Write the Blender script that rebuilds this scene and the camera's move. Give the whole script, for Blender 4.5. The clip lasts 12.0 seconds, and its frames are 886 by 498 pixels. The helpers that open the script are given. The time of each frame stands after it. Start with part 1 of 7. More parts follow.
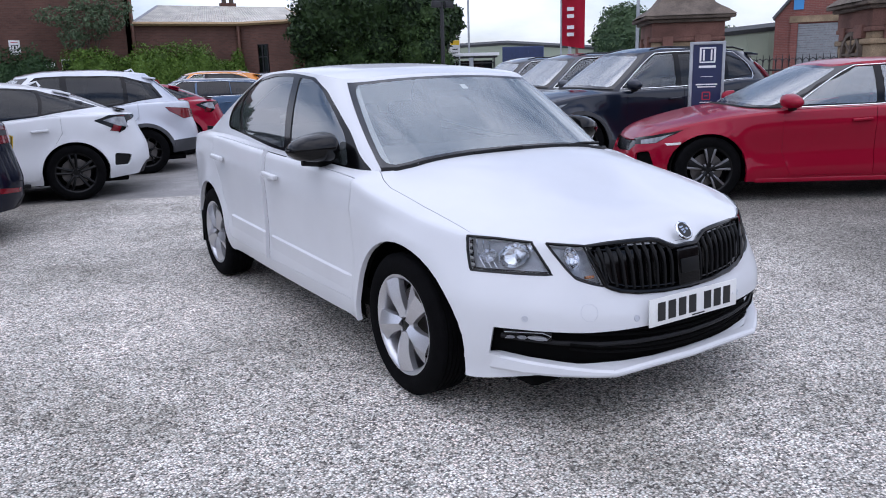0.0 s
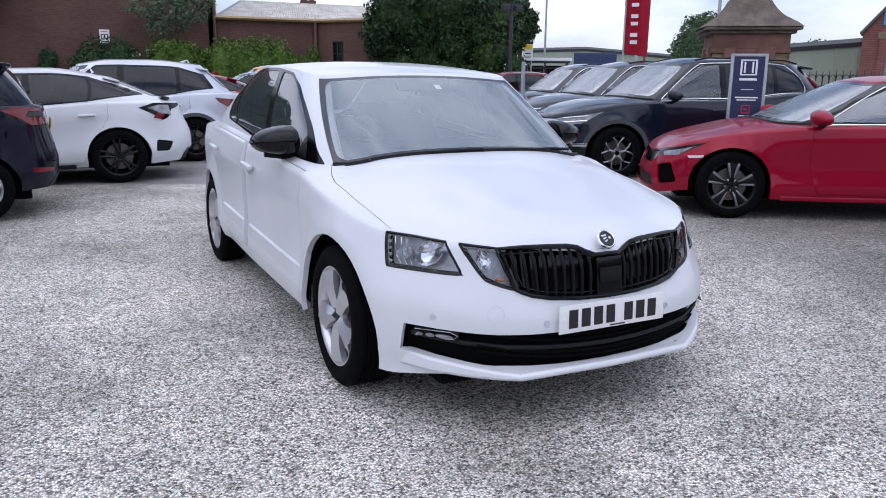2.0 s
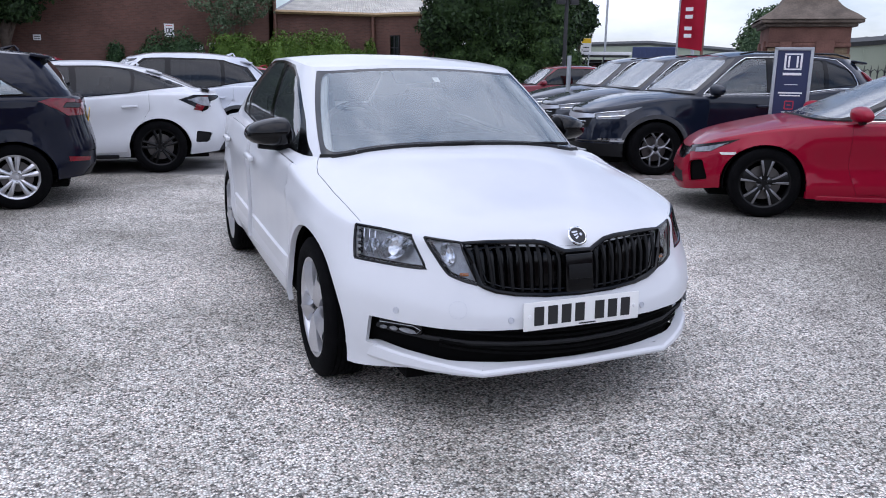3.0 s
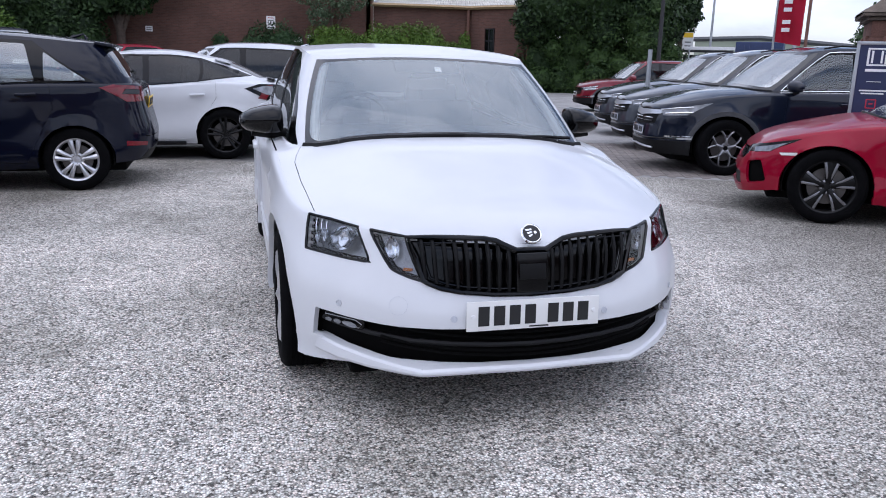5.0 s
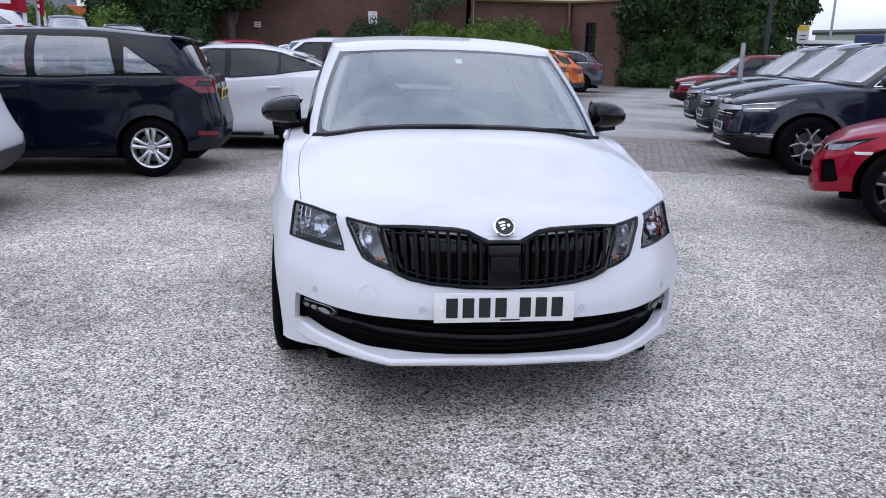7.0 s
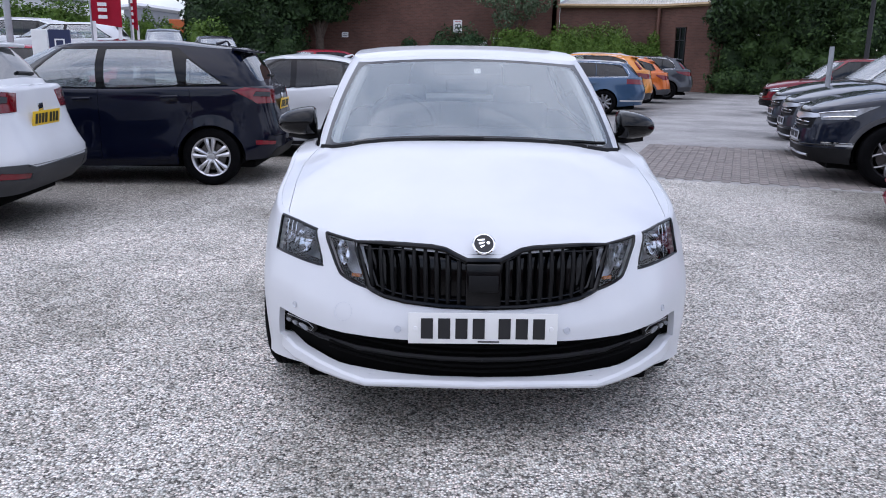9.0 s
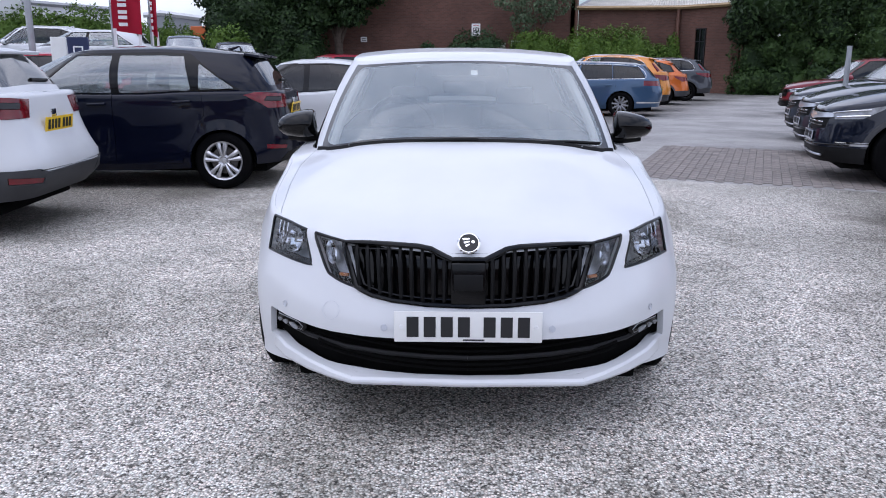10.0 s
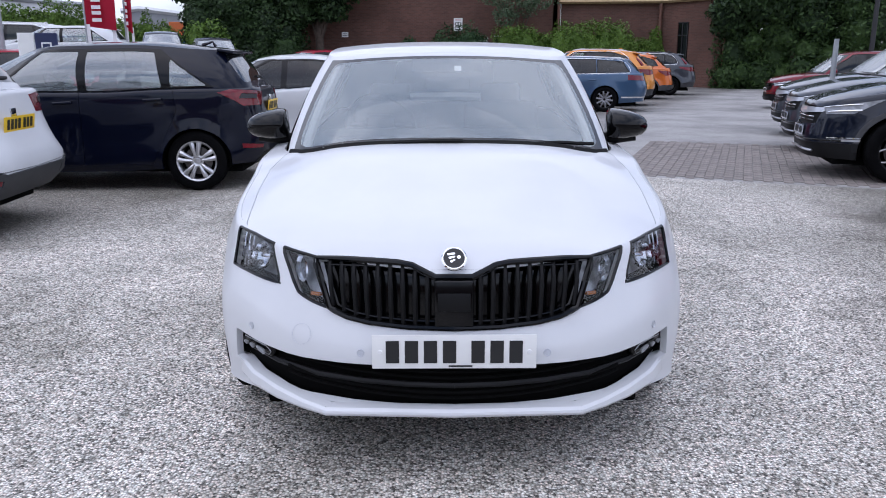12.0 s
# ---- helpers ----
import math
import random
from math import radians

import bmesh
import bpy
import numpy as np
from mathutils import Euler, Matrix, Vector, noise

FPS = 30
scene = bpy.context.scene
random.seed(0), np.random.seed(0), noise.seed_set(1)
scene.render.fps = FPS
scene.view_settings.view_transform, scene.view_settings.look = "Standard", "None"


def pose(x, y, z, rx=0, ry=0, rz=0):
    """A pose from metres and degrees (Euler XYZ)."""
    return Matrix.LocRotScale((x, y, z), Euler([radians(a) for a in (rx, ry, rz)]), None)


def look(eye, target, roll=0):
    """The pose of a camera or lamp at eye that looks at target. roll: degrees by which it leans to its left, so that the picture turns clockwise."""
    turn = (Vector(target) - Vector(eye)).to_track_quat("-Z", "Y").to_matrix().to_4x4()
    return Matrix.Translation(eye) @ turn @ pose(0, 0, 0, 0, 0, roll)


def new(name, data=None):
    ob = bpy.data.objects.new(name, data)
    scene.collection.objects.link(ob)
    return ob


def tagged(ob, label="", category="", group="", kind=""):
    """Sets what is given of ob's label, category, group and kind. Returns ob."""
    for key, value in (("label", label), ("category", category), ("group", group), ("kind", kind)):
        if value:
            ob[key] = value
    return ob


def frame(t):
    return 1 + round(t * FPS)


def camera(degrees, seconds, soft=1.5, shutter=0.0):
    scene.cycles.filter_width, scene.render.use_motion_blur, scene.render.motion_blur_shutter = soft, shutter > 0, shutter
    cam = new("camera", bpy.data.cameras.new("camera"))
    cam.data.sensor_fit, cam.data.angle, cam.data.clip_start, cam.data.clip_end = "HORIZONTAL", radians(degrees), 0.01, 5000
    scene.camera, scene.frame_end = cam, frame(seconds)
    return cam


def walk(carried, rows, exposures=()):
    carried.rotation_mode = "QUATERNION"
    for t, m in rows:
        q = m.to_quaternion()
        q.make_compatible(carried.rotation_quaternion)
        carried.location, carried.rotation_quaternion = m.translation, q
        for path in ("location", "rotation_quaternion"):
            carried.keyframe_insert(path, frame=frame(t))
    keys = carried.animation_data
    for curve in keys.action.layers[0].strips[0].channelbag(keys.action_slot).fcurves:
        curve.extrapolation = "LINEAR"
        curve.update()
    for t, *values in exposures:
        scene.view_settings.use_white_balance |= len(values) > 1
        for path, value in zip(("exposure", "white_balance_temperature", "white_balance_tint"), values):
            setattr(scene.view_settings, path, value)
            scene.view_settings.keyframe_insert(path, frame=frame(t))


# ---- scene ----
cam = camera(59.7, 12.0, soft=1.0)
METRES, EYE, TURN = 2.944, 1.338, -32.6
ROWS = [
    (0.0, 0.0, 0.0, 0.0, -0.36, -12.68, 1.62),
    (0.5, 0.0468, -0.0184, 0.0018, 0.47, -12.43, 0.91),
    (1.0, 0.103, -0.0408, -0.0014, 1.76, -12.3, 0.23),
    (1.5, 0.15, -0.0372, -0.0065, 3.45, -12.31, -0.27),
    (2.0, 0.2059, -0.0078, -0.0057, 5.57, -12.45, -0.6),
    (2.5, 0.2561, 0.0121, -0.0076, 7.83, -12.7, -0.73),
    (3.0, 0.3259, 0.0152, -0.0067, 10.1, -12.92, -0.8),
    (5.0, 0.504, 0.0935, -0.0105, 17.61, -13.5, -1.4),
    (5.5, 0.5512, 0.1043, -0.0104, 19.74, -13.72, -1.44),
    (6.0, 0.6018, 0.1059, -0.0069, 21.8, -13.86, -1.43),
    (6.5, 0.6305, 0.1169, -0.0088, 23.67, -13.98, -1.42),
    (7.0, 0.6542, 0.1518, -0.012, 25.35, -14.05, -1.4),
    (9.0, 0.7545, 0.2488, -0.0061, 31.95, -13.63, -0.78),
    (9.5, 0.7835, 0.255, -0.007, 33.03, -13.47, -0.52),
    (10.0, 0.796, 0.2637, -0.0089, 33.45, -13.37, -0.22),
    (10.5, 0.7943, 0.277, -0.0109, 33.37, -13.37, -0.02),
    (11.0, 0.7796, 0.2961, -0.01, 33.0, -13.45, 0.03),
    (11.5, 0.7614, 0.321, -0.0083, 32.57, -13.56, 0.02),
    (12.0, 0.7451, 0.3443, -0.0087, 32.18, -13.71, 0.03),
]
walk(cam, [(t, pose(-2.440, -4.068, EYE, 0, 0, TURN) @ pose(METRES * x, METRES * y, METRES * z, 90 + pitch, roll, yaw)) for t, x, y, z, yaw, pitch, roll in ROWS],
     [(0.0, 0.02, 5930, 17.0), (12.0, 0.02, 5930, 17.0)])

# ---- world, sun, exposure ----
world = bpy.data.worlds.new("world")
scene.world = world
world.use_nodes = True
wn, wl = world.node_tree.nodes, world.node_tree.links
wn.clear()
SUN_EL, SUN_AZ = 68.0, 205.0            # degrees; azimuth clockwise from +y
sky = wn.new("ShaderNodeTexSky")
sky.sky_type, sky.sun_disc = "NISHITA", False
sky.sun_elevation, sky.sun_rotation = radians(SUN_EL), radians(SUN_AZ)
coord = wn.new("ShaderNodeTexCoord")
flat = wn.new("ShaderNodeMapping")
flat.inputs["Scale"].default_value = (1.0, 1.0, 2.6)
cloud = wn.new("ShaderNodeTexNoise")
cloud.inputs["Scale"].default_value, cloud.inputs["Detail"].default_value, cloud.inputs["Roughness"].default_value = 2.1, 7.0, 0.55
ramp = wn.new("ShaderNodeValToRGB")
ramp.color_ramp.elements[0].position, ramp.color_ramp.elements[1].position = 0.35, 0.60
grey = wn.new("ShaderNodeValToRGB")
grey.color_ramp.elements[0].position, grey.color_ramp.elements[1].position = 0.40, 0.75
grey.color_ramp.elements[0].color, grey.color_ramp.elements[1].color = (13.4, 13.8, 14.6, 1), (8.0, 8.3, 9.0, 1)
mixed = wn.new("ShaderNodeMix")
mixed.data_type = "RGBA"
back = wn.new("ShaderNodeBackground")
back.inputs["Strength"].default_value = 0.111
out = wn.new("ShaderNodeOutputWorld")
wl.new(coord.outputs["Generated"], flat.inputs["Vector"])
wl.new(flat.outputs["Vector"], cloud.inputs["Vector"])
wl.new(cloud.outputs["Fac"], ramp.inputs["Fac"])
wl.new(cloud.outputs["Fac"], grey.inputs["Fac"])
wl.new(ramp.outputs["Color"], mixed.inputs["Factor"])
wl.new(sky.outputs["Color"], mixed.inputs["A"])
wl.new(grey.outputs["Color"], mixed.inputs["B"])
# an overcast sky is brightest overhead
split, slope, gain = wn.new("ShaderNodeSeparateXYZ"), wn.new("ShaderNodeMath"), wn.new("ShaderNodeMix")
slope.operation, slope.use_clamp = "MULTIPLY_ADD", False
slope.inputs[1].default_value, slope.inputs[2].default_value = 0.46, 0.92
gain.data_type, gain.blend_type = "RGBA", "MULTIPLY"
gain.inputs["Factor"].default_value = 1.0
wl.new(coord.outputs["Generated"], split.inputs["Vector"])
wl.new(split.outputs["Z"], slope.inputs[0])
wl.new(mixed.outputs["Result"], gain.inputs["A"])
wl.new(slope.outputs["Value"], gain.inputs["B"])
wl.new(gain.outputs["Result"], back.inputs["Color"])
wl.new(back.outputs["Background"], out.inputs["Surface"])
sun = new("sun", bpy.data.lights.new("sun", "SUN"))
sun.data.energy, sun.data.angle, sun.data.color = 0.60, radians(80), (1.0, 0.96, 0.9)
az, el = radians(SUN_AZ), radians(SUN_EL)
sun.matrix_world = look((30 * math.sin(az) * math.cos(el), 30 * math.cos(az) * math.cos(el), 30 * math.sin(el)), (0, 0, 0))

# ---- materials ----
MATS = {}


def material(name, color, rough=0.5, metal=0.0, coat=0.0, vary=0.12, scale=8.0, bump=0.0, bump_scale=60.0, fine=0.0, fine_scale=150.0, spec=0.5):
    """A surface with broad and fine variation of its colour, and fine relief."""
    if name in MATS:
        return MATS[name]
    m = MATS[name] = bpy.data.materials.new(name)
    m.use_nodes = True
    n, l = m.node_tree.nodes, m.node_tree.links
    b = n["Principled BSDF"]
    b.inputs["Roughness"].default_value, b.inputs["Metallic"].default_value = rough, metal
    b.inputs["Coat Weight"].default_value, b.inputs["Coat Roughness"].default_value = coat, 0.03
    b.inputs["Specular IOR Level"].default_value = spec
    co = n.new("ShaderNodeTexCoord")
    tint = None
    for amount, size, detail in ((vary, scale, 5.0), (fine, fine_scale, 2.0)):
        if amount <= 0:
            continue
        t = n.new("ShaderNodeTexNoise")
        t.inputs["Scale"].default_value, t.inputs["Detail"].default_value = size, detail
        l.new(co.outputs["Object"], t.inputs["Vector"])
        r = n.new("ShaderNodeMapRange")
        r.inputs["From Min"].default_value, r.inputs["From Max"].default_value = 0.3, 0.7
        r.inputs["To Min"].default_value, r.inputs["To Max"].default_value = 1 - amount, 1 + amount
        l.new(t.outputs["Fac"], r.inputs["Value"])
        x = n.new("ShaderNodeMix")
        x.data_type, x.blend_type = "RGBA", "MULTIPLY"
        x.inputs["Factor"].default_value = 1.0
        if tint is None:
            x.inputs["A"].default_value = (*color, 1)
        else:
            l.new(tint, x.inputs["A"])
        l.new(r.outputs["Result"], x.inputs["B"])
        tint = x.outputs["Result"]
    if tint is None:
        b.inputs["Base Color"].default_value = (*color, 1)
    else:
        l.new(tint, b.inputs["Base Color"])
    if bump > 0:
        t = n.new("ShaderNodeTexNoise")
        t.inputs["Scale"].default_value, t.inputs["Detail"].default_value = bump_scale, 4.0
        l.new(co.outputs["Object"], t.inputs["Vector"])
        u = n.new("ShaderNodeBump")
        u.inputs["Strength"].default_value, u.inputs["Distance"].default_value = bump, 0.01
        l.new(t.outputs["Fac"], u.inputs["Height"])
        l.new(u.outputs["Normal"], b.inputs["Normal"])
    return m


def paint(name, color, metal=0.0, spec=0.15, coat=1.0):
    """Car lacquer: a clear coat over a base with a faint uneven dust film."""
    return material(name, color, rough=0.42 if not metal else 0.3, metal=metal, coat=coat, vary=0.03, scale=3.0, fine=0.04 if metal else 0.0, fine_scale=900, spec=spec)


def pane(name, tint, gloss=1.0, ior=1.55, film=0.0, rough=0.015):
    """Clear or tinted glass: what lies behind, and the surface's reflection."""
    if name in MATS:
        return MATS[name]
    m = MATS[name] = bpy.data.materials.new(name)
    m.use_nodes = True
    n, l = m.node_tree.nodes, m.node_tree.links
    n.clear()
    o = n.new("ShaderNodeOutputMaterial")
    thru, shine, mix, fres = n.new("ShaderNodeBsdfTransparent"), n.new("ShaderNodeBsdfGlossy"), n.new("ShaderNodeMixShader"), n.new("ShaderNodeFresnel")
    thru.inputs["Color"].default_value = (*tint, 1)
    shine.inputs["Roughness"].default_value = rough
    shine.inputs["Color"].default_value = (gloss, gloss, gloss, 1)
    fres.inputs["IOR"].default_value = ior
    l.new(fres.outputs["Fac"], mix.inputs["Fac"])
    if film:                             # thin dust film, mostly a pale haze painted in for reflected sky
        dust_haze, veil = n.new("ShaderNodeBsdfDiffuse"), n.new("ShaderNodeMixShader")
        dust_haze.inputs["Color"].default_value = (0.62, 0.72, 0.76, 1)
        veil.inputs["Fac"].default_value = film
        l.new(thru.outputs["BSDF"], veil.inputs[1])
        l.new(dust_haze.outputs["BSDF"], veil.inputs[2])
        l.new(veil.outputs["Shader"], mix.inputs[1])
    else:
        l.new(thru.outputs["BSDF"], mix.inputs[1])
    l.new(shine.outputs["BSDF"], mix.inputs[2])
    l.new(mix.outputs["Shader"], o.inputs["Surface"])
    return m


WHITE = paint("white_lacquer", (0.640, 0.650, 0.668), coat=0.6)
RED = paint("red_lacquer", (0.27, 0.002, 0.020), 0.15, 0.06, 0.6)
NAVY = paint("navy_lacquer", (0.0014, 0.0026, 0.0105), 0.0, 0.05, 0.6)
DUSK = paint("dark_blue_grey_lacquer", (0.005, 0.008, 0.018), 0.1, 0.08, 0.9)
STEEL = paint("grey_lacquer", (0.050, 0.056, 0.068), 0.35, 0.1, 1.0)
SILVER = paint("silver_lacquer", (0.56, 0.58, 0.63), 0.35)
BLUE = paint("mid_blue_lacquer", (0.045, 0.09, 0.165), 0.4)
MAROON = paint("dark_red_lacquer", (0.16, 0.006, 0.016), 0.2)
ORANGE = paint("orange_lacquer", (0.55, 0.13, 0.02), 0.2)
AMBER = paint("golden_orange_lacquer", (0.62, 0.24, 0.04), 0.2)
GLOSS = material("gloss_black", (0.0015, 0.0015, 0.002), rough=0.12, coat=0.1, vary=0.0, spec=0.25)
BAND = material("screen_band", (0.018, 0.019, 0.021), rough=0.15, coat=0.5, vary=0.0)
PLASTIC = material("black_plastic", (0.004, 0.004, 0.0045), rough=0.5, vary=0.15, fine=0.1, spec=0.2)
CLAD = material("grey_plastic_cladding", (0.035, 0.036, 0.04), rough=0.6, vary=0.12, fine=0.1)
LINER = material("liner_black", (0.0015, 0.0015, 0.0015), rough=0.9, vary=0.0, spec=0.1)
RUBBER = material("tyre_rubber", (0.004, 0.004, 0.0045), rough=0.85, spec=0.05, vary=0.25, scale=14, fine=0.2, bump=0.15, bump_scale=90)
ALLOY = material("silver_alloy", (0.62, 0.62, 0.64), rough=0.32, metal=0.85, vary=0.06, fine=0.05)
MACHINED = material("machined_alloy", (0.27, 0.27, 0.285), rough=0.28, metal=0.9, vary=0.06)
BLACKALLOY = material("black_alloy", (0.003, 0.003, 0.0035), rough=0.35, coat=0.1, vary=0.05, spec=0.2)
CHROME = material("chrome", (0.78, 0.79, 0.80), rough=0.06, metal=1.0, vary=0.03)
IRON = material("brake_iron", (0.14, 0.13, 0.125), rough=0.45, metal=0.8, vary=0.2)
GLASS = pane("car_glass", (0.80, 0.87, 0.86), 1.0, 1.85, 0.04)
CLEAR = pane("clear_side_glass", (0.90, 0.97, 0.94), 1.0, 2.3, 0.16)
REARPANE = pane("rear_screen_glass", (0.20, 0.22, 0.23), 1.0, 2.6, 0.02)
SCREEN = pane("windscreen_glass", (0.93, 0.98, 0.98), 1.0, 1.95, 0.25)
SKYSCREEN = pane("sloping_screen_glass", (0.70, 0.76, 0.78), 1.0, 3.4, 0.16, 0.22)
HEROSIDE = pane("saloon_side_glass", (0.42, 0.48, 0.48), 1.0, 2.6, 0.07)
TINTED = pane("tinted_glass", (0.09, 0.10, 0.11), 1.0, 1.5, 0.008)
LENS = pane("lamp_lens", (0.85, 0.87, 0.9), 0.8)
REDLENS = material("red_lamp", (0.14, 0.001, 0.007), rough=0.18, coat=0.8, spec=0.3, vary=0.25, scale=20)
CLEARLENS = material("pale_lamp", (0.20, 0.21, 0.23), rough=0.12, coat=1.0, vary=0.5, scale=14)
LAMPBACK = material("lamp_housing", (0.36, 0.365, 0.38), rough=0.32, metal=0.5, vary=0.3, scale=30)
MIRRORED = material("lamp_reflector", (0.82, 0.83, 0.85), rough=0.14, metal=1.0, vary=0.1, scale=40)
AMBERLENS = material("amber_lamp", (0.5, 0.16, 0.03), rough=0.2, coat=0.6, vary=0.2)
CLOTH = material("seat_cloth", (0.040, 0.042, 0.046), rough=0.95, vary=0.2, scale=20, fine=0.2)
PALETRIM = material("pale_interior_trim", (0.60, 0.61, 0.61), rough=0.8, vary=0.06)
PLATEW = material("white_plate", (0.78, 0.78, 0.76), rough=0.35, vary=0.04)
PLATEY = material("yellow_plate", (0.80, 0.52, 0.02), rough=0.35, vary=0.04)
INK = material("black_ink", (0.012, 0.012, 0.013), rough=0.5, vary=0.0)
WHITEINK = material("white_ink", (0.8, 0.8, 0.8), rough=0.5, vary=0.03)

# ---- tools ----
def table(*pts):
    """A smooth curve through a few points that never overshoots."""
    xs, ys = [p[0] for p in pts], [p[1] for p in pts]
    h = [b - a for a, b in zip(xs, xs[1:])]
    d = [(b - a) / k for a, b, k in zip(ys, ys[1:], h)]
    m = [d[0]] + [0 if a * b <= 0 else 2 * a * b / (a + b) for a, b in zip(d, d[1:])] + [d[-1]]

    def f(x):
        if x <= xs[0]:
            return ys[0]
        if x >= xs[-1]:
            return ys[-1]
        i = max(k for k in range(len(h)) if xs[k] <= x)
        t = (x - xs[i]) / h[i]
        return ((1 + 2 * t) * (1 - t) ** 2 * ys[i] + t * (1 - t) ** 2 * h[i] * m[i]
                + t * t * (3 - 2 * t) * ys[i + 1] + t * t * (t - 1) * h[i] * m[i + 1])
    return f


def finish(bm, name, mat, sharp=38):
    me = bpy.data.meshes.new(name)
    bm.to_mesh(me)
    bm.free()
    for p in me.polygons:
        p.use_smooth = True
    me.set_sharp_from_angle(angle=radians(sharp))
    if mat:
        me.materials.append(mat)
    return me


def part(name, bm, mat, parent=None, label="", m=None, sharp=38):
    """Links a bmesh, or a ready mesh, as one object under a thing or a part."""
    ob = new(name, bm if isinstance(bm, bpy.types.Mesh) else finish(bm, name, mat, sharp))
    ob.parent = parent
    if m is not None:
        ob.matrix_basis = m
    return tagged(ob, label)


def root(name, label, category, m=None, group="", kind=""):
    ob = new(name)
    ob.empty_display_size = 0.2
    if m is not None:
        ob.matrix_basis = m
    return tagged(ob, label, category, group, kind)


def box(sx, sy, sz, at=(0, 0, 0), bevel=0.0, seg=2, turn=None, bm=None):
    """A box with rounded edges, centred on at."""
    bm = bm or bmesh.new()
    m = Matrix.Translation(at) @ (turn.to_4x4() if turn else Matrix()) @ Matrix.Diagonal((sx, sy, sz, 1))
    vs = bmesh.ops.create_cube(bm, size=1, matrix=m)["verts"]
    if bevel:
        bmesh.ops.bevel(bm, geom=list({e for v in vs for e in v.link_edges}), offset=bevel, segments=seg, affect="EDGES", profile=0.6)
    return bm


def lathe(profile, n=48, bm=None, m=None, closed=False):
    """Turns (radius, x) points round the x axis."""
    bm = bm or bmesh.new()
    m = m or Matrix()
    rings = [[bm.verts.new(m @ Vector((x, r * math.cos(2 * math.pi * k / n), r * math.sin(2 * math.pi * k / n)))) for k in range(n)] for r, x in profile]
    pairs = list(zip(rings, rings[1:])) + ([(rings[-1], rings[0])] if closed else [])
    for a, b in pairs:
        for k in range(n):
            bm.faces.new((a[k], a[(k + 1) % n], b[(k + 1) % n], b[k]))
    bmesh.ops.recalc_face_normals(bm, faces=bm.faces)
    return bm


def tube(pts, r, n=8, bm=None, flat=1.0):
    """A rod along points; r is one radius or one for each point."""
    bm = bm or bmesh.new()
    pts = [Vector(p) for p in pts]
    rs = r if isinstance(r, (list, tuple)) else [r] * len(pts)
    rings = []
    for i, p in enumerate(pts):
        d = (pts[min(i + 1, len(pts) - 1)] - pts[max(i - 1, 0)]).normalized()
        a = d.orthogonal().normalized() if abs(d.z) > 0.95 else d.cross(Vector((0, 0, 1))).normalized()
        b = d.cross(a)
        rings.append([bm.verts.new(p + rs[i] * (math.cos(2 * math.pi * k / n) * a + flat * math.sin(2 * math.pi * k / n) * b)) for k in range(n)])
    for a, b in zip(rings, rings[1:]):
        for k in range(n):
            bm.faces.new((a[k], a[(k + 1) % n], b[(k + 1) % n], b[k]))
    bm.faces.new(rings[0][::-1])
    bm.faces.new(rings[-1])
    bmesh.ops.recalc_face_normals(bm, faces=bm.faces)
    return bm


def plate(outline, depth, bm=None, m=None):
    """A flat plate: an outline in x, z, pushed back by depth along +y."""
    bm = bm or bmesh.new()
    m = m or Matrix()
    a = [bm.verts.new(m @ Vector((x, 0, z))) for x, z in outline]
    b = [bm.verts.new(m @ Vector((x, depth, z))) for x, z in outline]
    bm.faces.new(a), bm.faces.new(b[::-1])
    for i in range(len(a)):
        j = (i + 1) % len(a)
        bm.faces.new((a[j], a[i], b[i], b[j]))
    bmesh.ops.recalc_face_normals(bm, faces=bm.faces)
    return bm


def inside(poly, x, y):
    hit = False
    for (ax, ay), (bx, by) in zip(poly, poly[1:] + poly[:1]):
        if (ay > y) != (by > y) and x < ax + (y - ay) / (by - ay) * (bx - ax):
            hit = not hit
    return hit


def rounded(poly, r, n=4):
    """The outline with its corners rounded."""
    res = []
    for i, p in enumerate(poly):
        p, a, b = Vector(p), Vector(poly[i - 1]), Vector(poly[(i + 1) % len(poly)])
        da, db = a - p, b - p
        k = min(r, da.length * 0.45, db.length * 0.45)
        s, e = p + da.normalized() * k, p + db.normalized() * k
        res += [tuple((1 - t) ** 2 * s + 2 * t * (1 - t) * p + t * t * e) for t in (j / n for j in range(n + 1))]
    return res


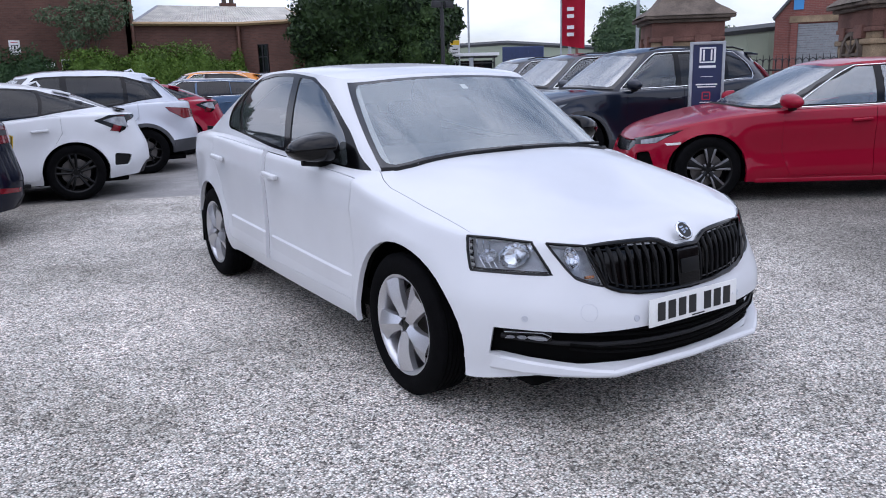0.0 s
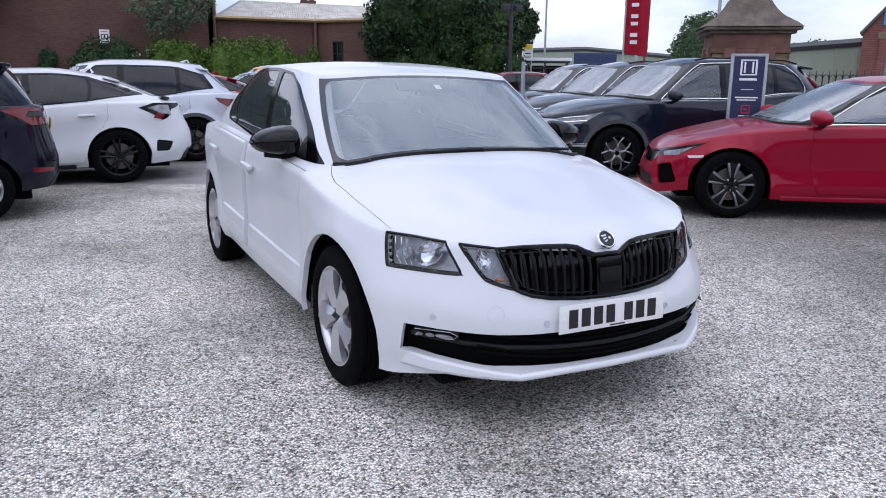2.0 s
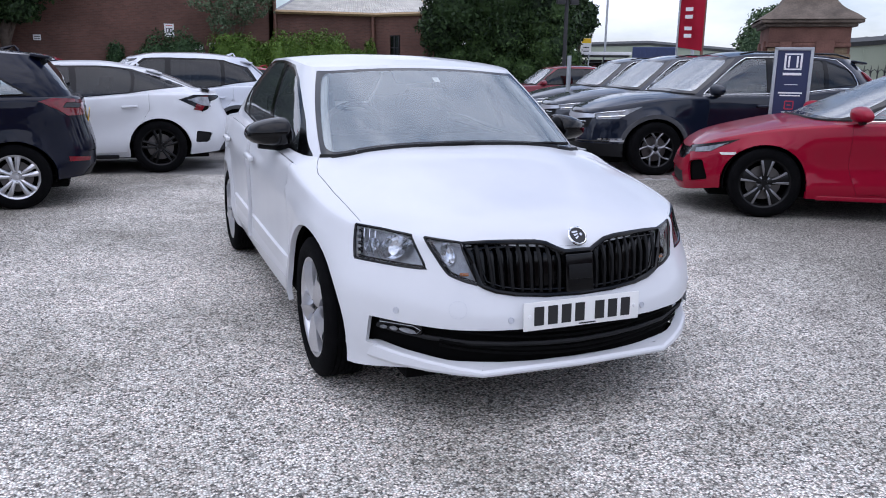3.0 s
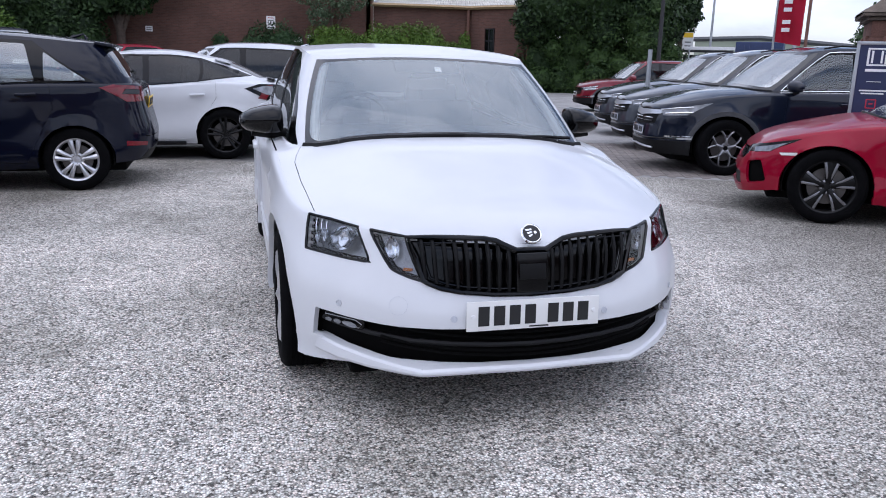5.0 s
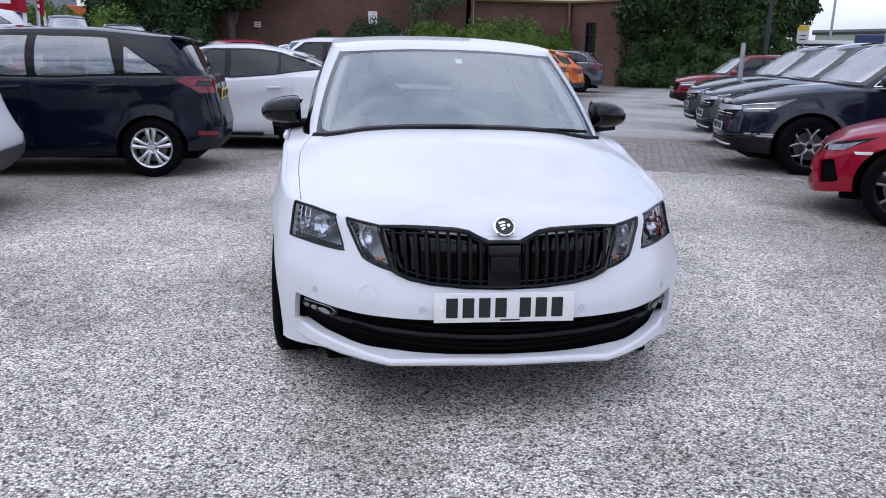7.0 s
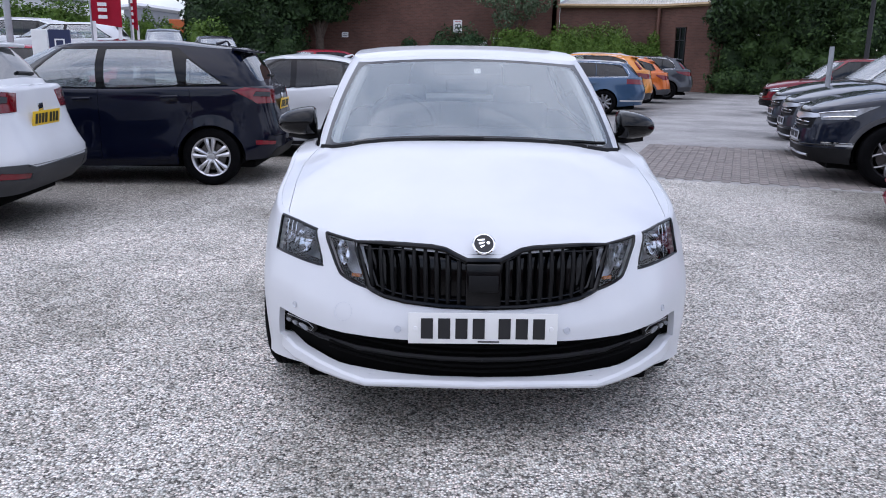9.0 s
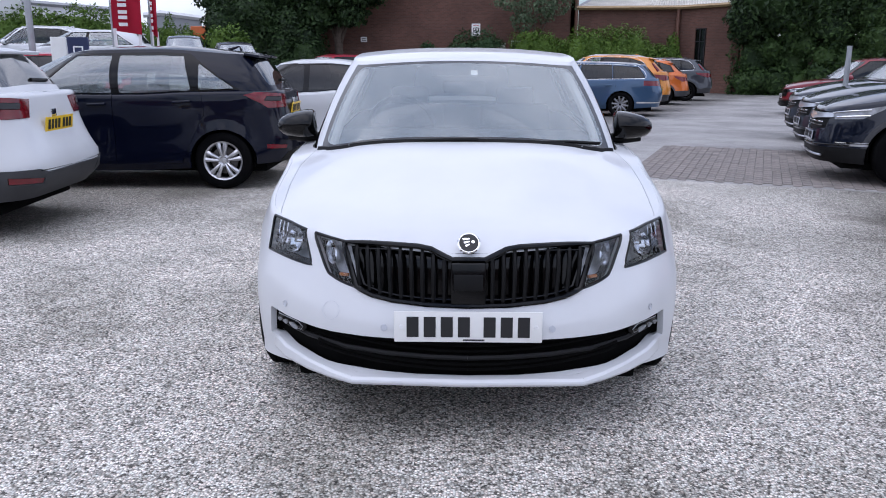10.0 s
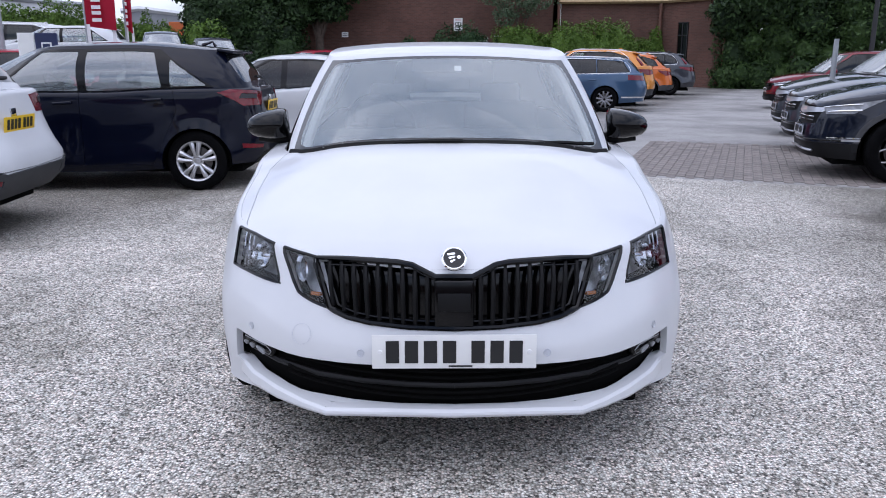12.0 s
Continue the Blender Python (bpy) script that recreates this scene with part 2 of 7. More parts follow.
class Sheet:
    """A flat sheet that is cut along outlines and then bent into shape."""

    def __init__(self, us, rows):
        self.bm = bmesh.new()
        self.tag = self.bm.faces.layers.int.new("region")
        cols = [[self.bm.verts.new((u, v, 0)) for v in rows(u)] for u in us]
        for a, b in zip(cols, cols[1:]):
            for i in range(len(a) - 1):
                self.bm.faces.new((a[i], b[i], b[i + 1], a[i + 1]))
        self.ends = (us[0], us[-1])

    def mark(self, poly, k, outer=False, only=None):
        """Cuts along the outline and marks the faces inside (or outside) of it with k."""
        bm, eps = self.bm, 1e-6
        xs, ys = [p[0] for p in poly], [p[1] for p in poly]
        lo, hi = (min(xs), min(ys)), (max(xs), max(ys))

        def near(f, a0, a1, b0, b1):
            fx, fy = [v.co.x for v in f.verts], [v.co.y for v in f.verts]
            return min(fx) < b0 + eps and max(fx) > a0 - eps and min(fy) < b1 + eps and max(fy) > a1 - eps
        cand = {f for f in bm.faces if near(f, *lo, *hi)}
        for (ax, ay), (bx, by) in zip(poly, poly[1:] + poly[:1]):
            nx, ny = by - ay, ax - bx
            k2 = math.hypot(nx, ny)
            if k2 < 1e-7:
                continue
            sel = []
            for f in cand:
                if not near(f, min(ax, bx), min(ay, by), max(ax, bx), max(ay, by)):
                    continue
                d = [(v.co.x - ax) * nx + (v.co.y - ay) * ny for v in f.verts]
                if min(d) < -eps * k2 and max(d) > eps * k2:
                    sel.append(f)
            if not sel:
                continue
            geom = sel + list({e for f in sel for e in f.edges}) + list({v for f in sel for v in f.verts})
            res = bmesh.ops.bisect_plane(bm, geom=geom, dist=1e-6, plane_co=(ax, ay, 0), plane_no=(nx, ny, 0))
            cand = {f for f in cand if f.is_valid} | {g for g in res["geom"] if isinstance(g, bmesh.types.BMFace)}
        for f in (bm.faces if outer else cand):
            c = f.calc_center_median()
            if inside(poly, c.x, c.y) != outer and (only is None or f[self.tag] == only):
                f[self.tag] = k

    def piece(self, k, shape, shrink=0.0, rim=0.0, lift=0.0, keep=None, into=None, mirror=0, weld=True):
        """The faces marked k, bent by shape(u, v). shrink opens a gap round it, rim gives its edge depth, lift moves it out.
        mirror: 0 as it is, 1 mirrored, 2 both halves in one."""
        bm = into or bmesh.new()
        faces = [f for f in self.bm.faces if (f[self.tag] in k if isinstance(k, (tuple, set)) else f[self.tag] == k)]
        if not faces:
            return bm
        fs = set(faces)
        ends, side, pull = self.ends, [], {}
        for e in {e for f in faces for e in f.edges}:
            lf = [f for f in e.link_faces if f in fs]
            a, b = e.verts
            if len(lf) != 1 or (keep and keep(a.co) and keep(b.co)) or any(abs(a.co.x - s) < 1e-5 and abs(b.co.x - s) < 1e-5 for s in ends):
                continue
            side.append(e)
            d = b.co - a.co
            nrm = Vector((-d.y, d.x, 0)).normalized()
            if nrm.dot(lf[0].calc_center_median() - a.co) < 0:
                nrm.negate()
            for v in (a, b):
                pull[v] = pull.get(v, Vector((0, 0, 0))) + nrm
        spots = {}
        for v in {v for f in faces for v in f.verts}:
            c = v.co.copy()
            if shrink and v in pull and pull[v].length > 1e-6:
                p = pull[v].normalized() * shrink
                if any(abs(c.x - s) < 1e-5 for s in ends):
                    p.x = 0
                c += p
            p = shape(c.x, c.y)
            spots[v] = p
        for flip in ((False, True) if mirror == 2 else (mirror == 1,)):
            made = {v: bm.verts.new((-p.x, p.y, p.z) if flip else p) for v, p in spots.items()}
            new_faces = []
            for f in faces:
                vs = [made[v] for v in f.verts]
                try:
                    new_faces.append(bm.faces.new(vs[::-1] if flip else vs))
                except ValueError:
                    pass
            for f in new_faces:
                f.normal_update()
            if rim or lift:
                nor = {}
                for v in made:
                    q = Vector((0, 0, 0))
                    for f in made[v].link_faces:
                        q += f.normal * f.calc_area()
                    nor[v] = q.normalized()
                if lift:
                    for v in made:
                        made[v].co += nor[v] * lift
                if rim:
                    low = {v: bm.verts.new(made[v].co - nor[v] * rim) for v in {v for e in side for v in e.verts}}
                    for e in side:
                        a, b = e.verts
                        try:
                            bm.faces.new((made[a], made[b], low[b], low[a]))
                        except ValueError:
                            pass
        if weld:
            bmesh.ops.remove_doubles(bm, verts=bm.verts, dist=0.0006)
        return bm

DIP = -0.034                              # the yard dips a little under the white car


# ---- cars ----
def superellipse(w, mid, front, rear, nf, nr, n=360):
    """Half a plan outline from the front's middle round the side to the rear's middle: x, y of each point."""
    pts = []
    for i in range(n + 1):
        a = -math.pi / 2 + math.pi * i / n
        e, reach = (nf, mid - front) if a < 0 else (nr, rear - mid)
        pts.append((w * max(math.cos(a), 0.0) ** (2 / e), mid + math.copysign(reach * abs(math.sin(a)) ** (2 / e), a)))
    return np.array(pts)


def traced(front_points, w, mid, rear, nr, n=180):
    """Half a plan outline whose front follows a smooth curve through a few points."""
    ell = superellipse(w, mid, front_points[0][1], rear, 4, nr)
    back = ell[len(ell) // 2:]
    p = np.array([(-front_points[1][0], front_points[1][1]), *front_points, (w, mid), (w, 2 * mid - front_points[-1][1])])
    res = []
    for a, b, c, d in zip(p, p[1:], p[2:], p[3:]):
        k = max(int(n * np.hypot(*(c - b)) / 2.6), 4)
        for t in np.arange(k) / k:
            res.append(0.5 * (2 * b + (c - a) * t + (2 * a - 5 * b + 4 * c - d) * t * t + (3 * b - a - 3 * c + d) * t ** 3))
    return np.r_[np.array(res), back]


def circle(y, z, r, n=40):
    return [(y + r * math.cos(2 * math.pi * k / n), z + r * math.sin(2 * math.pi * k / n)) for k in range(n)]


BASE = dict(
    step=0.075, front=-2.02, rear=2.30, mid=0.0, width=0.852, nf=3.65, nr=5.0,
    edge=((-2.02, 0.688), (-1.96, 0.704), (-1.87, 0.734), (-1.60, 0.752), (-1.2, 0.83), (-0.83, 0.905), (0.3, 0.93), (1.5, 0.965), (2.3, 0.93)),
    spine=((-2.02, 0.688), (-1.93, 0.738), (-1.6, 0.815), (-0.9, 0.955), (0.3, 0.95), (1.5, 1.03), (2.3, 0.96)),
    crown=3.2,
    out_front=((0, 0), (0.02, 0.022), (0.085, 0.07), (0.18, 0.10), (0.27, 0.125), (0.39, 0.145), (0.455, 0.13), (0.50, 0.09), (0.55, 0.03)),
    out_side=((0, 0), (0.006, 0.016), (0.03, 0.030), (0.10, 0.038), (0.20, 0.052), (0.215, 0.048), (0.45, 0.040), (0.60, 0.044), (0.68, 0.03), (0.75, -0.01)),
    out_rear=((0, 0), (0.02, 0.02), (0.15, 0.05), (0.35, 0.12), (0.5, 0.12), (0.65, 0.06)),
    floor=((-2.02, 0.188), (-1.985, 0.192), (-1.87, 0.225), (-1.68, 0.262), (-1.5, 0.25), (-0.95, 0.205), (0, 0.20), (1.6, 0.22), (2.3, 0.27)),
    axles=(-1.310, 1.350), radius=0.316, arch=0.356, track=0.745, tyre=0.205, rim_r=0.214, flare=0.020,
    base=(0.79, -0.985, 2.12, 5.8, 4.0), top=(0.635, -0.30, 1.22, 5.5, 3.0), waist=0.35, bulge=0.022,
    roof=((-0.4, 1.337), (0.0, 1.398), (0.5, 1.41), (1.0, 1.375), (1.25, 1.325)), roof_drop=0.045,
    screen=((0.712, 0.03), (0.590, 0.955)), rear_screen=None,
    windows=(), paint=WHITE, glass=SCREEN, tint=TINTED,
)


class Car:
    def __init__(self, **given):
        s = self.s = {**BASE, **given}
        self.o = superellipse(s["width"], s["mid"], s["front"], s["rear"], s["nf"], s["nr"])
        if s.get("nose"):
            self.o = traced(s["nose"], s["width"], s["mid"], s["rear"], s["nr"])
        self.u = np.r_[0, np.cumsum(np.hypot(*np.diff(self.o, axis=0).T))]
        g = np.gradient(self.o, axis=0)
        self.n = np.stack([g[:, 1], -g[:, 0]], 1) / np.hypot(*g.T)[:, None]
        self.n[0], self.n[-1] = (0, -1), (0, 1)
        self.half = int(np.argmin(np.abs(self.o[:, 1] - s["mid"])))
        self.edge, self.spine, self.floor, self.roof = [table(*s[k]) for k in ("edge", "spine", "floor", "roof")]
        self.out_front, self.out_side, self.out_rear = [table(*s[k]) for k in ("out_front", "out_side", "out_rear")]
        self.out_wing = table(*s["out_wing"]) if s.get("out_wing") else None
        self.b = superellipse(s["base"][0], s["waist"], *s["base"][1:])
        self.t = superellipse(s["top"][0], s["waist"], *s["top"][1:])
        self.gs = np.r_[0, np.cumsum(np.hypot(*np.diff(self.b, axis=0).T))]

    # -- the lower body --
    def plan(self, u):
        return [float(np.interp(u, self.u, c)) for c in (self.o[:, 0], self.o[:, 1], self.n[:, 0], self.n[:, 1])]

    def at_y(self, y):
        return float(np.interp(y, self.o[:, 1], self.u))

    def at_front(self, x):
        return float(np.interp(x, self.o[:self.half, 0], self.u[:self.half]))

    def at_rear(self, x):
        return float(np.interp(-x, -self.o[self.half:, 0], self.u[self.half:]))

    def spot(self, tag, a, z):
        """A place on the body's side: 'f' by x on the front, 's' by y on the flank, 'r' by x on the rear."""
        if tag == "x":                                              # by the true x of the skin at that height
            return (self.front_u(a, z), z)
        return ({"f": self.at_front, "s": self.at_y, "r": self.at_rear}[tag](a), z)

    def front_u(self, x, z):
        lo, hi = 0.0, float(self.u[self.half])
        for _ in range(26):
            m = (lo + hi) / 2
            lo, hi = (m, hi) if self.wall(m, z).x < x else (lo, m)
        return lo

    def deck(self, x, y):
        xe = max(float(np.interp(y, self.o[:, 1], self.o[:, 0])), 0.05)
        k = min(abs(x) / xe, 1.0)
        e = self.edge(y)
        z = e + (self.spine(y) - e) * (1 - k ** self.s["crown"])
        if self.s.get("crease") and y < -0.9:                       # a raised middle panel that widens towards the screen
            a = 0.15 + 0.40 * (y - self.s["front"]) / 1.1
            fade = min(1.0, (y - self.s["front"]) / 0.25)
            z += 0.0045 * fade / (1 + math.exp((abs(x) - a) / 0.012)) - 0.0045 * fade
        return z

    def wall(self, u, z, out=0.0):
        x, y, nx, ny = self.plan(u)
        d = max(self.edge(y) - z, 0.0)
        n2 = nx * nx + ny * ny
        side = self.out_side(d)
        if self.out_wing and y < -0.9:                              # the flank's crease fades out along the wing
            f = min(max((y + 1.5) / 0.6, 0.0), 1.0)
            side = self.out_wing(d) * (1 - f) + side * f
        o = (side * nx * nx + (self.out_front(d) if ny < 0 else self.out_rear(d)) * ny * ny) / n2
        if ny < 0 and self.s.get("corner"):                         # the bumper is squarer in plan than the bonnet
            k = min(max((d - 0.05) / 0.20, 0.0), 1.0)
            o += self.s["corner"] * 4 * nx * nx * ny * ny / (n2 * n2) * k * k * (3 - 2 * k)
        for a in self.s["axles"]:
            r = math.hypot(y - a, z - self.s["radius"]) - self.s["arch"]
            o += self.s["flare"] * nx * nx * math.exp(-(r / 0.07) ** 2)
        return Vector((x + nx * (o + out), y + ny * (o + out), z))

    # -- the glasshouse --
    def house(self, s, v, out=0.0):
        t = v / 0.45
        bx, by, tx, ty = [float(np.interp(s, self.gs, c)) for c in (self.b[:, 0], self.b[:, 1], self.t[:, 0], self.t[:, 1])]
        zb, zt = self.deck(bx, by) - 0.016, self.cap(tx, ty)
        w = self.s["bulge"] * 4 * t * (1 - t) + out
        x, y = bx + (tx - bx) * t, by + (ty - by) * t
        k = bx / self.s["base"][0]
        return Vector((x + w * k, y - w * 0.3 * (1 - k) * (1 if by < self.s["waist"] else -1), zb + (zt - zb) * t + w * (1 - k) * 0.8))

    def cap(self, x, y):
        return self.roof(y) - self.s["roof_drop"] * min(abs(x) / self.s["top"][0], 1.2) ** 2.4

    def on_house(self, y, t, axis=1):
        """The sheet place on the flank (axis 1: by y) or the front (axis 0: by x), t of the way up."""
        a = self.b[:, axis] + (self.t[:, axis] - self.b[:, axis]) * t
        if axis == 0:
            h = int(np.argmax(a))
            return (float(np.interp(y, a[:h], self.gs[:h])), t * 0.45)
        return (float(np.interp(y, a, self.gs)), t * 0.45)

    def on_back(self, x, t):
        a = self.b[:, 0] + (self.t[:, 0] - self.b[:, 0]) * t
        h = int(np.argmax(a))
        return (float(np.interp(-x, -a[h:], self.gs[h:])), t * 0.45)

    def sheets(self):
        s, step = self.s, self.s["step"]
        L = self.u[-1]
        n = int(L / step)
        us = [L * i / n for i in range(n + 1)]

        def rows(u):
            y = self.plan(u)[1]
            zt, zb = self.edge(y), self.floor(y)
            k = max(int((zt - zb) / step), 6)
            return [zb + (zt - zb) * i / k for i in range(k)] + [zt - d for d in (0.04, 0.022, 0.01, 0.004, 0.0)]
        k0 = max(int(0.6 / step), 6)

        def rows_even(u):
            y = self.plan(u)[1]
            zt, zb = self.edge(y), self.floor(y)
            return [zb + (zt - 0.05 - zb) * i / k0 for i in range(k0 + 1)] + [zt - d for d in (0.03, 0.016, 0.007, 0.0)]
        self.side = Sheet(us, rows_even)
        m = int((s["rear"] - s["front"]) / step)
        w = s["width"]
        nx = max(int(w / step), 6)
        ys = [s["front"] + (s["rear"] - s["front"]) * i / m for i in range(m + 1)]
        self.upper = Sheet([w * i / nx for i in range(nx + 1)], lambda u: ys)
        hull = [(x, y) for x, y in ((self.plan(u)[0], self.plan(u)[1]) for u in us)]
        hull[0], hull[-1] = (-0.01, s["front"]), (-0.01, s["rear"])
        self.upper.mark(hull, 9, outer=True)
        G = self.gs[-1]
        ng = int(G / min(step, 0.04))
        gus = [G * i / ng for i in range(ng + 1)]
        nt = max(int(0.45 / step), 5)
        self.glass = Sheet(gus, lambda u: [0.45 * i / nt for i in range(nt + 1)])
        ring = [(float(np.interp(u, self.gs, self.b[:, 0])), float(np.interp(u, self.gs, self.b[:, 1]))) for u in gus]
        ring[0], ring[-1] = (-0.02, s["base"][1]), (-0.02, s["base"][2])
        self.upper.mark(ring, 9)
        lid = [(float(np.interp(u, self.gs, self.t[:, 0])), float(np.interp(u, self.gs, self.t[:, 1]))) for u in gus]
        lid[0], lid[-1] = (-0.02, s["top"][1]), (-0.02, s["top"][2])
        tw, tf, tr = s["top"][:3]
        mt = int((tr - tf) / step)
        self.roofing = Sheet([tw * i / nx for i in range(nx + 1)], lambda u: [tf + (tr - tf) * i / mt for i in range(mt + 1)])
        self.roofing.mark(lid, 9, outer=True)
        self.shape_u = lambda x, y: Vector((x, y, self.deck(x, y)))
        self.shape_r = lambda x, y: Vector((x, y, self.cap(x, y)))


def wheel_meshes(key, radius, width, rim_r, face, spoke, count, style, dark):
    """Tyre, rim, spokes, disc, cap. x points out of the car. face, spoke: materials."""
    hw, R = width / 2, rim_r
    side = [(R, -hw * 0.86), (R + 0.012, -hw * 0.93), ((R + radius) / 2, -hw), (radius - 0.022, -hw * 0.93), (radius - 0.006, -hw * 0.80)]
    tread = []
    for k in range(-3, 4):
        x = k * hw * 0.215
        tread += [(radius - 0.001, x - hw * 0.085), (radius - 0.001, x + hw * 0.085), (radius - 0.008, x + hw * 0.09), (radius - 0.008, x + hw * 0.125)]
    prof = side + tread[:-2] + [(r, -x) for r, x in side[::-1]]
    tyre = lathe(prof, 72)
    rim = lathe([(R + 0.004, -hw * 0.88), (R - 0.012, -hw * 0.80), (R - 0.022, -hw * 0.4), (R - 0.022, hw * 0.62), (R - 0.012, hw * 0.80), (R - 0.004, hw * 0.87), (R + 0.008, hw * 0.885)], 64)
    meshes = [("tyre", finish(tyre, "tyre", RUBBER)), ("rim", finish(rim, "rim", face))]
    inner = bmesh.new()
    lathe([(0.0, -0.0), (R * 0.70, -0.0), (R * 0.70, 0.012), (0.0, 0.012)], 40, inner)
    meshes.append(("brake_disc", finish(inner, "brake_disc", IRON)))
    backing = lathe([(R - 0.024, -hw * 0.3), (0.0, -hw * 0.3)], 32)
    meshes.append(("inner_barrel", finish(backing, "inner_barrel", LINER)))
    sp = bmesh.new()
    x_hub, x_rim = hw * 0.70, hw * 0.78

    def bar(a0, a1, w0, w1, r0, r1, d0=0.0, d1=0.0, ridge=0.006):
        """One spoke from angle a0 at r0 to a1 at r1, w wide, with a raised ridge."""
        cols = []
        for i in range(7):
            t = i / 6
            r, a = r0 + (r1 - r0) * t, a0 + (a1 - a0) * t
            w = w0 + (w1 - w0) * t ** 1.3
            x = x_hub + (x_rim - x_hub) * t + 0.010 * math.sin(math.pi * t)
            ring = []
            for off, dx in ((-0.5, -0.03), (-0.5, -0.004), (-0.42, 0.0), (0.0, ridge), (0.42, 0.0), (0.5, -0.004), (0.5, -0.03)):
                b = a + off * w / max(r, 0.02)
                ring.append(sp.verts.new((x + dx, r * math.cos(b), r * math.sin(b))))
            cols.append(ring)
        for p, q in zip(cols, cols[1:]):
            for i in range(6):
                sp.faces.new((p[i], p[i + 1], q[i + 1], q[i]))
    for k in range(count):
        a = 2 * math.pi * k / count + math.pi / 2
        if style == "fan":
            bar(a, a + 0.12, 0.058, 0.148, 0.035, R - 0.010, ridge=0.018)
        elif style == "twin":
            for sgn in (-1, 1):
                bar(a + sgn * 0.22, a + sgn * 0.17, 0.026, 0.036, 0.045, R - 0.010)
        elif style == "pair":
            for sgn in (-1, 1):
                bar(a + sgn * 0.22, a + sgn * 0.205, 0.028, 0.052, 0.05, R - 0.010)
        elif style == "blade":
            for sgn in (-1, 1):
                bar(a + sgn * 0.19, a + sgn * 0.24, 0.018, 0.026, 0.05, R - 0.012, ridge=0.002)
        elif style == "fork":
            bar(a, a, 0.040, 0.026, 0.035, R * 0.55)
            for sgn in (-1, 1):
                bar(a + sgn * 0.06, a + sgn * 0.36, 0.018, 0.026, R * 0.48, R - 0.010)
        else:
            bar(a, a, 0.038, 0.046, 0.04, R - 0.010)
    if style == "blade":
        faces, sp = sp, bmesh.new()
        x_hub, x_rim = x_hub - 0.004, x_rim - 0.004
        for k in range(count):
            a = 2 * math.pi * k / count + math.pi / 2
            bar(a, a, 0.055, 0.105, 0.03, R - 0.010)
        bmesh.ops.recalc_face_normals(sp, faces=sp.faces)
        meshes.append(("spoke_back", finish(sp, "spoke_back", BLACKALLOY, 30)))
        sp = faces
    lathe([(0.068, x_hub - 0.02), (0.066, x_hub), (0.050, x_hub + 0.004), (0.034, x_hub - 0.004), (0.0, x_hub - 0.004)], 30, sp)
    bmesh.ops.recalc_face_normals(sp, faces=sp.faces)
    meshes.append(("spokes", finish(sp, "spokes", spoke, 30)))
    cap = lathe([(0.030, x_hub - 0.004), (0.028, x_hub + 0.004), (0.0, x_hub + 0.006)], 24)
    meshes.append(("hub_cap", finish(cap, "hub_cap", dark)))
    nuts = bmesh.new()
    for k in range(5):
        a = 2 * math.pi * (k + 0.5) / 5 + math.pi / 2
        lathe([(0.012, -0.01), (0.011, 0.002), (0.0, 0.002)], 8, nuts, Matrix.Translation((x_hub - 0.001, 0.049 * math.cos(a), 0.049 * math.sin(a))))
    meshes.append(("wheel_nuts", finish(nuts, "wheel_nuts", IRON)))
    return meshes


WHEELS = {}


def add_wheels(car, ob, key, face, spoke, count, style, dark=BLACKALLOY, spin=0.3, steer=0.0):
    s = car.s
    if key not in WHEELS:
        WHEELS[key] = wheel_meshes(key, s["radius"], s["tyre"], s["rim_r"], face, spoke, count, style, dark)
    made = WHEELS[key]
    for a in s["axles"]:
        for sgn in (1, -1):
            m = pose(sgn * s["track"], a, s["radius"], 0, 0, (0 if sgn > 0 else 180) + (steer if a < 0 else 0)) @ pose(0, 0, 0, math.degrees(spin + a + sgn))
            w = part("wheel", made[1][1], None, ob, m=m)
            for name, me in made:
                if name != "rim":
                    part(name, me, None, w)


def seat(parent, x, y, z, w=0.50, bench=False):
    """A car seat: cushion, back and head restraint."""
    st = part("seat", box(w, 0.50, 0.16, (0, 0, 0), 0.05, 3), CLOTH, parent, m=pose(x, y, z))
    part("seat_back", box(w * 0.94, 0.13, 0.60, (0, 0, 0), 0.05, 3), CLOTH, st, m=pose(0, 0.27, 0.30, -16))
    for dx in ((-0.42, 0.42) if bench else (0,)):
        part("head_restraint", box(0.26, 0.10, 0.17, (0, 0, 0), 0.04, 3), CLOTH, st, m=pose(dx, 0.38, 0.62, -10))


def interior(car, ob, detail=True):
    s = car.s
    tub_y = (s["base"][1] + 0.2, s["base"][2] - 0.1)
    part("cabin_floor", box(1.4, tub_y[1] - tub_y[0], 0.03, (0, sum(tub_y) / 2, 0.30)), LINER, ob)
    y0 = s["base"][1]
    zc = car.deck(0, y0)
    part("dashboard", box(1.36, 0.50, 0.22, (0, y0 + 0.47, zc - 0.10), 0.07, 3), CLAD, ob)
    fy = y0 + 1.30
    for x in (-0.36, 0.36):
        seat(ob, x, fy, 0.50)
    seat(ob, 0, fy + 0.78, 0.46, 1.25, True)
    # the steering wheel, on the car's right-hand side
    sw = bmesh.new()
    n, r = 28, 0.185
    for i in range(n):
        a, b = 2 * math.pi * i / n, 2 * math.pi * (i + 1) / n
        tube([(r * math.cos(a), 0, r * math.sin(a)), (r * math.cos(b), 0, r * math.sin(b))], 0.016, 6, sw)
    box(0.16, 0.05, 0.12, (0, 0.01, 0), 0.03, 2, bm=sw)
    for a in (0, math.pi, -math.pi / 2):
        tube([(0.05 * math.cos(a), 0.01, 0.05 * math.sin(a)), (r * math.cos(a), 0, r * math.sin(a))], 0.014, 6, sw)
    part("steering_wheel", sw, PLASTIC, ob, m=pose(-0.36, y0 + 0.80, zc + 0.015, 28))


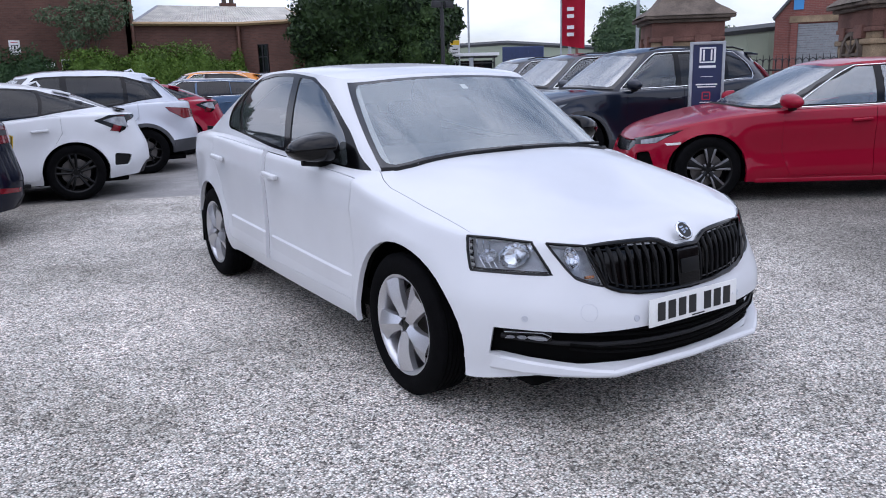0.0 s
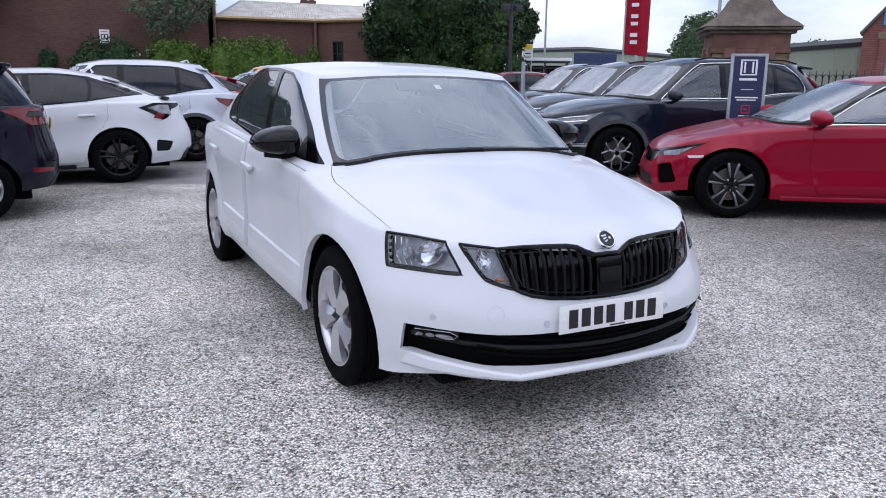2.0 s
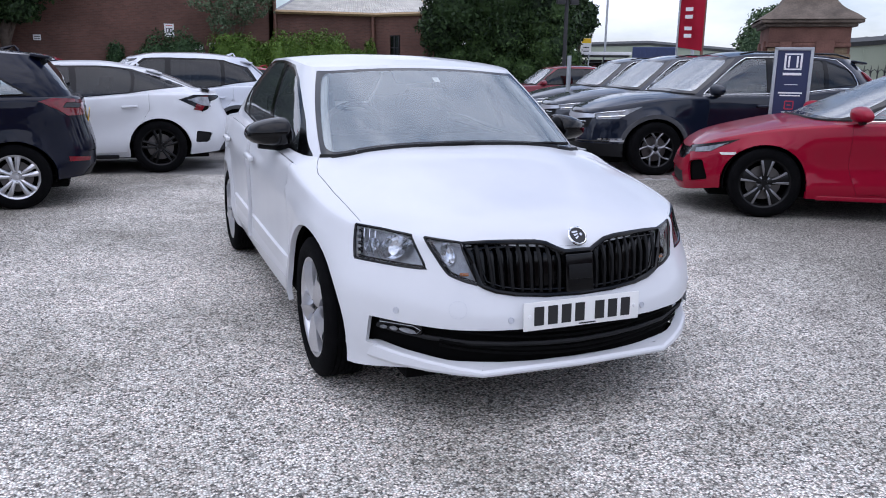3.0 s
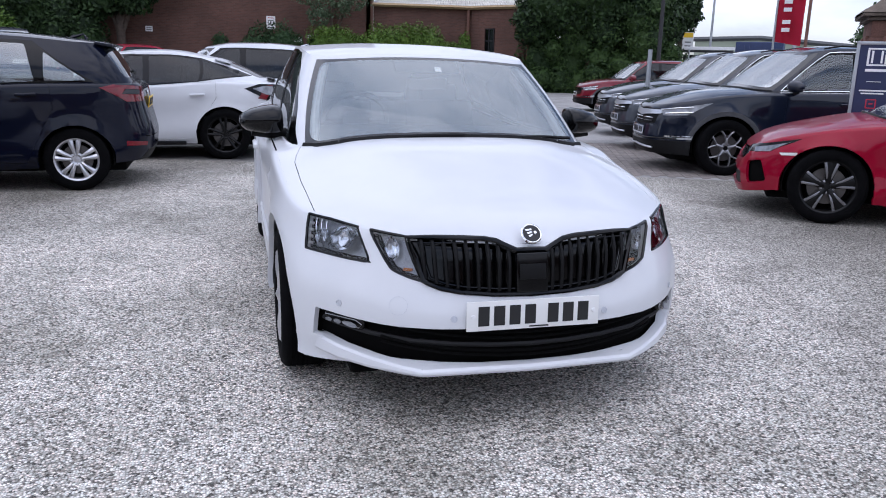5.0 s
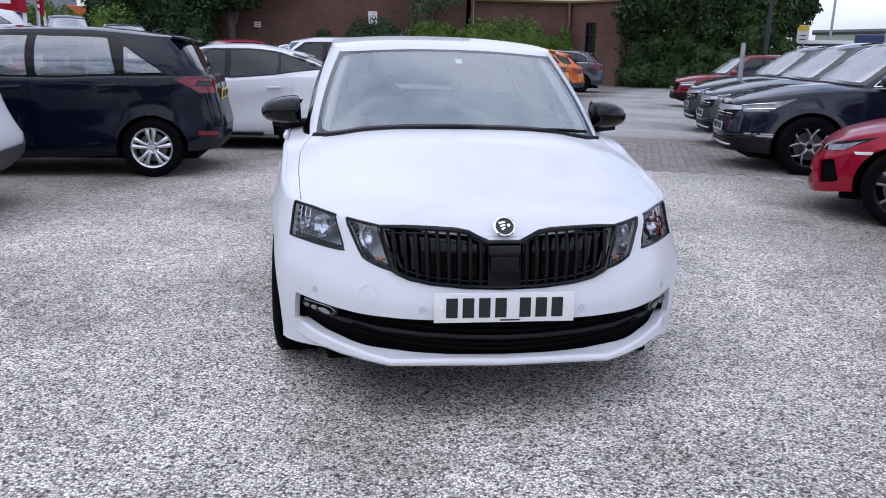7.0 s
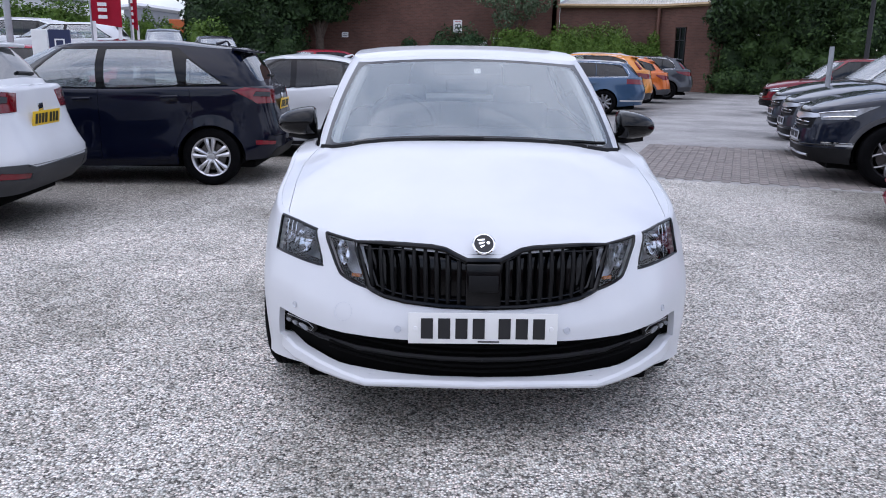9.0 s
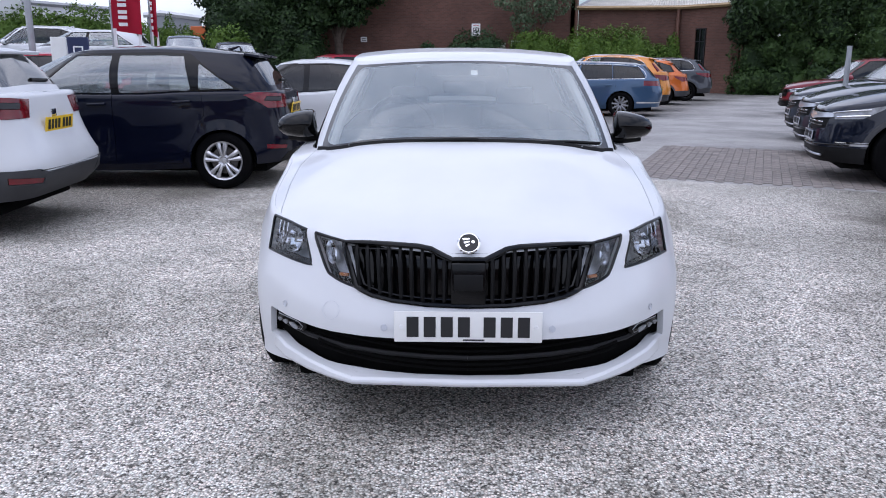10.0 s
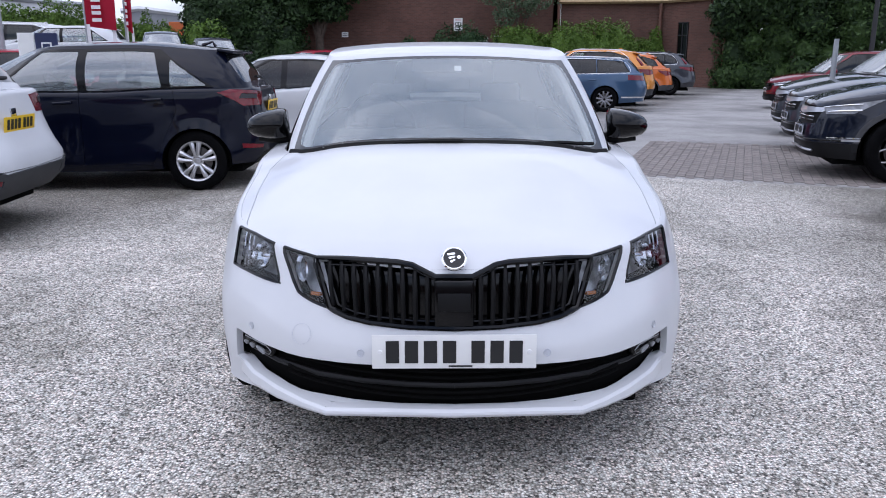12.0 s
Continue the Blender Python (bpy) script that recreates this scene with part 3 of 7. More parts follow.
def body_of(car, ob, cut_side=(), cut_top=(), cladding=None, handles=(), hood=None, door_z=0.27, doors=(), rear_cut=None):
    """Cuts the sheets into panels and links them. cut_side: (name, outline of spots, material, options) from the largest down."""
    s = car.s
    car.sheets()
    side, k, car.ids = car.side, 20, {}
    paint_m = s["paint"]
    out = []
    if cladding:
        for a in s["axles"]:
            side.mark([(car.at_y(y), z) for y, z in circle(a, s["radius"], s["arch"] + cladding[0])], 5)
        lo, hi = car.at_y(s["axles"][0]), car.at_y(s["axles"][1])
        side.mark([(lo, 0.0), (hi, 0.0), (hi, cladding[1]), (lo, cladding[1])], 5)
    door_ids = []
    for d in doors:
        k += 1
        door_ids.append(k)
        side.mark([(car.at_y(y), z) for y, z in d], k)
    if cladding:                         # cladding runs over the doors' feet
        lo, hi = car.at_y(s["axles"][0]), car.at_y(s["axles"][1])
        side.mark([(lo, 0.0), (hi, 0.0), (hi, cladding[1]), (lo, cladding[1])], 5)
        for a in s["axles"]:
            side.mark([(car.at_y(y), z) for y, z in circle(a, s["radius"], s["arch"] + cladding[0])], 5)
    for name, spots, mat, opt in cut_side:
        k += 1
        poly = [car.spot(*p) for p in spots]
        if opt.get("round"):
            poly = rounded(poly, opt["round"])
        side.mark(poly, k)
        out.append((k, name, mat, opt))
        car.ids.setdefault(name, []).append(k)
    for a in s["axles"]:
        side.mark([(car.at_y(y), z) for y, z in circle(a, s["radius"], s["arch"])], 9)
        side.mark([(car.at_y(a - s["arch"]), 0.0), (car.at_y(a + s["arch"]), 0.0), (car.at_y(a + s["arch"]), s["radius"] * 0.9), (car.at_y(a - s["arch"]), s["radius"] * 0.9)], 9)
    body = side.piece(0, car.wall, rim=0.025, mirror=2)
    if hood:
        car.upper.mark(hood, 2, only=0)
    car.upper.piece(0, car.shape_u, rim=0.01, mirror=2, into=body)
    part("body", body, paint_m, ob, sharp=50)
    if hood:
        part("bonnet", car.upper.piece(2, car.shape_u, shrink=0.003, rim=0.015, mirror=2, keep=lambda c: c.y < s["front"] + 0.40), paint_m, ob)
    liner = side.piece({0, 5, *door_ids}, lambda u, z: car.wall(u, z, -0.05), mirror=2)
    car.upper.piece({0, 2}, lambda x, y: Vector((x * 0.97, y * 0.985, car.deck(x, y) - 0.03)), mirror=2, into=liner)
    part("inner_shell", liner, LINER, ob)
    for a in s["axles"]:
        for sgn in (-1, 1):
            arch = lathe([(s["arch"] + 0.004, sgn * s.get("liner", 0.80)), (s["arch"] + 0.01, sgn * 0.50), (0.02, sgn * 0.50)], 32, None, Matrix.Translation((0, a, s["radius"])))
            bmesh.ops.delete(arch, geom=[v for v in arch.verts if v.co.z < s["radius"] - 0.12], context="VERTS")
            part("arch_liner", arch, LINER, ob)
    box_under = box(1.30, s["rear"] - s["front"] - 0.30, 0.08, (0, (s["rear"] + s["front"]) / 2, 0.215), 0.02)
    part("underbody", box_under, LINER, ob)
    if cladding:
        part("cladding", side.piece(5, car.wall, rim=0.02, mirror=2, lift=0.006), cladding[2] if len(cladding) > 2 else CLAD, ob)
    for i, kk in enumerate(door_ids):
        for mir in (0, 1):
            d = part("door", side.piece(kk, car.wall, shrink=0.0025, rim=0.02, mirror=mir), paint_m, ob)
            if i < len(handles):
                hy, hz = handles[i]
                p = car.wall(car.at_y(hy), hz)
                sg = -1 if mir else 1
                part("door_handle", box(0.03, 0.19, 0.030, (0, 0, 0), 0.012, 3), s.get("handle", paint_m), d, m=pose(sg * (p.x + 0.020), hy, hz, 3))
    for kk, name, mat, opt in out:
        both = opt.get("both", False)
        for mir in ((2,) if not both else (0, 1)):
            o = part(name, side.piece(kk, lambda u, z: car.wall(u, z, opt.get("out", 0.0)), shrink=opt.get("shrink", 0.002), rim=opt.get("rim", 0.015), mirror=mir, lift=opt.get("lift", 0.0)), mat, ob, opt.get("label", ""))
            o.visible_shadow = mat is not LENS
    # glasshouse
    g, k = car.glass, 20
    (x0, t0), (x1, t1) = s["screen"]
    p0, p1 = car.on_house(x0, t0, 0), car.on_house(x1, t1, 0)
    g.mark([(-0.1, p0[1]), p0, p1, (-0.1, p1[1])], 3)
    bw = s.get("band", 0.035)
    q0, q1 = car.on_house(x0 - bw, t0 + 2 * bw, 0), car.on_house(x1 - bw * 0.85, t1 - bw * 1.4, 0)
    g.mark(rounded([(-0.1, q0[1]), q0, q1, (-0.1, q1[1])], 0.05), 4)
    if s["rear_screen"]:
        (x0, t0), (x1, t1) = s["rear_screen"]
        p0, p1 = car.on_back(x0, t0), car.on_back(x1, t1)
        end = car.gs[-1] + 0.1
        g.mark(rounded([p0, (end, p0[1]), (end, p1[1]), p1], 0.06), 5)
    panes = []
    frame_out = not s.get("soft")
    for outline, mat in s["windows"]:
        k += 2
        poly = rounded([car.on_house(y, t) for y, t in outline], s.get("soft", 0.03))
        c = (sum(p[0] for p in poly) / len(poly), sum(p[1] for p in poly) / len(poly))
        big = [(x + 0.018 * (1 if x > c[0] else -1), y + 0.016 * (1 if y > c[1] else -1)) for x, y in poly]
        if frame_out:
            g.mark(big, 6)
        panes.append((poly, k, mat))
    if s.get("pillars"):
        for outline in s["pillars"]:
            g.mark(rounded([car.on_house(y, t) for y, t in outline], s.get("soft", 0.0)) if s.get("soft") else [car.on_house(y, t) for y, t in outline], 6)
    for poly, kk, mat in panes:
        g.mark(poly, kk)
    shell = g.piece(0, car.house, rim=0.02, mirror=2)
    car.roofing.piece(0, car.shape_r, mirror=2, into=shell)
    part("roof", shell, s.get("roof_paint", paint_m), ob, sharp=50)
    part("screen_surround", g.piece(3, lambda a, b: car.house(a, b, -0.002), mirror=2, rim=0.01), BAND, ob)
    o = part("windscreen", g.piece(4, lambda a, b: car.house(a, b, -0.002), mirror=2), s["glass"], ob)
    o.visible_shadow = False
    half = []                            # black panel at the foot of the screen
    for i in range(13):
        p = car.house(*car.on_house(s["screen"][0][0] * 1.01 * i / 12, 0.014, 0), 0.0)
        half.append((p.x, p.y - 0.004, p.z + 0.010))
    part("cowl_panel", tube([(-x, y, z) for x, y, z in half[:0:-1]] + half, 0.016, 6), PLASTIC, ob)
    if s["rear_screen"]:
        o = part("rear_screen", g.piece(5, lambda a, b: car.house(a, b, 0.0), mirror=2, rim=0.008), s["tint"], ob)
        o.visible_shadow = False
    for mir in (0, 1):
        part("window_trim", g.piece(6, lambda a, b: car.house(a, b, -0.001), mirror=mir, rim=0.015), s.get("trim", GLOSS), ob)
    part("headliner", car.roofing.piece(0, lambda x, y: Vector((x * 0.95, y, car.cap(x, y) - 0.03)), mirror=2), PALETRIM, ob)
    if s.get("bright_line"):
        f0, r0, f1, r1 = s["bright_line"]
        loop = [(f0 + (r0 - f0) * i / 12, 0.045) for i in range(13)] + [(r0 + 0.03, 0.12), (r0 + 0.03, 0.25)]
        loop += [(r0 + 0.02 + (r1 - r0 - 0.02) * i / 6, 0.35 + 0.57 * (i / 6) ** 0.7) for i in range(1, 7)]
        loop += [(r1 + (f1 - r1) * i / 10, 0.925) for i in range(1, 11)] + [(f1 + (f0 - f1) * i / 10, 0.925 - 0.88 * (i / 10) ** 1.25) for i in range(1, 11)]
        for sgn in (-1, 1):
            pts = [car.house(*car.on_house(y, t), 0.004) for y, t in loop]
            part("bright_strip", tube([(sgn * p.x, p.y, p.z) for p in pts], 0.0065, 6), CHROME, ob)
    for poly, kk, mat in panes:
        for mir in (0, 1):
            o = part("side_window", g.piece(kk, lambda a, b: car.house(a, b, -0.006), mirror=mir), mat, ob)
            o.visible_shadow = False
    return body


def mirror_on(car, ob, y, z, mat, size=(0.20, 0.10, 0.14), x=None, foot=PLASTIC, lower=PLASTIC):
    """Door mirrors: a shaped shell on a stalk, with the glass at the back."""
    x = x or float(np.interp(y, car.o[:, 1], car.o[:, 0]))
    for sgn in (-1, 1):
        sx, sy, sz = size
        bm = bmesh.new()
        rings = []
        for u, k, nose in ((0.0, 0.80, 0.80), (0.05, 0.94, 0.94), (0.20, 1.0, 1.0), (0.45, 0.97, 0.94), (0.70, 0.86, 0.78), (0.88, 0.66, 0.56), (0.97, 0.42, 0.36), (1.0, 0.20, 0.22)):
            ring = []
            for j in range(16):                                      # flat at the back, a blunt prow ahead
                a = 2 * math.pi * j / 16
                c, d = math.cos(a), math.sin(a)
                yy = -nose * sy * abs(c) ** 0.8 if c > 0 else 0.32 * sy * abs(c) ** 0.35
                zz = math.copysign(abs(d) ** 0.75, d) * k * sz / 2
                ring.append(bm.verts.new((sgn * (u - 0.5) * sx, yy + 0.10 * u * sx, zz + 0.06 * sz * (1 - 2 * u) * (1 if d > 0 else 0.2) + 0.05 * sz * u)))
            rings.append(ring)
        for p, q in zip(rings, rings[1:]):
            for j in range(16):
                bm.faces.new((p[j], q[j], q[(j + 1) % 16], p[(j + 1) % 16]))
        bm.faces.new(rings[0])
        bm.faces.new(rings[-1])
        bmesh.ops.recalc_face_normals(bm, faces=bm.faces)
        cx = sgn * (x - 0.02 + sx / 2)
        shell = part("door_mirror", bm, mat, ob, m=pose(cx, y, z, 0, sgn * 4, -sgn * 4), sharp=55)
        part("mirror_glass", box(sx * 0.66, 0.004, sz * 0.52, (-sgn * sx * 0.08, sy * 0.325 + 0.03 * sx, 0.02 * sz), 0.0015, 1), CHROME, shell)
        part("mirror_foot", tube([(-sgn * (sx / 2 + 0.075), 0.05, -sz * 0.55), (-sgn * sx * 0.3, 0.0, -sz * 0.50), (sgn * sx * 0.25, 0.0, -sz * 0.42)], [0.03, 0.028, 0.015], 10), foot, shell)


def bar_plate(parent, x, y, z, mat, tilt=0, rz=0, w=0.52, h=0.111):
    """A number plate whose characters are plain bars."""
    p = part("number_plate", box(w, 0.006, h, (0, 0, 0), 0.0025, 2), mat, parent, m=pose(x, y, z, tilt, 0, rz))
    for cx in (-0.195, -0.135, -0.075, -0.015, 0.075, 0.135, 0.195):
        part("bar", box(0.042 * w / 0.52, 0.002, h * 0.66, (cx * w / 0.52, -0.0042, 0.0)), INK, p)
    return p

# ---- the white saloon ----
def saloon():
    win = HEROSIDE
    car = Car(
        step=0.045, handle=WHITE, crease=True, corner=0.048, liner=0.70,
        front=-2.03, rear=2.36, width=0.852,
        nose=((0, -2.030), (0.20, -2.014), (0.34, -1.982), (0.45, -1.938), (0.566, -1.850), (0.66, -1.752), (0.768, -1.600), (0.815, -1.42), (0.836, -1.15), (0.848, -0.70)),
        edge=((-2.03, 0.700), (-1.97, 0.722), (-1.90, 0.738), (-1.81, 0.750), (-1.61, 0.770), (-1.2, 0.838), (-1.0, 0.872), (-0.8, 0.918), (0.3, 0.970), (1.3, 1.012), (2.36, 0.985)),
        spine=((-2.03, 0.702), (-1.93, 0.770), (-1.6, 0.850), (-0.9, 0.989), (0.3, 0.984), (1.5, 1.07), (2.36, 1.03)),
        out_front=((0, 0), (0.02, 0.018), (0.045, 0.028), (0.12, 0.038), (0.20, 0.048), (0.25, 0.068), (0.30, 0.076), (0.40, 0.074), (0.46, 0.060), (0.52, 0.03)),
        out_side=((0, 0), (0.006, 0.016), (0.03, 0.028), (0.09, 0.034), (0.125, 0.053), (0.138, 0.047), (0.30, 0.040), (0.46, 0.038), (0.60, 0.046), (0.68, 0.034), (0.78, -0.01)),
        out_wing=((0, 0), (0.006, 0.014), (0.03, 0.026), (0.13, 0.044), (0.30, 0.046), (0.46, 0.040), (0.60, 0.046), (0.68, 0.034), (0.78, -0.01)),
        floor=((-2.03, 0.245), (-1.9, 0.24), (-1.66, 0.205), (-1.5, 0.235), (-0.95, 0.245), (0, 0.25), (1.6, 0.27), (2.36, 0.30)),
        axles=(-1.260, 1.425), arch=0.372, track=0.782, rim_r=0.221,
        base=(0.795, -0.930, 2.20, 9.0, 5.0), top=(0.635, -0.30, 1.32, 8.0, 3.4),
        roof=((-0.4, 1.371), (0.0, 1.430), (0.5, 1.458), (1.0, 1.440), (1.32, 1.395)), roof_drop=0.034,
        soft=0.04, band=0.024,
        windows=((((-0.62, 0.050), (0.11, 0.070), (0.225, 0.935), (0.06, 0.930), (-0.05, 0.885), (-0.16, 0.80), (-0.33, 0.62), (-0.51, 0.38)), HEROSIDE),
                 (((0.19, 0.075), (0.93, 0.130), (1.06, 0.79), (0.88, 0.89), (0.60, 0.935), (0.305, 0.940)), win),
                 (((0.965, 0.133), (1.185, 0.165), (1.235, 0.42), (1.19, 0.58), (1.09, 0.755)), win)),
        pillars=(((-0.82, 0.012), (0.40, 0.045), (0.80, 0.090), (1.18, 0.135), (1.235, 0.18), (1.275, 0.47), (1.24, 0.58), (1.09, 0.83), (0.90, 0.93), (0.70, 0.970), (0.30, 0.975), (0.02, 0.960), (-0.19, 0.83), (-0.365, 0.64), (-0.545, 0.41), (-0.69, 0.16)),),
        rear_screen=((0.40, 0.12), (0.34, 0.92)), tint=GLASS,
    )
    ob = root("saloon_car", "clean white four-door saloon car with black grille and mirrors", "car", pose(0.006, 0, DIP))
    grille_top = ((0, 0.684), (0.058, 0.683), (0.098, 0.699), (0.134, 0.717), (0.179, 0.725), (0.271, 0.728), (0.36, 0.727), (0.450, 0.725))
    grille_low = ((0.405, 0.572), (0.385, 0.562), (0.344, 0.546), (0.271, 0.532), (0.144, 0.521), (0, 0.518))
    grille = [("x", x, z) for x, z in grille_top + grille_low]
    intake = [("x", x, z) for x, z in ((0, 0.400), (0.25, 0.403), (0.38, 0.403), (0.55, 0.412), (0.68, 0.420), (0.768, 0.424), (0.776, 0.312), (0.67, 0.284), (0.52, 0.266), (0.37, 0.254), (0.2, 0.250), (0, 0.248))]
    headlight = [("x", 0.772, 0.757), ("x", 0.70, 0.752), ("x", 0.611, 0.740), ("x", 0.579, 0.622), ("x", 0.68, 0.626), ("x", 0.792, 0.632), ("x", 0.788, 0.668), ("x", 0.783, 0.705), ("x", 0.778, 0.735)]
    indicator = [("x", 0.570, 0.736), ("x", 0.455, 0.724), ("x", 0.404, 0.569), ("x", 0.465, 0.588), ("x", 0.510, 0.608), ("x", 0.530, 0.640)]
    body_of(car, ob,
            doors=(((-0.85, 0.334), (0.27, 0.337), (0.27, 1.3), (-0.80, 1.3), (-0.83, 0.80)),
                   ((0.27, 0.337), (0.99, 0.352), (1.03, 0.52), (1.16, 0.72), (1.28, 0.86), (1.28, 1.3), (0.27, 1.3))),
            handles=((0.12, 0.848), (1.09, 0.882)),
            hood=[(-0.02, -2.2), (0.60, -2.2), (0.753, -1.615), (0.776, -1.30), (0.781, -1.04), (0.765, -0.95), (0.70, -0.76), (0.60, -0.84), (-0.02, -0.90)],
            cut_side=(
                ("headlight", headlight, LENS, dict(both=True, rim=0.0, out=-0.003)),
                ("indicator_lamp", indicator, LENS, dict(both=True, rim=0.0, out=-0.003)),
                ("grille", grille, GLOSS, dict(out=-0.045, rim=0.0)),
                ("lower_intake", intake, LINER, dict(out=-0.05, rim=0.0)),
            ))
    for name in ("headlight", "indicator_lamp"):
        for mir in (0, 1):
            h = part("lamp_housing", car.side.piece(car.ids[name][0], lambda u, z: car.wall(u, z, -0.055), mirror=mir), LAMPBACK, ob)
    for spots in (headlight, indicator):                            # black seals round the lamps
        ring = [car.spot(*p) for p in spots]
        ring.append(ring[0])
        for mir in (-1, 1):
            pts = []
            for (u0, z0), (u1, z1) in zip(ring, ring[1:]):
                for k in range(6):
                    p = car.wall(u0 + (u1 - u0) * k / 6, z0 + (z1 - z0) * k / 6, -0.003)
                    pts.append((mir * p.x, p.y, p.z))
            pts.append(pts[0])
            part("lamp_seal", tube(pts, 0.006, 6), GLOSS, ob)
    F = lambda x, z, o=0.0: car.wall(car.front_u(abs(x), z), z, o)

    def put(x, z, o=0.0):
        """A pose on the front: x along it, y into the car, z up the skin."""
        u = car.front_u(abs(x), z)
        p, q, r = car.wall(u, z, o), car.wall(u + 0.01, z, o), car.wall(u, z + 0.01, o)
        a, c = (q - p).normalized(), (r - p).normalized()
        b = c.cross(a).normalized()
        m = Matrix((a, b, b.cross(a) * -1)).transposed().to_4x4()
        m.translation = p
        if x < 0:
            m = Matrix.Diagonal((-1, 1, 1, 1)) @ m @ Matrix.Diagonal((-1, 1, 1, 1))
        return m
    for sgn in (-1, 1):
        # reflectors and running-light blocks behind the lenses
        for x, z, r in ((0.672, 0.690, 0.056), (0.738, 0.686, 0.032), (0.622, 0.718, 0.018)):
            bowl = bmesh.new()
            lathe([(r, 0.0), (r * 0.96, 0.020), (r * 0.70, 0.034), (r * 0.25, 0.042), (0.0, 0.043)], 10, bowl, pose(0, 0, 0, 0, 0, 90))
            part("reflector", bowl, MIRRORED, ob, m=put(sgn * x, z, -0.008) @ pose(0, 0, 0, 0, sgn * 25) @ Matrix.Diagonal((1.15, 1, 0.85, 1)), sharp=15)
            part("lamp_bulb", tube([(0, 0.034, 0), (0, 0.004, 0)], [r * 0.10, r * 0.13], 8), CHROME, ob, m=put(sgn * x, z, -0.008))
        for i in range(5):
            part("running_light", box(0.010, 0.02, 0.012, (0, 0, 0), 0.003, 1), PLATEW, ob, m=put(sgn * (0.776 + 0.003 * i), 0.744 - 0.024 * i, -0.022))
        for i in range(3):
            pts = [F(sgn * (0.728 + 0.014 * i + 0.008 * math.sin(t * 3)), 0.748 - 0.110 * t, -0.03 + 0.006 * i) for t in (0, 0.25, 0.5, 0.75, 1)]
            part("lamp_fin", tube([(sgn * abs(p.x), p.y, p.z) for p in pts], 0.003, 6), MIRRORED, ob)
        bowl = bmesh.new()
        lathe([(0.034, 0.0), (0.030, 0.018), (0.016, 0.034), (0.0, 0.038)], 9, bowl, pose(0, 0, 0, 0, 0, 90))
        part("reflector", bowl, MIRRORED, ob, m=put(sgn * 0.506, 0.680, -0.010) @ pose(0, 0, 0, 0, sgn * 20) @ Matrix.Diagonal((0.8, 1, 1.35, 1)), sharp=15)
        part("indicator_bulb", box(0.036, 0.02, 0.014, (0, 0, 0), 0.006, 2), AMBERLENS, ob, m=put(sgn * 0.458, 0.606, -0.02))
        # fog lamp in the end of the lower intake
        f = part("fog_lamp", box(0.19, 0.03, 0.044, (0, 0, 0), 0.012, 3), GLOSS, ob, m=put(sgn * 0.684, 0.393, -0.030))
        for dx, w, h in ((0.062, 0.034, 0.013), (0.018, 0.040, 0.016), (-0.042, 0.082, 0.019)):
            bowl = lathe([(0.5, 0.0), (0.42, 0.30), (0.22, 0.52), (0.0, 0.60)], 12, None, pose(0, 0, 0, 0, 0, 90))
            part("reflector", bowl, LAMPBACK, f, m=pose(sgn * dx, -0.030, -0.002, 0, 0, sgn * 8) @ Matrix.Diagonal((w, 0.02, h, 1)), sharp=15)
        part("fog_lens_edge", tube([(sgn * 0.088, -0.016, 0.012), (sgn * -0.06, -0.016, 0.014), (sgn * -0.092, -0.016, 0.002), (sgn * -0.075, -0.016, -0.014), (sgn * 0.086, -0.016, -0.012)], 0.0016, 6), LAMPBACK, f)
        # parking sensors and towing-eye cover
        for x, z in ((0.298, 0.440), (0.690, 0.465)):
            ring = lathe([(0.0125, 0.0), (0.0125, -0.0025), (0.0105, -0.003), (0.0095, -0.001), (0.0, -0.0015)], 20, None, pose(0, 0, 0, 0, 0, 90))
            part("parking_sensor", ring, SILVER, ob, m=put(sgn * x, z, 0.0))
    ring = lathe([(0.034, 0.0005), (0.034, -0.0007), (0.0333, -0.0008), (0.0330, 0.0004)], 36, None, pose(0, 0, 0, 0, 0, 90))
    part("towing_eye_cover", ring, SILVER, ob, m=put(-0.494, 0.486, 0.0005))
    # grille: frame, upright ribs, centre block
    top_z = table(*grille_top)
    low_z = table(*grille_low[::-1], (0.450, 0.725))
    line = [*grille_top, (0.428, 0.650), *grille_low]
    for sgn in (-1, 1):
        for r, inset, name in ((0.0105, 0.002, "grille_frame"), (0.0050, 0.018, "grille_inner_frame")):
            pts = []
            for x, z in line:
                kx = 1 - inset / 0.25 if x > 0.04 else 1.0
                zz = 0.622 + (z - 0.622) * (1 - inset / 0.09)
                p = F(x * kx, zz, 0.0 if inset < 0.01 else -0.008)
                pts.append((sgn * p.x, p.y, p.z))
            part(name, tube(pts, r, 8), GLOSS, ob)
        for i in range(9):
            x = 0.085 + i * 0.0385
            lean = 0.012 * i / 8
            a, b = top_z(x) - 0.014, max(low_z(x) + 0.012, 0.528 + (0.04 if x > 0.36 else 0.0))
            for dx, w, o in ((0.0, 0.0085, -0.004),):
                pts = [F(x + dx + lean * (1 - t), a + (b - a) * t, o - 0.012 * abs(t - 0.5)) for t in (0, 0.2, 0.4, 0.6, 0.8, 1.0)]
                part("grille_rib", tube([(sgn * p.x, p.y, p.z) for p in pts], w, 6), PLASTIC, ob)
    part("grille_centre", box(0.124, 0.04, 0.150, (0, 0, 0), 0.008, 3), GLOSS, ob, m=pose(0, F(0, 0.60).y + 0.012, 0.598, -8))
    part("radar_cover", box(0.104, 0.006, 0.058, (0, 0, 0), 0.003, 2), PLASTIC, ob, m=pose(0, F(0, 0.60).y - 0.009, 0.606, -8))
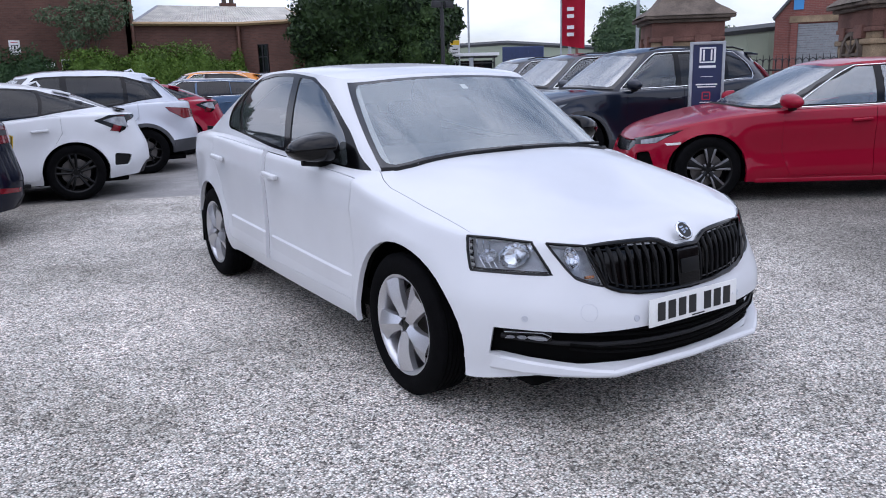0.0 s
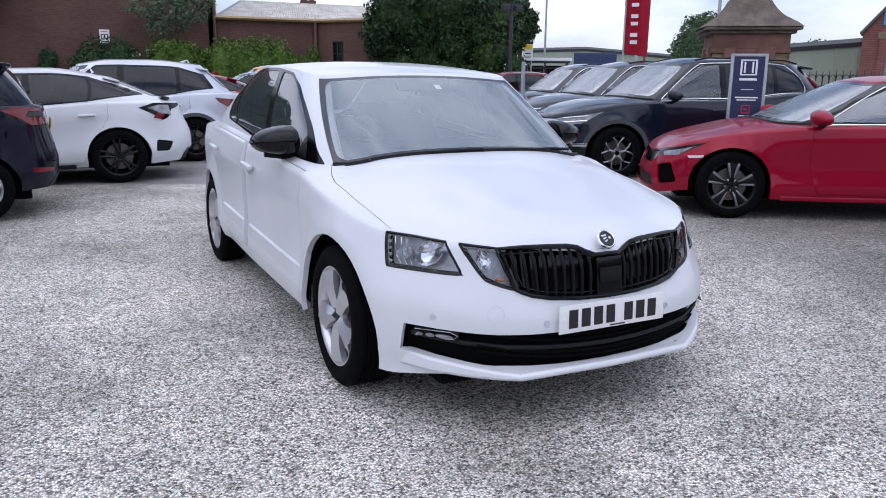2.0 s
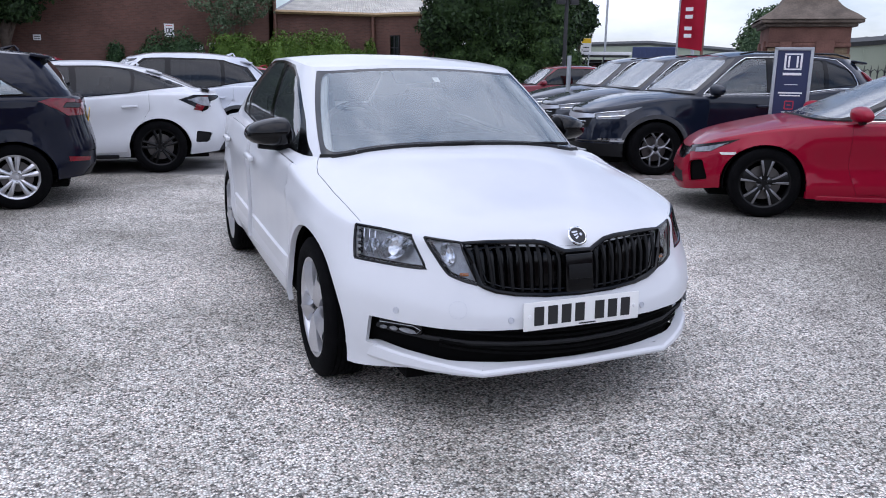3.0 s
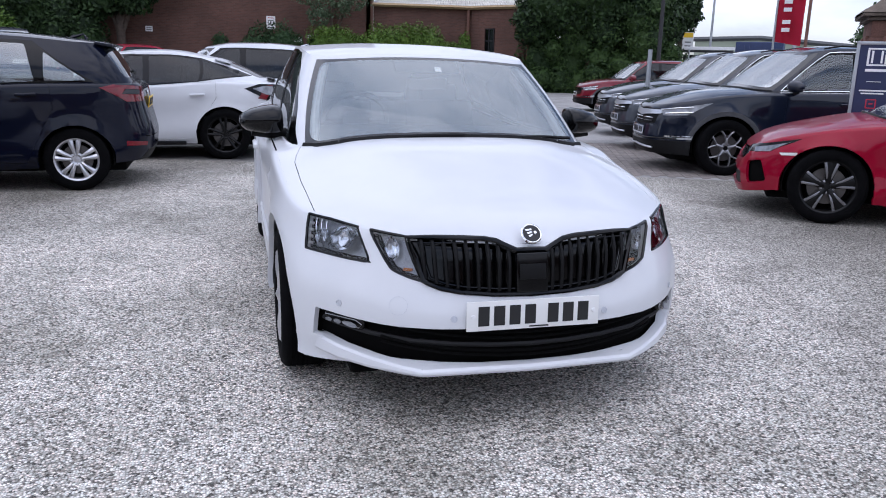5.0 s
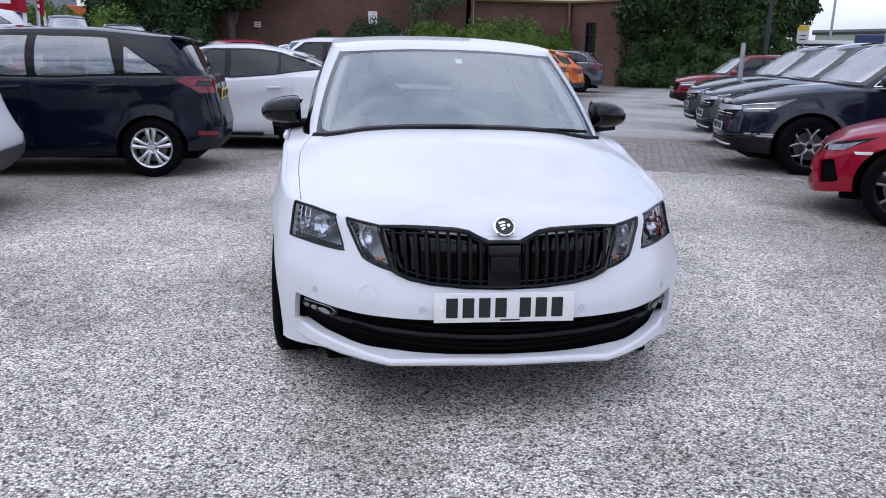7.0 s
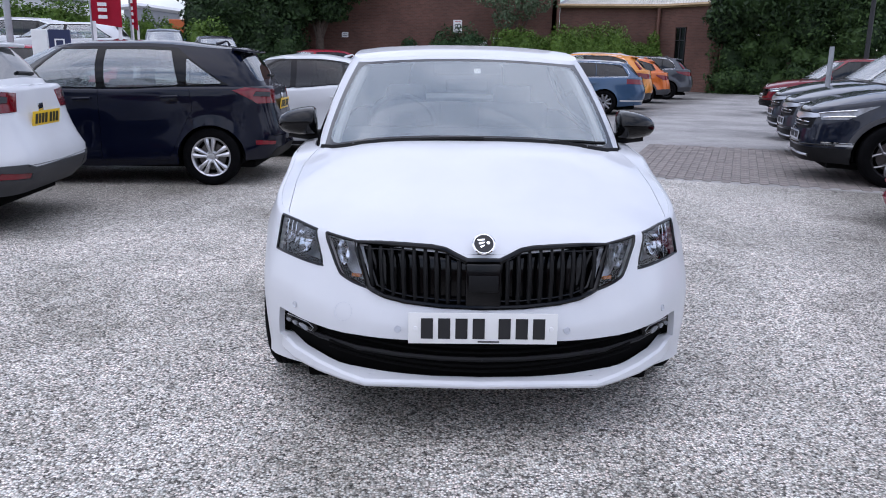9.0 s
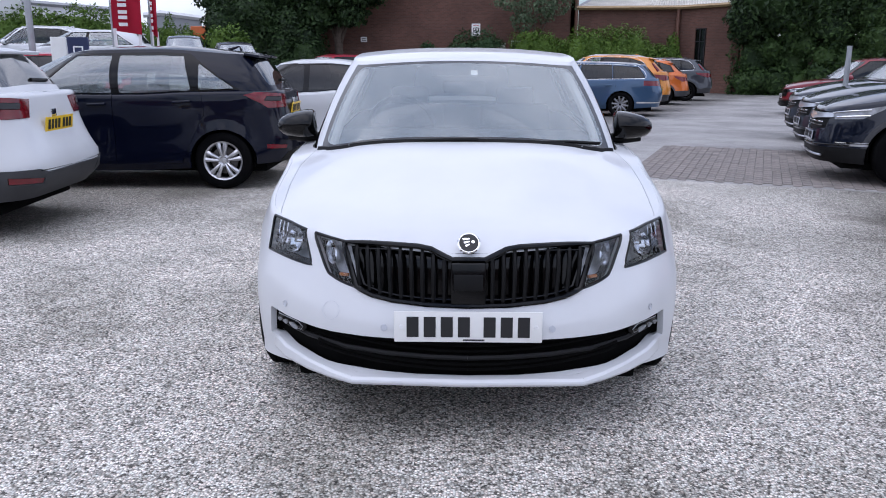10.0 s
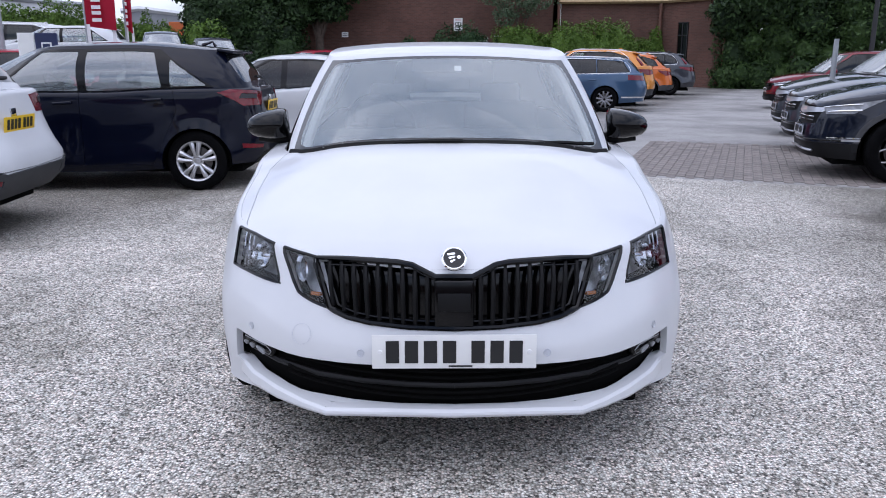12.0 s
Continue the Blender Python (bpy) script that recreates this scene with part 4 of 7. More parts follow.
    # lower intake fins and the mesh above
    for z, r in ((0.332, 0.010), (0.378, 0.006), (0.356, 0.005), (0.306, 0.006), (0.286, 0.005)):
        for sgn in (-1, 1):
            lim = 0.75 if r > 0.009 else 0.56
            pts = [F(x * lim, z + 0.055 * x * x, -0.018) for x in (0, 0.2, 0.4, 0.6, 0.8, 0.93, 1.0)]
            part("intake_fin", tube([(sgn * p.x, p.y, p.z) for p in pts], r, 6, flat=1.0), PLASTIC if r > 0.009 else LINER, ob)
    # the bumper's blade: straight across, then bent back to the corners
    lip = [(0.0, -2.116, 0.229), (0.415, -2.100, 0.231), (0.425, -2.094, 0.231), (0.50, -2.050, 0.233), (0.60, -1.978, 0.238), (0.70, -1.880, 0.244), (0.765, -1.775, 0.248), (0.788, -1.700, 0.236)]
    bm = bmesh.new()
    rings = []
    for k, (x, y, z) in [(-1, p) for p in lip[:0:-1]] + [(1, p) for p in lip]:
        nx, ny = (0.0, -1.0) if x < 0.42 else Vector((0.62 + 0.9 * (x - 0.42), -0.78 + 1.7 * (x - 0.42))).normalized()
        up = 0.026 + 0.11 * max(0.0, x - 0.45)
        rings.append([bm.verts.new((k * (x + nx * o), y + ny * o, z + h)) for o, h in ((-0.05, up + 0.002), (-0.012, up), (-0.002, up - 0.008), (0.0, 0.010), (-0.006, 0.0), (-0.06, -0.012))])
    for a, b in zip(rings, rings[1:]):
        for i in range(5):
            bm.faces.new((a[i], b[i], b[i + 1], a[i + 1]))
    bmesh.ops.recalc_face_normals(bm, faces=bm.faces)
    part("bumper_blade", bm, WHITE, ob, sharp=24)
    # black tray added to deepen the shade under the bumper
    part("shade_tray", box(0.96, 0.44, 0.03, (0, -1.74, 0.205), 0.01, 1), LINER, ob)
    # badge: a plain winged shape in black on a bright disc
    badge = part("badge", lathe([(0.041, 0.0), (0.041, -0.006), (0.037, -0.009), (0.034, -0.0085), (0.033, -0.006), (0.0, -0.005)], 40, None, pose(0, 0, 0, 0, 0, 90)), CHROME, ob, m=pose(0, -2.034, 0.737, -38))
    part("badge_field", lathe([(0.033, 0.0), (0.033, -0.0062), (0.0, -0.0068)], 32, None, pose(0, 0, 0, 0, 0, 90)), INK, badge)
    for i in range(3):
        part("badge_feather", plate(rounded([(-0.024 + 0.005 * i, 0.017 - 0.013 * i), (0.002, 0.020 - 0.011 * i), (0.004, 0.014 - 0.010 * i), (-0.019 + 0.005 * i, 0.010 - 0.013 * i)], 0.002, 2), 0.002), CHROME, badge, m=pose(0, -0.0078, 0))
    part("badge_head", lathe([(0.0065, 0.0), (0.006, -0.002), (0.0, -0.002)], 16, None, pose(0, 0, 0, 0, 0, 90)), CHROME, badge, m=pose(0.015, -0.0066, 0.004))
    p = bar_plate(ob, 0, F(0, 0.454).y - 0.008, 0.454, PLATEW, -2)
    part("bar", box(0.075, 0.002, 0.005, (0.02, -0.0042, -0.047)), INK, p)
    for x in (-0.235, 0.238):
        part("plate_screw", lathe([(0.008, 0.0), (0.007, -0.003), (0.0, -0.0035)], 14, None, pose(0, 0, 0, 0, 0, 90)), WHITEINK, p, m=pose(x, -0.003, 0.0))
    # pressed strip along the foot of each door
    for sgn in (-1, 1):
        for y0, y1 in ((-0.83, 0.255), (0.285, 0.97)):
            n = 16
            bm = bmesh.new()
            rings = []
            for i in range(n + 1):
                y = y0 + (y1 - y0) * i / n
                ring = []
                top = 0.486 + 0.036 * y
                for z, o in ((top - 0.125, -0.004), (top - 0.060, 0.004), (top - 0.010, 0.013), (top, -0.003)):
                    p = car.wall(car.at_y(y), z, -0.004 + (o + 0.004) * min(1.0, (y - y0) / 0.04, (y1 - y) / 0.04))
                    ring.append(bm.verts.new((sgn * p.x, p.y, p.z)))
                rings.append(ring)
            for a, b in zip(rings, rings[1:]):
                for k in range(3):
                    bm.faces.new((a[k], b[k], b[k + 1], a[k + 1]) if sgn > 0 else (a[k + 1], b[k + 1], b[k], a[k]))
            part("door_strip", bm, WHITE, ob, sharp=20)
    mirror_on(car, ob, -0.455, 1.030, GLOSS, (0.205, 0.150, 0.145), 0.825)
    # wipers on the black strip at the foot of the screen
    for x0, x1 in ((0.06, -0.24), (0.64, 0.36)):
        pts = []
        for i in range(8):
            x = x0 + (x1 - x0) * i / 7
            s, v = car.on_house(abs(x), 0.012 + (0.075 if x0 > 0.5 else 0.004) * (1 - i / 7), 0)
            p = car.house(s, v, 0.016)
            pts.append((math.copysign(p.x, x), p.y - 0.01, p.z + 0.008))
        part("wiper", tube(pts, 0.009, 6), PLASTIC, ob)
    # mud flaps, sticker, mirror inside
    for sgn in (-1, 1):
        part("mud_flap", box(0.16, 0.012, 0.24, (0, 0, 0), 0.005, 2), RUBBER, ob, m=pose(sgn * 0.785, 1.425 + 0.366, 0.31, 6))
    p = car.house(*car.on_house(0.10, 0.80, 0), -0.006)
    part("screen_sticker", box(0.035, 0.002, 0.045), PLATEW, ob, m=pose(p.x - 0.05, p.y, p.z, -60))
    p = car.house(*car.on_house(0.02, 0.80, 0), -0.07)
    part("rear_view_mirror", box(0.23, 0.035, 0.065, (0, 0, 0), 0.018, 3), PLASTIC, ob, m=pose(0, p.y + 0.02, p.z - 0.03))
    p = car.house(*car.on_house(0.02, 0.90, 0), -0.020)
    part("camera_shroud", box(0.36, 0.12, 0.012, (0, 0, 0), 0.004, 1), PLASTIC, ob, m=pose(0, p.y, p.z - 0.014, 33))
    for sgn in (-1, 1):                 # pale trim inside the screen pillars
        pts = [car.house(*car.on_house(0.69 - 0.115 * i / 8, 0.06 + 0.86 * i / 8, 0), -0.035) for i in range(9)]
        part("pillar_trim", tube([(sgn * p.x, p.y + 0.03, p.z - 0.01) for p in pts], 0.022, 8), PALETRIM, ob)
    interior(car, ob)
    add_wheels(car, ob, "saloon", ALLOY, ALLOY, 5, "fan", spin=0.2)
    return ob


saloon()

# ---- parked cars ----
def near_wheel(x, y, turn, car, rear):
    """The pose of a car whose wheel on its own left side stands with its outer face at x, y."""
    s = car.s
    a, b = s["track"] + s["tyre"] / 2, s["axles"][1 if rear else 0]
    r = Matrix.Rotation(radians(turn), 4, "Z")
    p = Vector((x, y, 0)) - r @ Vector((a, b, 0))
    return Matrix.Translation(p) @ r


def hatch(paint_m, label, x, y, turn, rear, wheels):
    """A low five-door hatchback with a sloping tail."""
    car = Car(
        front=-1.98, rear=2.10, width=0.842, nf=4.2, nr=4.6, paint=paint_m, handle=paint_m, glass=SKYSCREEN,
        edge=((-1.98, 0.64), (-1.75, 0.735), (-1.2, 0.85), (-0.6, 0.905), (0.3, 0.93), (1.3, 1.00), (2.1, 0.99)),
        spine=((-1.98, 0.64), (-1.86, 0.73), (-1.5, 0.84), (-0.95, 0.945), (0.3, 0.95), (1.6, 1.05), (2.1, 1.01)),
        out_front=((0, 0), (0.03, 0.03), (0.1, 0.07), (0.25, 0.12), (0.35, 0.13), (0.45, 0.10), (0.52, 0.04)),
        out_rear=((0, 0), (0.02, 0.02), (0.15, 0.06), (0.40, 0.16), (0.55, 0.17), (0.70, 0.08)),
        out_side=((0, 0), (0.006, 0.016), (0.03, 0.030), (0.08, 0.034), (0.16, 0.054), (0.175, 0.046), (0.42, 0.028), (0.60, 0.05), (0.70, 0.03), (0.76, -0.01)),
        axles=(-1.35, 1.35), radius=0.33, arch=0.365, track=0.765, tyre=0.225, rim_r=0.232, flare=0.03,
        base=(0.75, -0.98, 1.98, 5.2, 3.6), top=(0.57, -0.06, 1.30, 5.0, 3.0), waist=0.3,
        roof=((-0.15, 1.335), (0.2, 1.395), (0.6, 1.405), (1.3, 1.30)), roof_drop=0.04,
        windows=((((-0.52, 0.10), (0.33, 0.08), (0.33, 0.90), (0.16, 0.90), (-0.20, 0.55)), CLEAR if not rear else TINTED),
                 (((0.40, 0.08), (1.02, 0.08), (1.02, 0.86), (0.40, 0.90)), CLEAR if not rear else TINTED),
                 (((1.06, 0.09), (1.60, 0.28), (1.30, 0.62), (1.06, 0.84)), TINTED)),
        pillars=(((-0.50, 0.06), (1.08, 0.055), (1.70, 0.26), (1.36, 0.66), (1.06, 0.92), (0.18, 0.94), (0.10, 0.91), (-0.24, 0.56)), ((-0.75, 0.05), (-0.48, 0.06), (-0.30, 0.42))),
        rear_screen=((0.44, 0.16), (0.38, 0.90)), bright_line=None if rear else (-0.50, 1.55, 0.14, 1.10),
    )
    ob = root("hatchback_car", label, "car", group="cars parked in the yard")
    body_of(car, ob,
            doors=(((-0.55, 0.26), (0.27, 0.26), (0.27, 1.2), (-0.64, 1.2), (-0.64, 0.5)), ((0.27, 0.26), (0.95, 0.27), (1.13, 0.62), (1.25, 0.8), (1.25, 1.2), (0.27, 1.2))),
            handles=((0.12, 0.80), (1.02, 0.84)),
            hood=[(-0.02, -2.3), (0.62, -2.3), (0.74, -1.6), (0.76, -0.95), (0.6, -0.98), (-0.02, -1.05)],
            cut_side=(
                ("lamp_brow", [("f", 0.34, 0.632), ("f", 0.60, 0.672), ("s", -1.58, 0.735), ("s", -1.66, 0.690), ("f", 0.62, 0.60), ("f", 0.38, 0.565)], GLOSS, dict(both=True)),
                ("headlight", [("f", 0.50, 0.622), ("f", 0.62, 0.650), ("s", -1.66, 0.700), ("s", -1.72, 0.668), ("f", 0.64, 0.600), ("f", 0.52, 0.578)], CLEARLENS, dict(both=True, lift=0.004)),
                ("grille", [("f", 0, 0.60), ("f", 0.40, 0.62), ("f", 0.44, 0.56), ("f", 0.36, 0.50), ("f", 0, 0.48)], GLOSS, dict(out=-0.02)),
                ("bumper_vent", [("f", 0.48, 0.49), ("f", 0.60, 0.52), ("f", 0.64, 0.33), ("f", 0.52, 0.29)], LINER, dict(both=True, out=-0.035, round=0.03, rim=0.0)),
                ("lower_intake", [("f", 0, 0.40), ("f", 0.42, 0.38), ("f", 0.46, 0.26), ("f", 0, 0.24)], PLASTIC, dict(out=-0.03)),
                ("side_marker", [("s", -1.74, 0.60), ("s", -1.60, 0.615), ("s", -1.60, 0.585), ("s", -1.72, 0.575)], PLATEW, dict(both=True)),
                ("tail_lamp", [("r", 0.42, 0.975), ("r", 0.66, 0.985), ("s", 1.78, 0.985), ("s", 1.60, 0.925), ("s", 1.86, 0.79), ("r", 0.70, 0.765), ("r", 0.66, 0.80), ("r", 0.62, 0.90), ("r", 0.42, 0.95)], GLOSS, dict(both=True, lift=0.004)),
                ("lamp_edge", [("r", 0.64, 0.970), ("r", 0.70, 0.965), ("r", 0.74, 0.80), ("r", 0.70, 0.780)], REDLENS, dict(both=True, lift=0.010)),
                ("lamp_core", [("s", 1.95, 0.955), ("s", 1.84, 0.962), ("s", 1.70, 0.925), ("s", 1.86, 0.85), ("s", 1.96, 0.83)], CLEARLENS, dict(both=True, lift=0.008)),
                ("rear_vent", [("r", 0.64, 0.50), ("r", 0.73, 0.53), ("r", 0.74, 0.38), ("r", 0.67, 0.37)], PLASTIC, dict(both=True, out=-0.02, round=0.03)),
                ("rear_valance", [("r", 0, 0.42), ("r", 0.5, 0.40), ("r", 0.55, 0.24), ("r", 0, 0.24)], PLASTIC, dict()),
            ))
    mirror_on(car, ob, -0.58, 0.985, GLOSS if rear else paint_m, (0.23, 0.11, 0.14))
    part("tail_spoiler", box(0.98, 0.20, 0.025, (0, 0, 0), 0.011, 2), paint_m, ob, m=pose(0, 1.32, 1.268, -14))
    part("tail_blade", box(1.10, 0.10, 0.025, (0, 0, 0), 0.010, 2), GLOSS, ob, m=pose(0, 1.95, 1.045, -12))
    part("roof_aerial", tube([(0, 0.96, 1.365), (0, 1.08, 1.405), (0, 1.11, 1.345)], [0.022, 0.010, 0.020], 6), paint_m, ob)
    for sgn in (-1, 1):
        part("sill_skirt", box(0.05, 1.75, 0.05, (0, 0, 0), 0.015, 2), PLASTIC if rear else paint_m, ob, m=pose(sgn * 0.855, -0.02, 0.215))
    interior(car, ob)
    add_wheels(car, ob, wheels, *({"dark_twin": (BLACKALLOY, BLACKALLOY, 5, "twin"), "cut_twin": (BLACKALLOY, MACHINED, 5, "blade")}[wheels]))
    ob.matrix_basis = near_wheel(x, y, turn, car, rear)
    return ob


def compact(paint_m, label, x, y, turn, rough_road=False):
    """A tall small hatchback with an upright tail."""
    up = 0.02 if rough_road else 0.0
    tail = 0.13 if rough_road else 0.0        # longer bumper on the rough-road version
    car = Car(
        front=-1.90, rear=1.85 + tail, width=0.822, nf=4.0, nr=7.0 if rough_road else 5.2, paint=paint_m, handle=paint_m,
        edge=((-1.9, 0.80), (-1.5, 0.90), (-0.9, 1.0), (0.3, 1.00), (1.0, 1.03), (1.9, 1.04 + up * 2.5)),
        spine=((-1.9, 0.80), (-1.7, 0.90), (-1.2, 1.03), (0.3, 1.02), (1.0, 1.05), (1.9, 1.05 + up * 2.5)),
        out_front=((0, 0), (0.04, 0.04), (0.2, 0.09), (0.4, 0.11), (0.55, 0.09), (0.62, 0.03)),
        out_rear=((0, 0), (0.02, 0.02), (0.2, 0.05), (0.42, 0.10 + tail * 0.3), (0.50, 0.115 + tail * 0.6), (0.66, 0.10 + tail * 0.6), (0.76, 0.05)),
        out_side=((0, 0), (0.008, 0.014), (0.04, 0.026), (0.12, 0.03), (0.20, 0.040), (0.22, 0.032), (0.48, 0.024), (0.66, 0.040), (0.76, 0.03), (0.83, -0.01)),
        floor=((-2.0, 0.20 + up), (0, 0.20 + up), (1.9, 0.28 + up)),
        axles=(-1.265, 1.265), radius=0.305 + up / 2, arch=0.335 + up, track=0.735, tyre=0.185, rim_r=0.205, flare=0.025,
        base=(0.735, -1.42, 1.80 + tail, 3.4, 6.0), top=(0.575, -0.50, 1.52 + tail, 3.4, 5.0), waist=0.3, bulge=0.05,
        roof=((-0.55, 1.43), (-0.1, 1.50), (0.6, 1.515), (1.56, 1.44)), roof_drop=0.045,
        screen=((0.66, 0.05), (0.55, 0.95)),
        windows=((((-0.72, 0.06), (0.10, 0.05), (0.10, 0.88), (-0.30, 0.88)), CLEAR),
                 (((0.18, 0.05), (0.94, 0.06), (0.86, 0.86), (0.18, 0.88)), CLEAR),
                 (((1.02, 0.07), (1.40, 0.10), (1.02, 0.72)), CLEAR)),
        pillars=(((-0.76, 0.025), (1.00, 0.03), (1.46, 0.065), (1.00, 0.80), (0.93, 0.925), (-0.31, 0.93)),),
        rear_screen=((0.50, 0.14), (0.42, 0.86)), tint=REARPANE,
    )
    ob = root("compact_car", label, "car", group="cars parked in the yard")
    cut = [
        ("tail_lamp", [("r", 0.36, 1.00), ("r", 0.60, 1.02), ("s", 1.62, 1.03), ("s", 1.50, 1.00), ("s", 1.66, 0.91), ("r", 0.66, 0.86), ("r", 0.42, 0.86)], REDLENS, dict(both=True, lift=0.006)),
        ("lamp_core", [("r", 0.50, 0.975), ("r", 0.66, 0.985), ("r", 0.68, 0.94), ("r", 0.52, 0.93)], CLAD, dict(both=True, lift=0.010)),
        ("rear_reflector", [("r", 0.52, 0.46), ("r", 0.68, 0.48), ("r", 0.68, 0.43), ("r", 0.53, 0.42)], REDLENS, dict(both=True, lift=0.003)),
        ("headlight", [("f", 0.45, 0.80), ("f", 0.62, 0.83), ("s", -1.4, 0.90), ("s", -1.46, 0.82), ("f", 0.6, 0.72), ("f", 0.48, 0.70)], CLEARLENS, dict(both=True)),
        ("lower_intake", [("f", 0, 0.50), ("f", 0.5, 0.50), ("f", 0.5, 0.28), ("f", 0, 0.26)], PLASTIC, dict(out=-0.02)),
        ("tailgate_seam", [("r", 0.0, 0.508), ("r", 0.55, 0.52), ("r", 0.55, 0.514), ("r", 0.0, 0.502)], LINER, dict(out=-0.012)),
    ]
    if rough_road:
        cut = [(n, [(k, a, z + 0.045) for k, a, z in q], m, o) if n in ("tail_lamp", "lamp_core") else (n, q, m, o) for n, q, m, o in cut]
    if rough_road:
        cut.append(("rear_bumper_cladding", [("r", 0.0, 0.50), ("r", 0.48, 0.50), ("r", 0.55, 0.53), ("s", 1.55, 0.53), ("s", 1.55, 0.2), ("r", 0, 0.2)], CLAD, dict(lift=0.012, rim=0.02)))
    else:
        cut.append(("rear_valance", [("r", 0.0, 0.40), ("r", 0.5, 0.38), ("r", 0.6, 0.25), ("r", 0, 0.25)], PLASTIC, dict(lift=0.003)))
    cut.sort(key=lambda c: c[0] != "rear_bumper_cladding")
    body_of(car, ob,
            doors=(((-0.62, 0.27), (0.14, 0.27), (0.14, 1.2), (-0.68, 1.2), (-0.68, 0.5)), ((0.14, 0.27), (0.84, 0.28), (1.0, 0.62), (1.10, 0.8), (1.06, 1.2), (0.14, 1.2))),
            handles=((-0.02, 0.90), (0.88, 0.93)),
            hood=[(-0.02, -2.1), (0.62, -2.1), (0.70, -1.5), (0.70, -1.2), (-0.02, -1.38)],
            cut_side=cut, cladding=(0.055, 0.34) if rough_road else None)
    mirror_on(car, ob, -0.72, 1.06, paint_m, (0.19, 0.09, 0.13))
    sp = part("tail_spoiler", box(0.96, 0.17, 0.03, (0, 0, 0), 0.012, 2), paint_m, ob, m=pose(0, 1.545 + tail, 1.412, -8))
    part("roof_aerial", tube([(0, 1.18, 1.475), (0, 1.30, 1.515), (0, 1.33, 1.465)], [0.022, 0.010, 0.020], 6), paint_m, ob)
    if rough_road:
        for sgn in (-1, 1):
            part("roof_rail", tube([(sgn * 0.53, -0.25, 1.475), (sgn * 0.545, -0.1, 1.50), (sgn * 0.545, 1.15, 1.49), (sgn * 0.53, 1.32, 1.455)], 0.014, 8), ALLOY, ob)
    py = car.wall(car.at_rear(0.0), 0.80).y
    bar_plate(ob, 0, py + 0.012, 0.84, PLATEY, 8, 180, 0.52, 0.118)
    wy = car.house(*car.on_back(0.2, 0.2), 0.03)
    part("rear_wiper", tube([(0.02, wy.y, wy.z), (-0.28, wy.y - 0.005, wy.z - 0.01)], 0.014, 6), PLASTIC, ob)
    part("badge", box(0.09, 0.012, 0.07, (0, 0, 0), 0.005, 2), CHROME, ob, m=pose(0, car.wall(car.at_rear(0.0), 0.92).y + 0.006, 0.92))
    interior(car, ob)
    add_wheels(car, ob, "compact_rough" if rough_road else "compact", ALLOY, ALLOY, 5, "pair", dark=ALLOY)
    ob.matrix_basis = near_wheel(x, y, turn, car, True)
    return ob


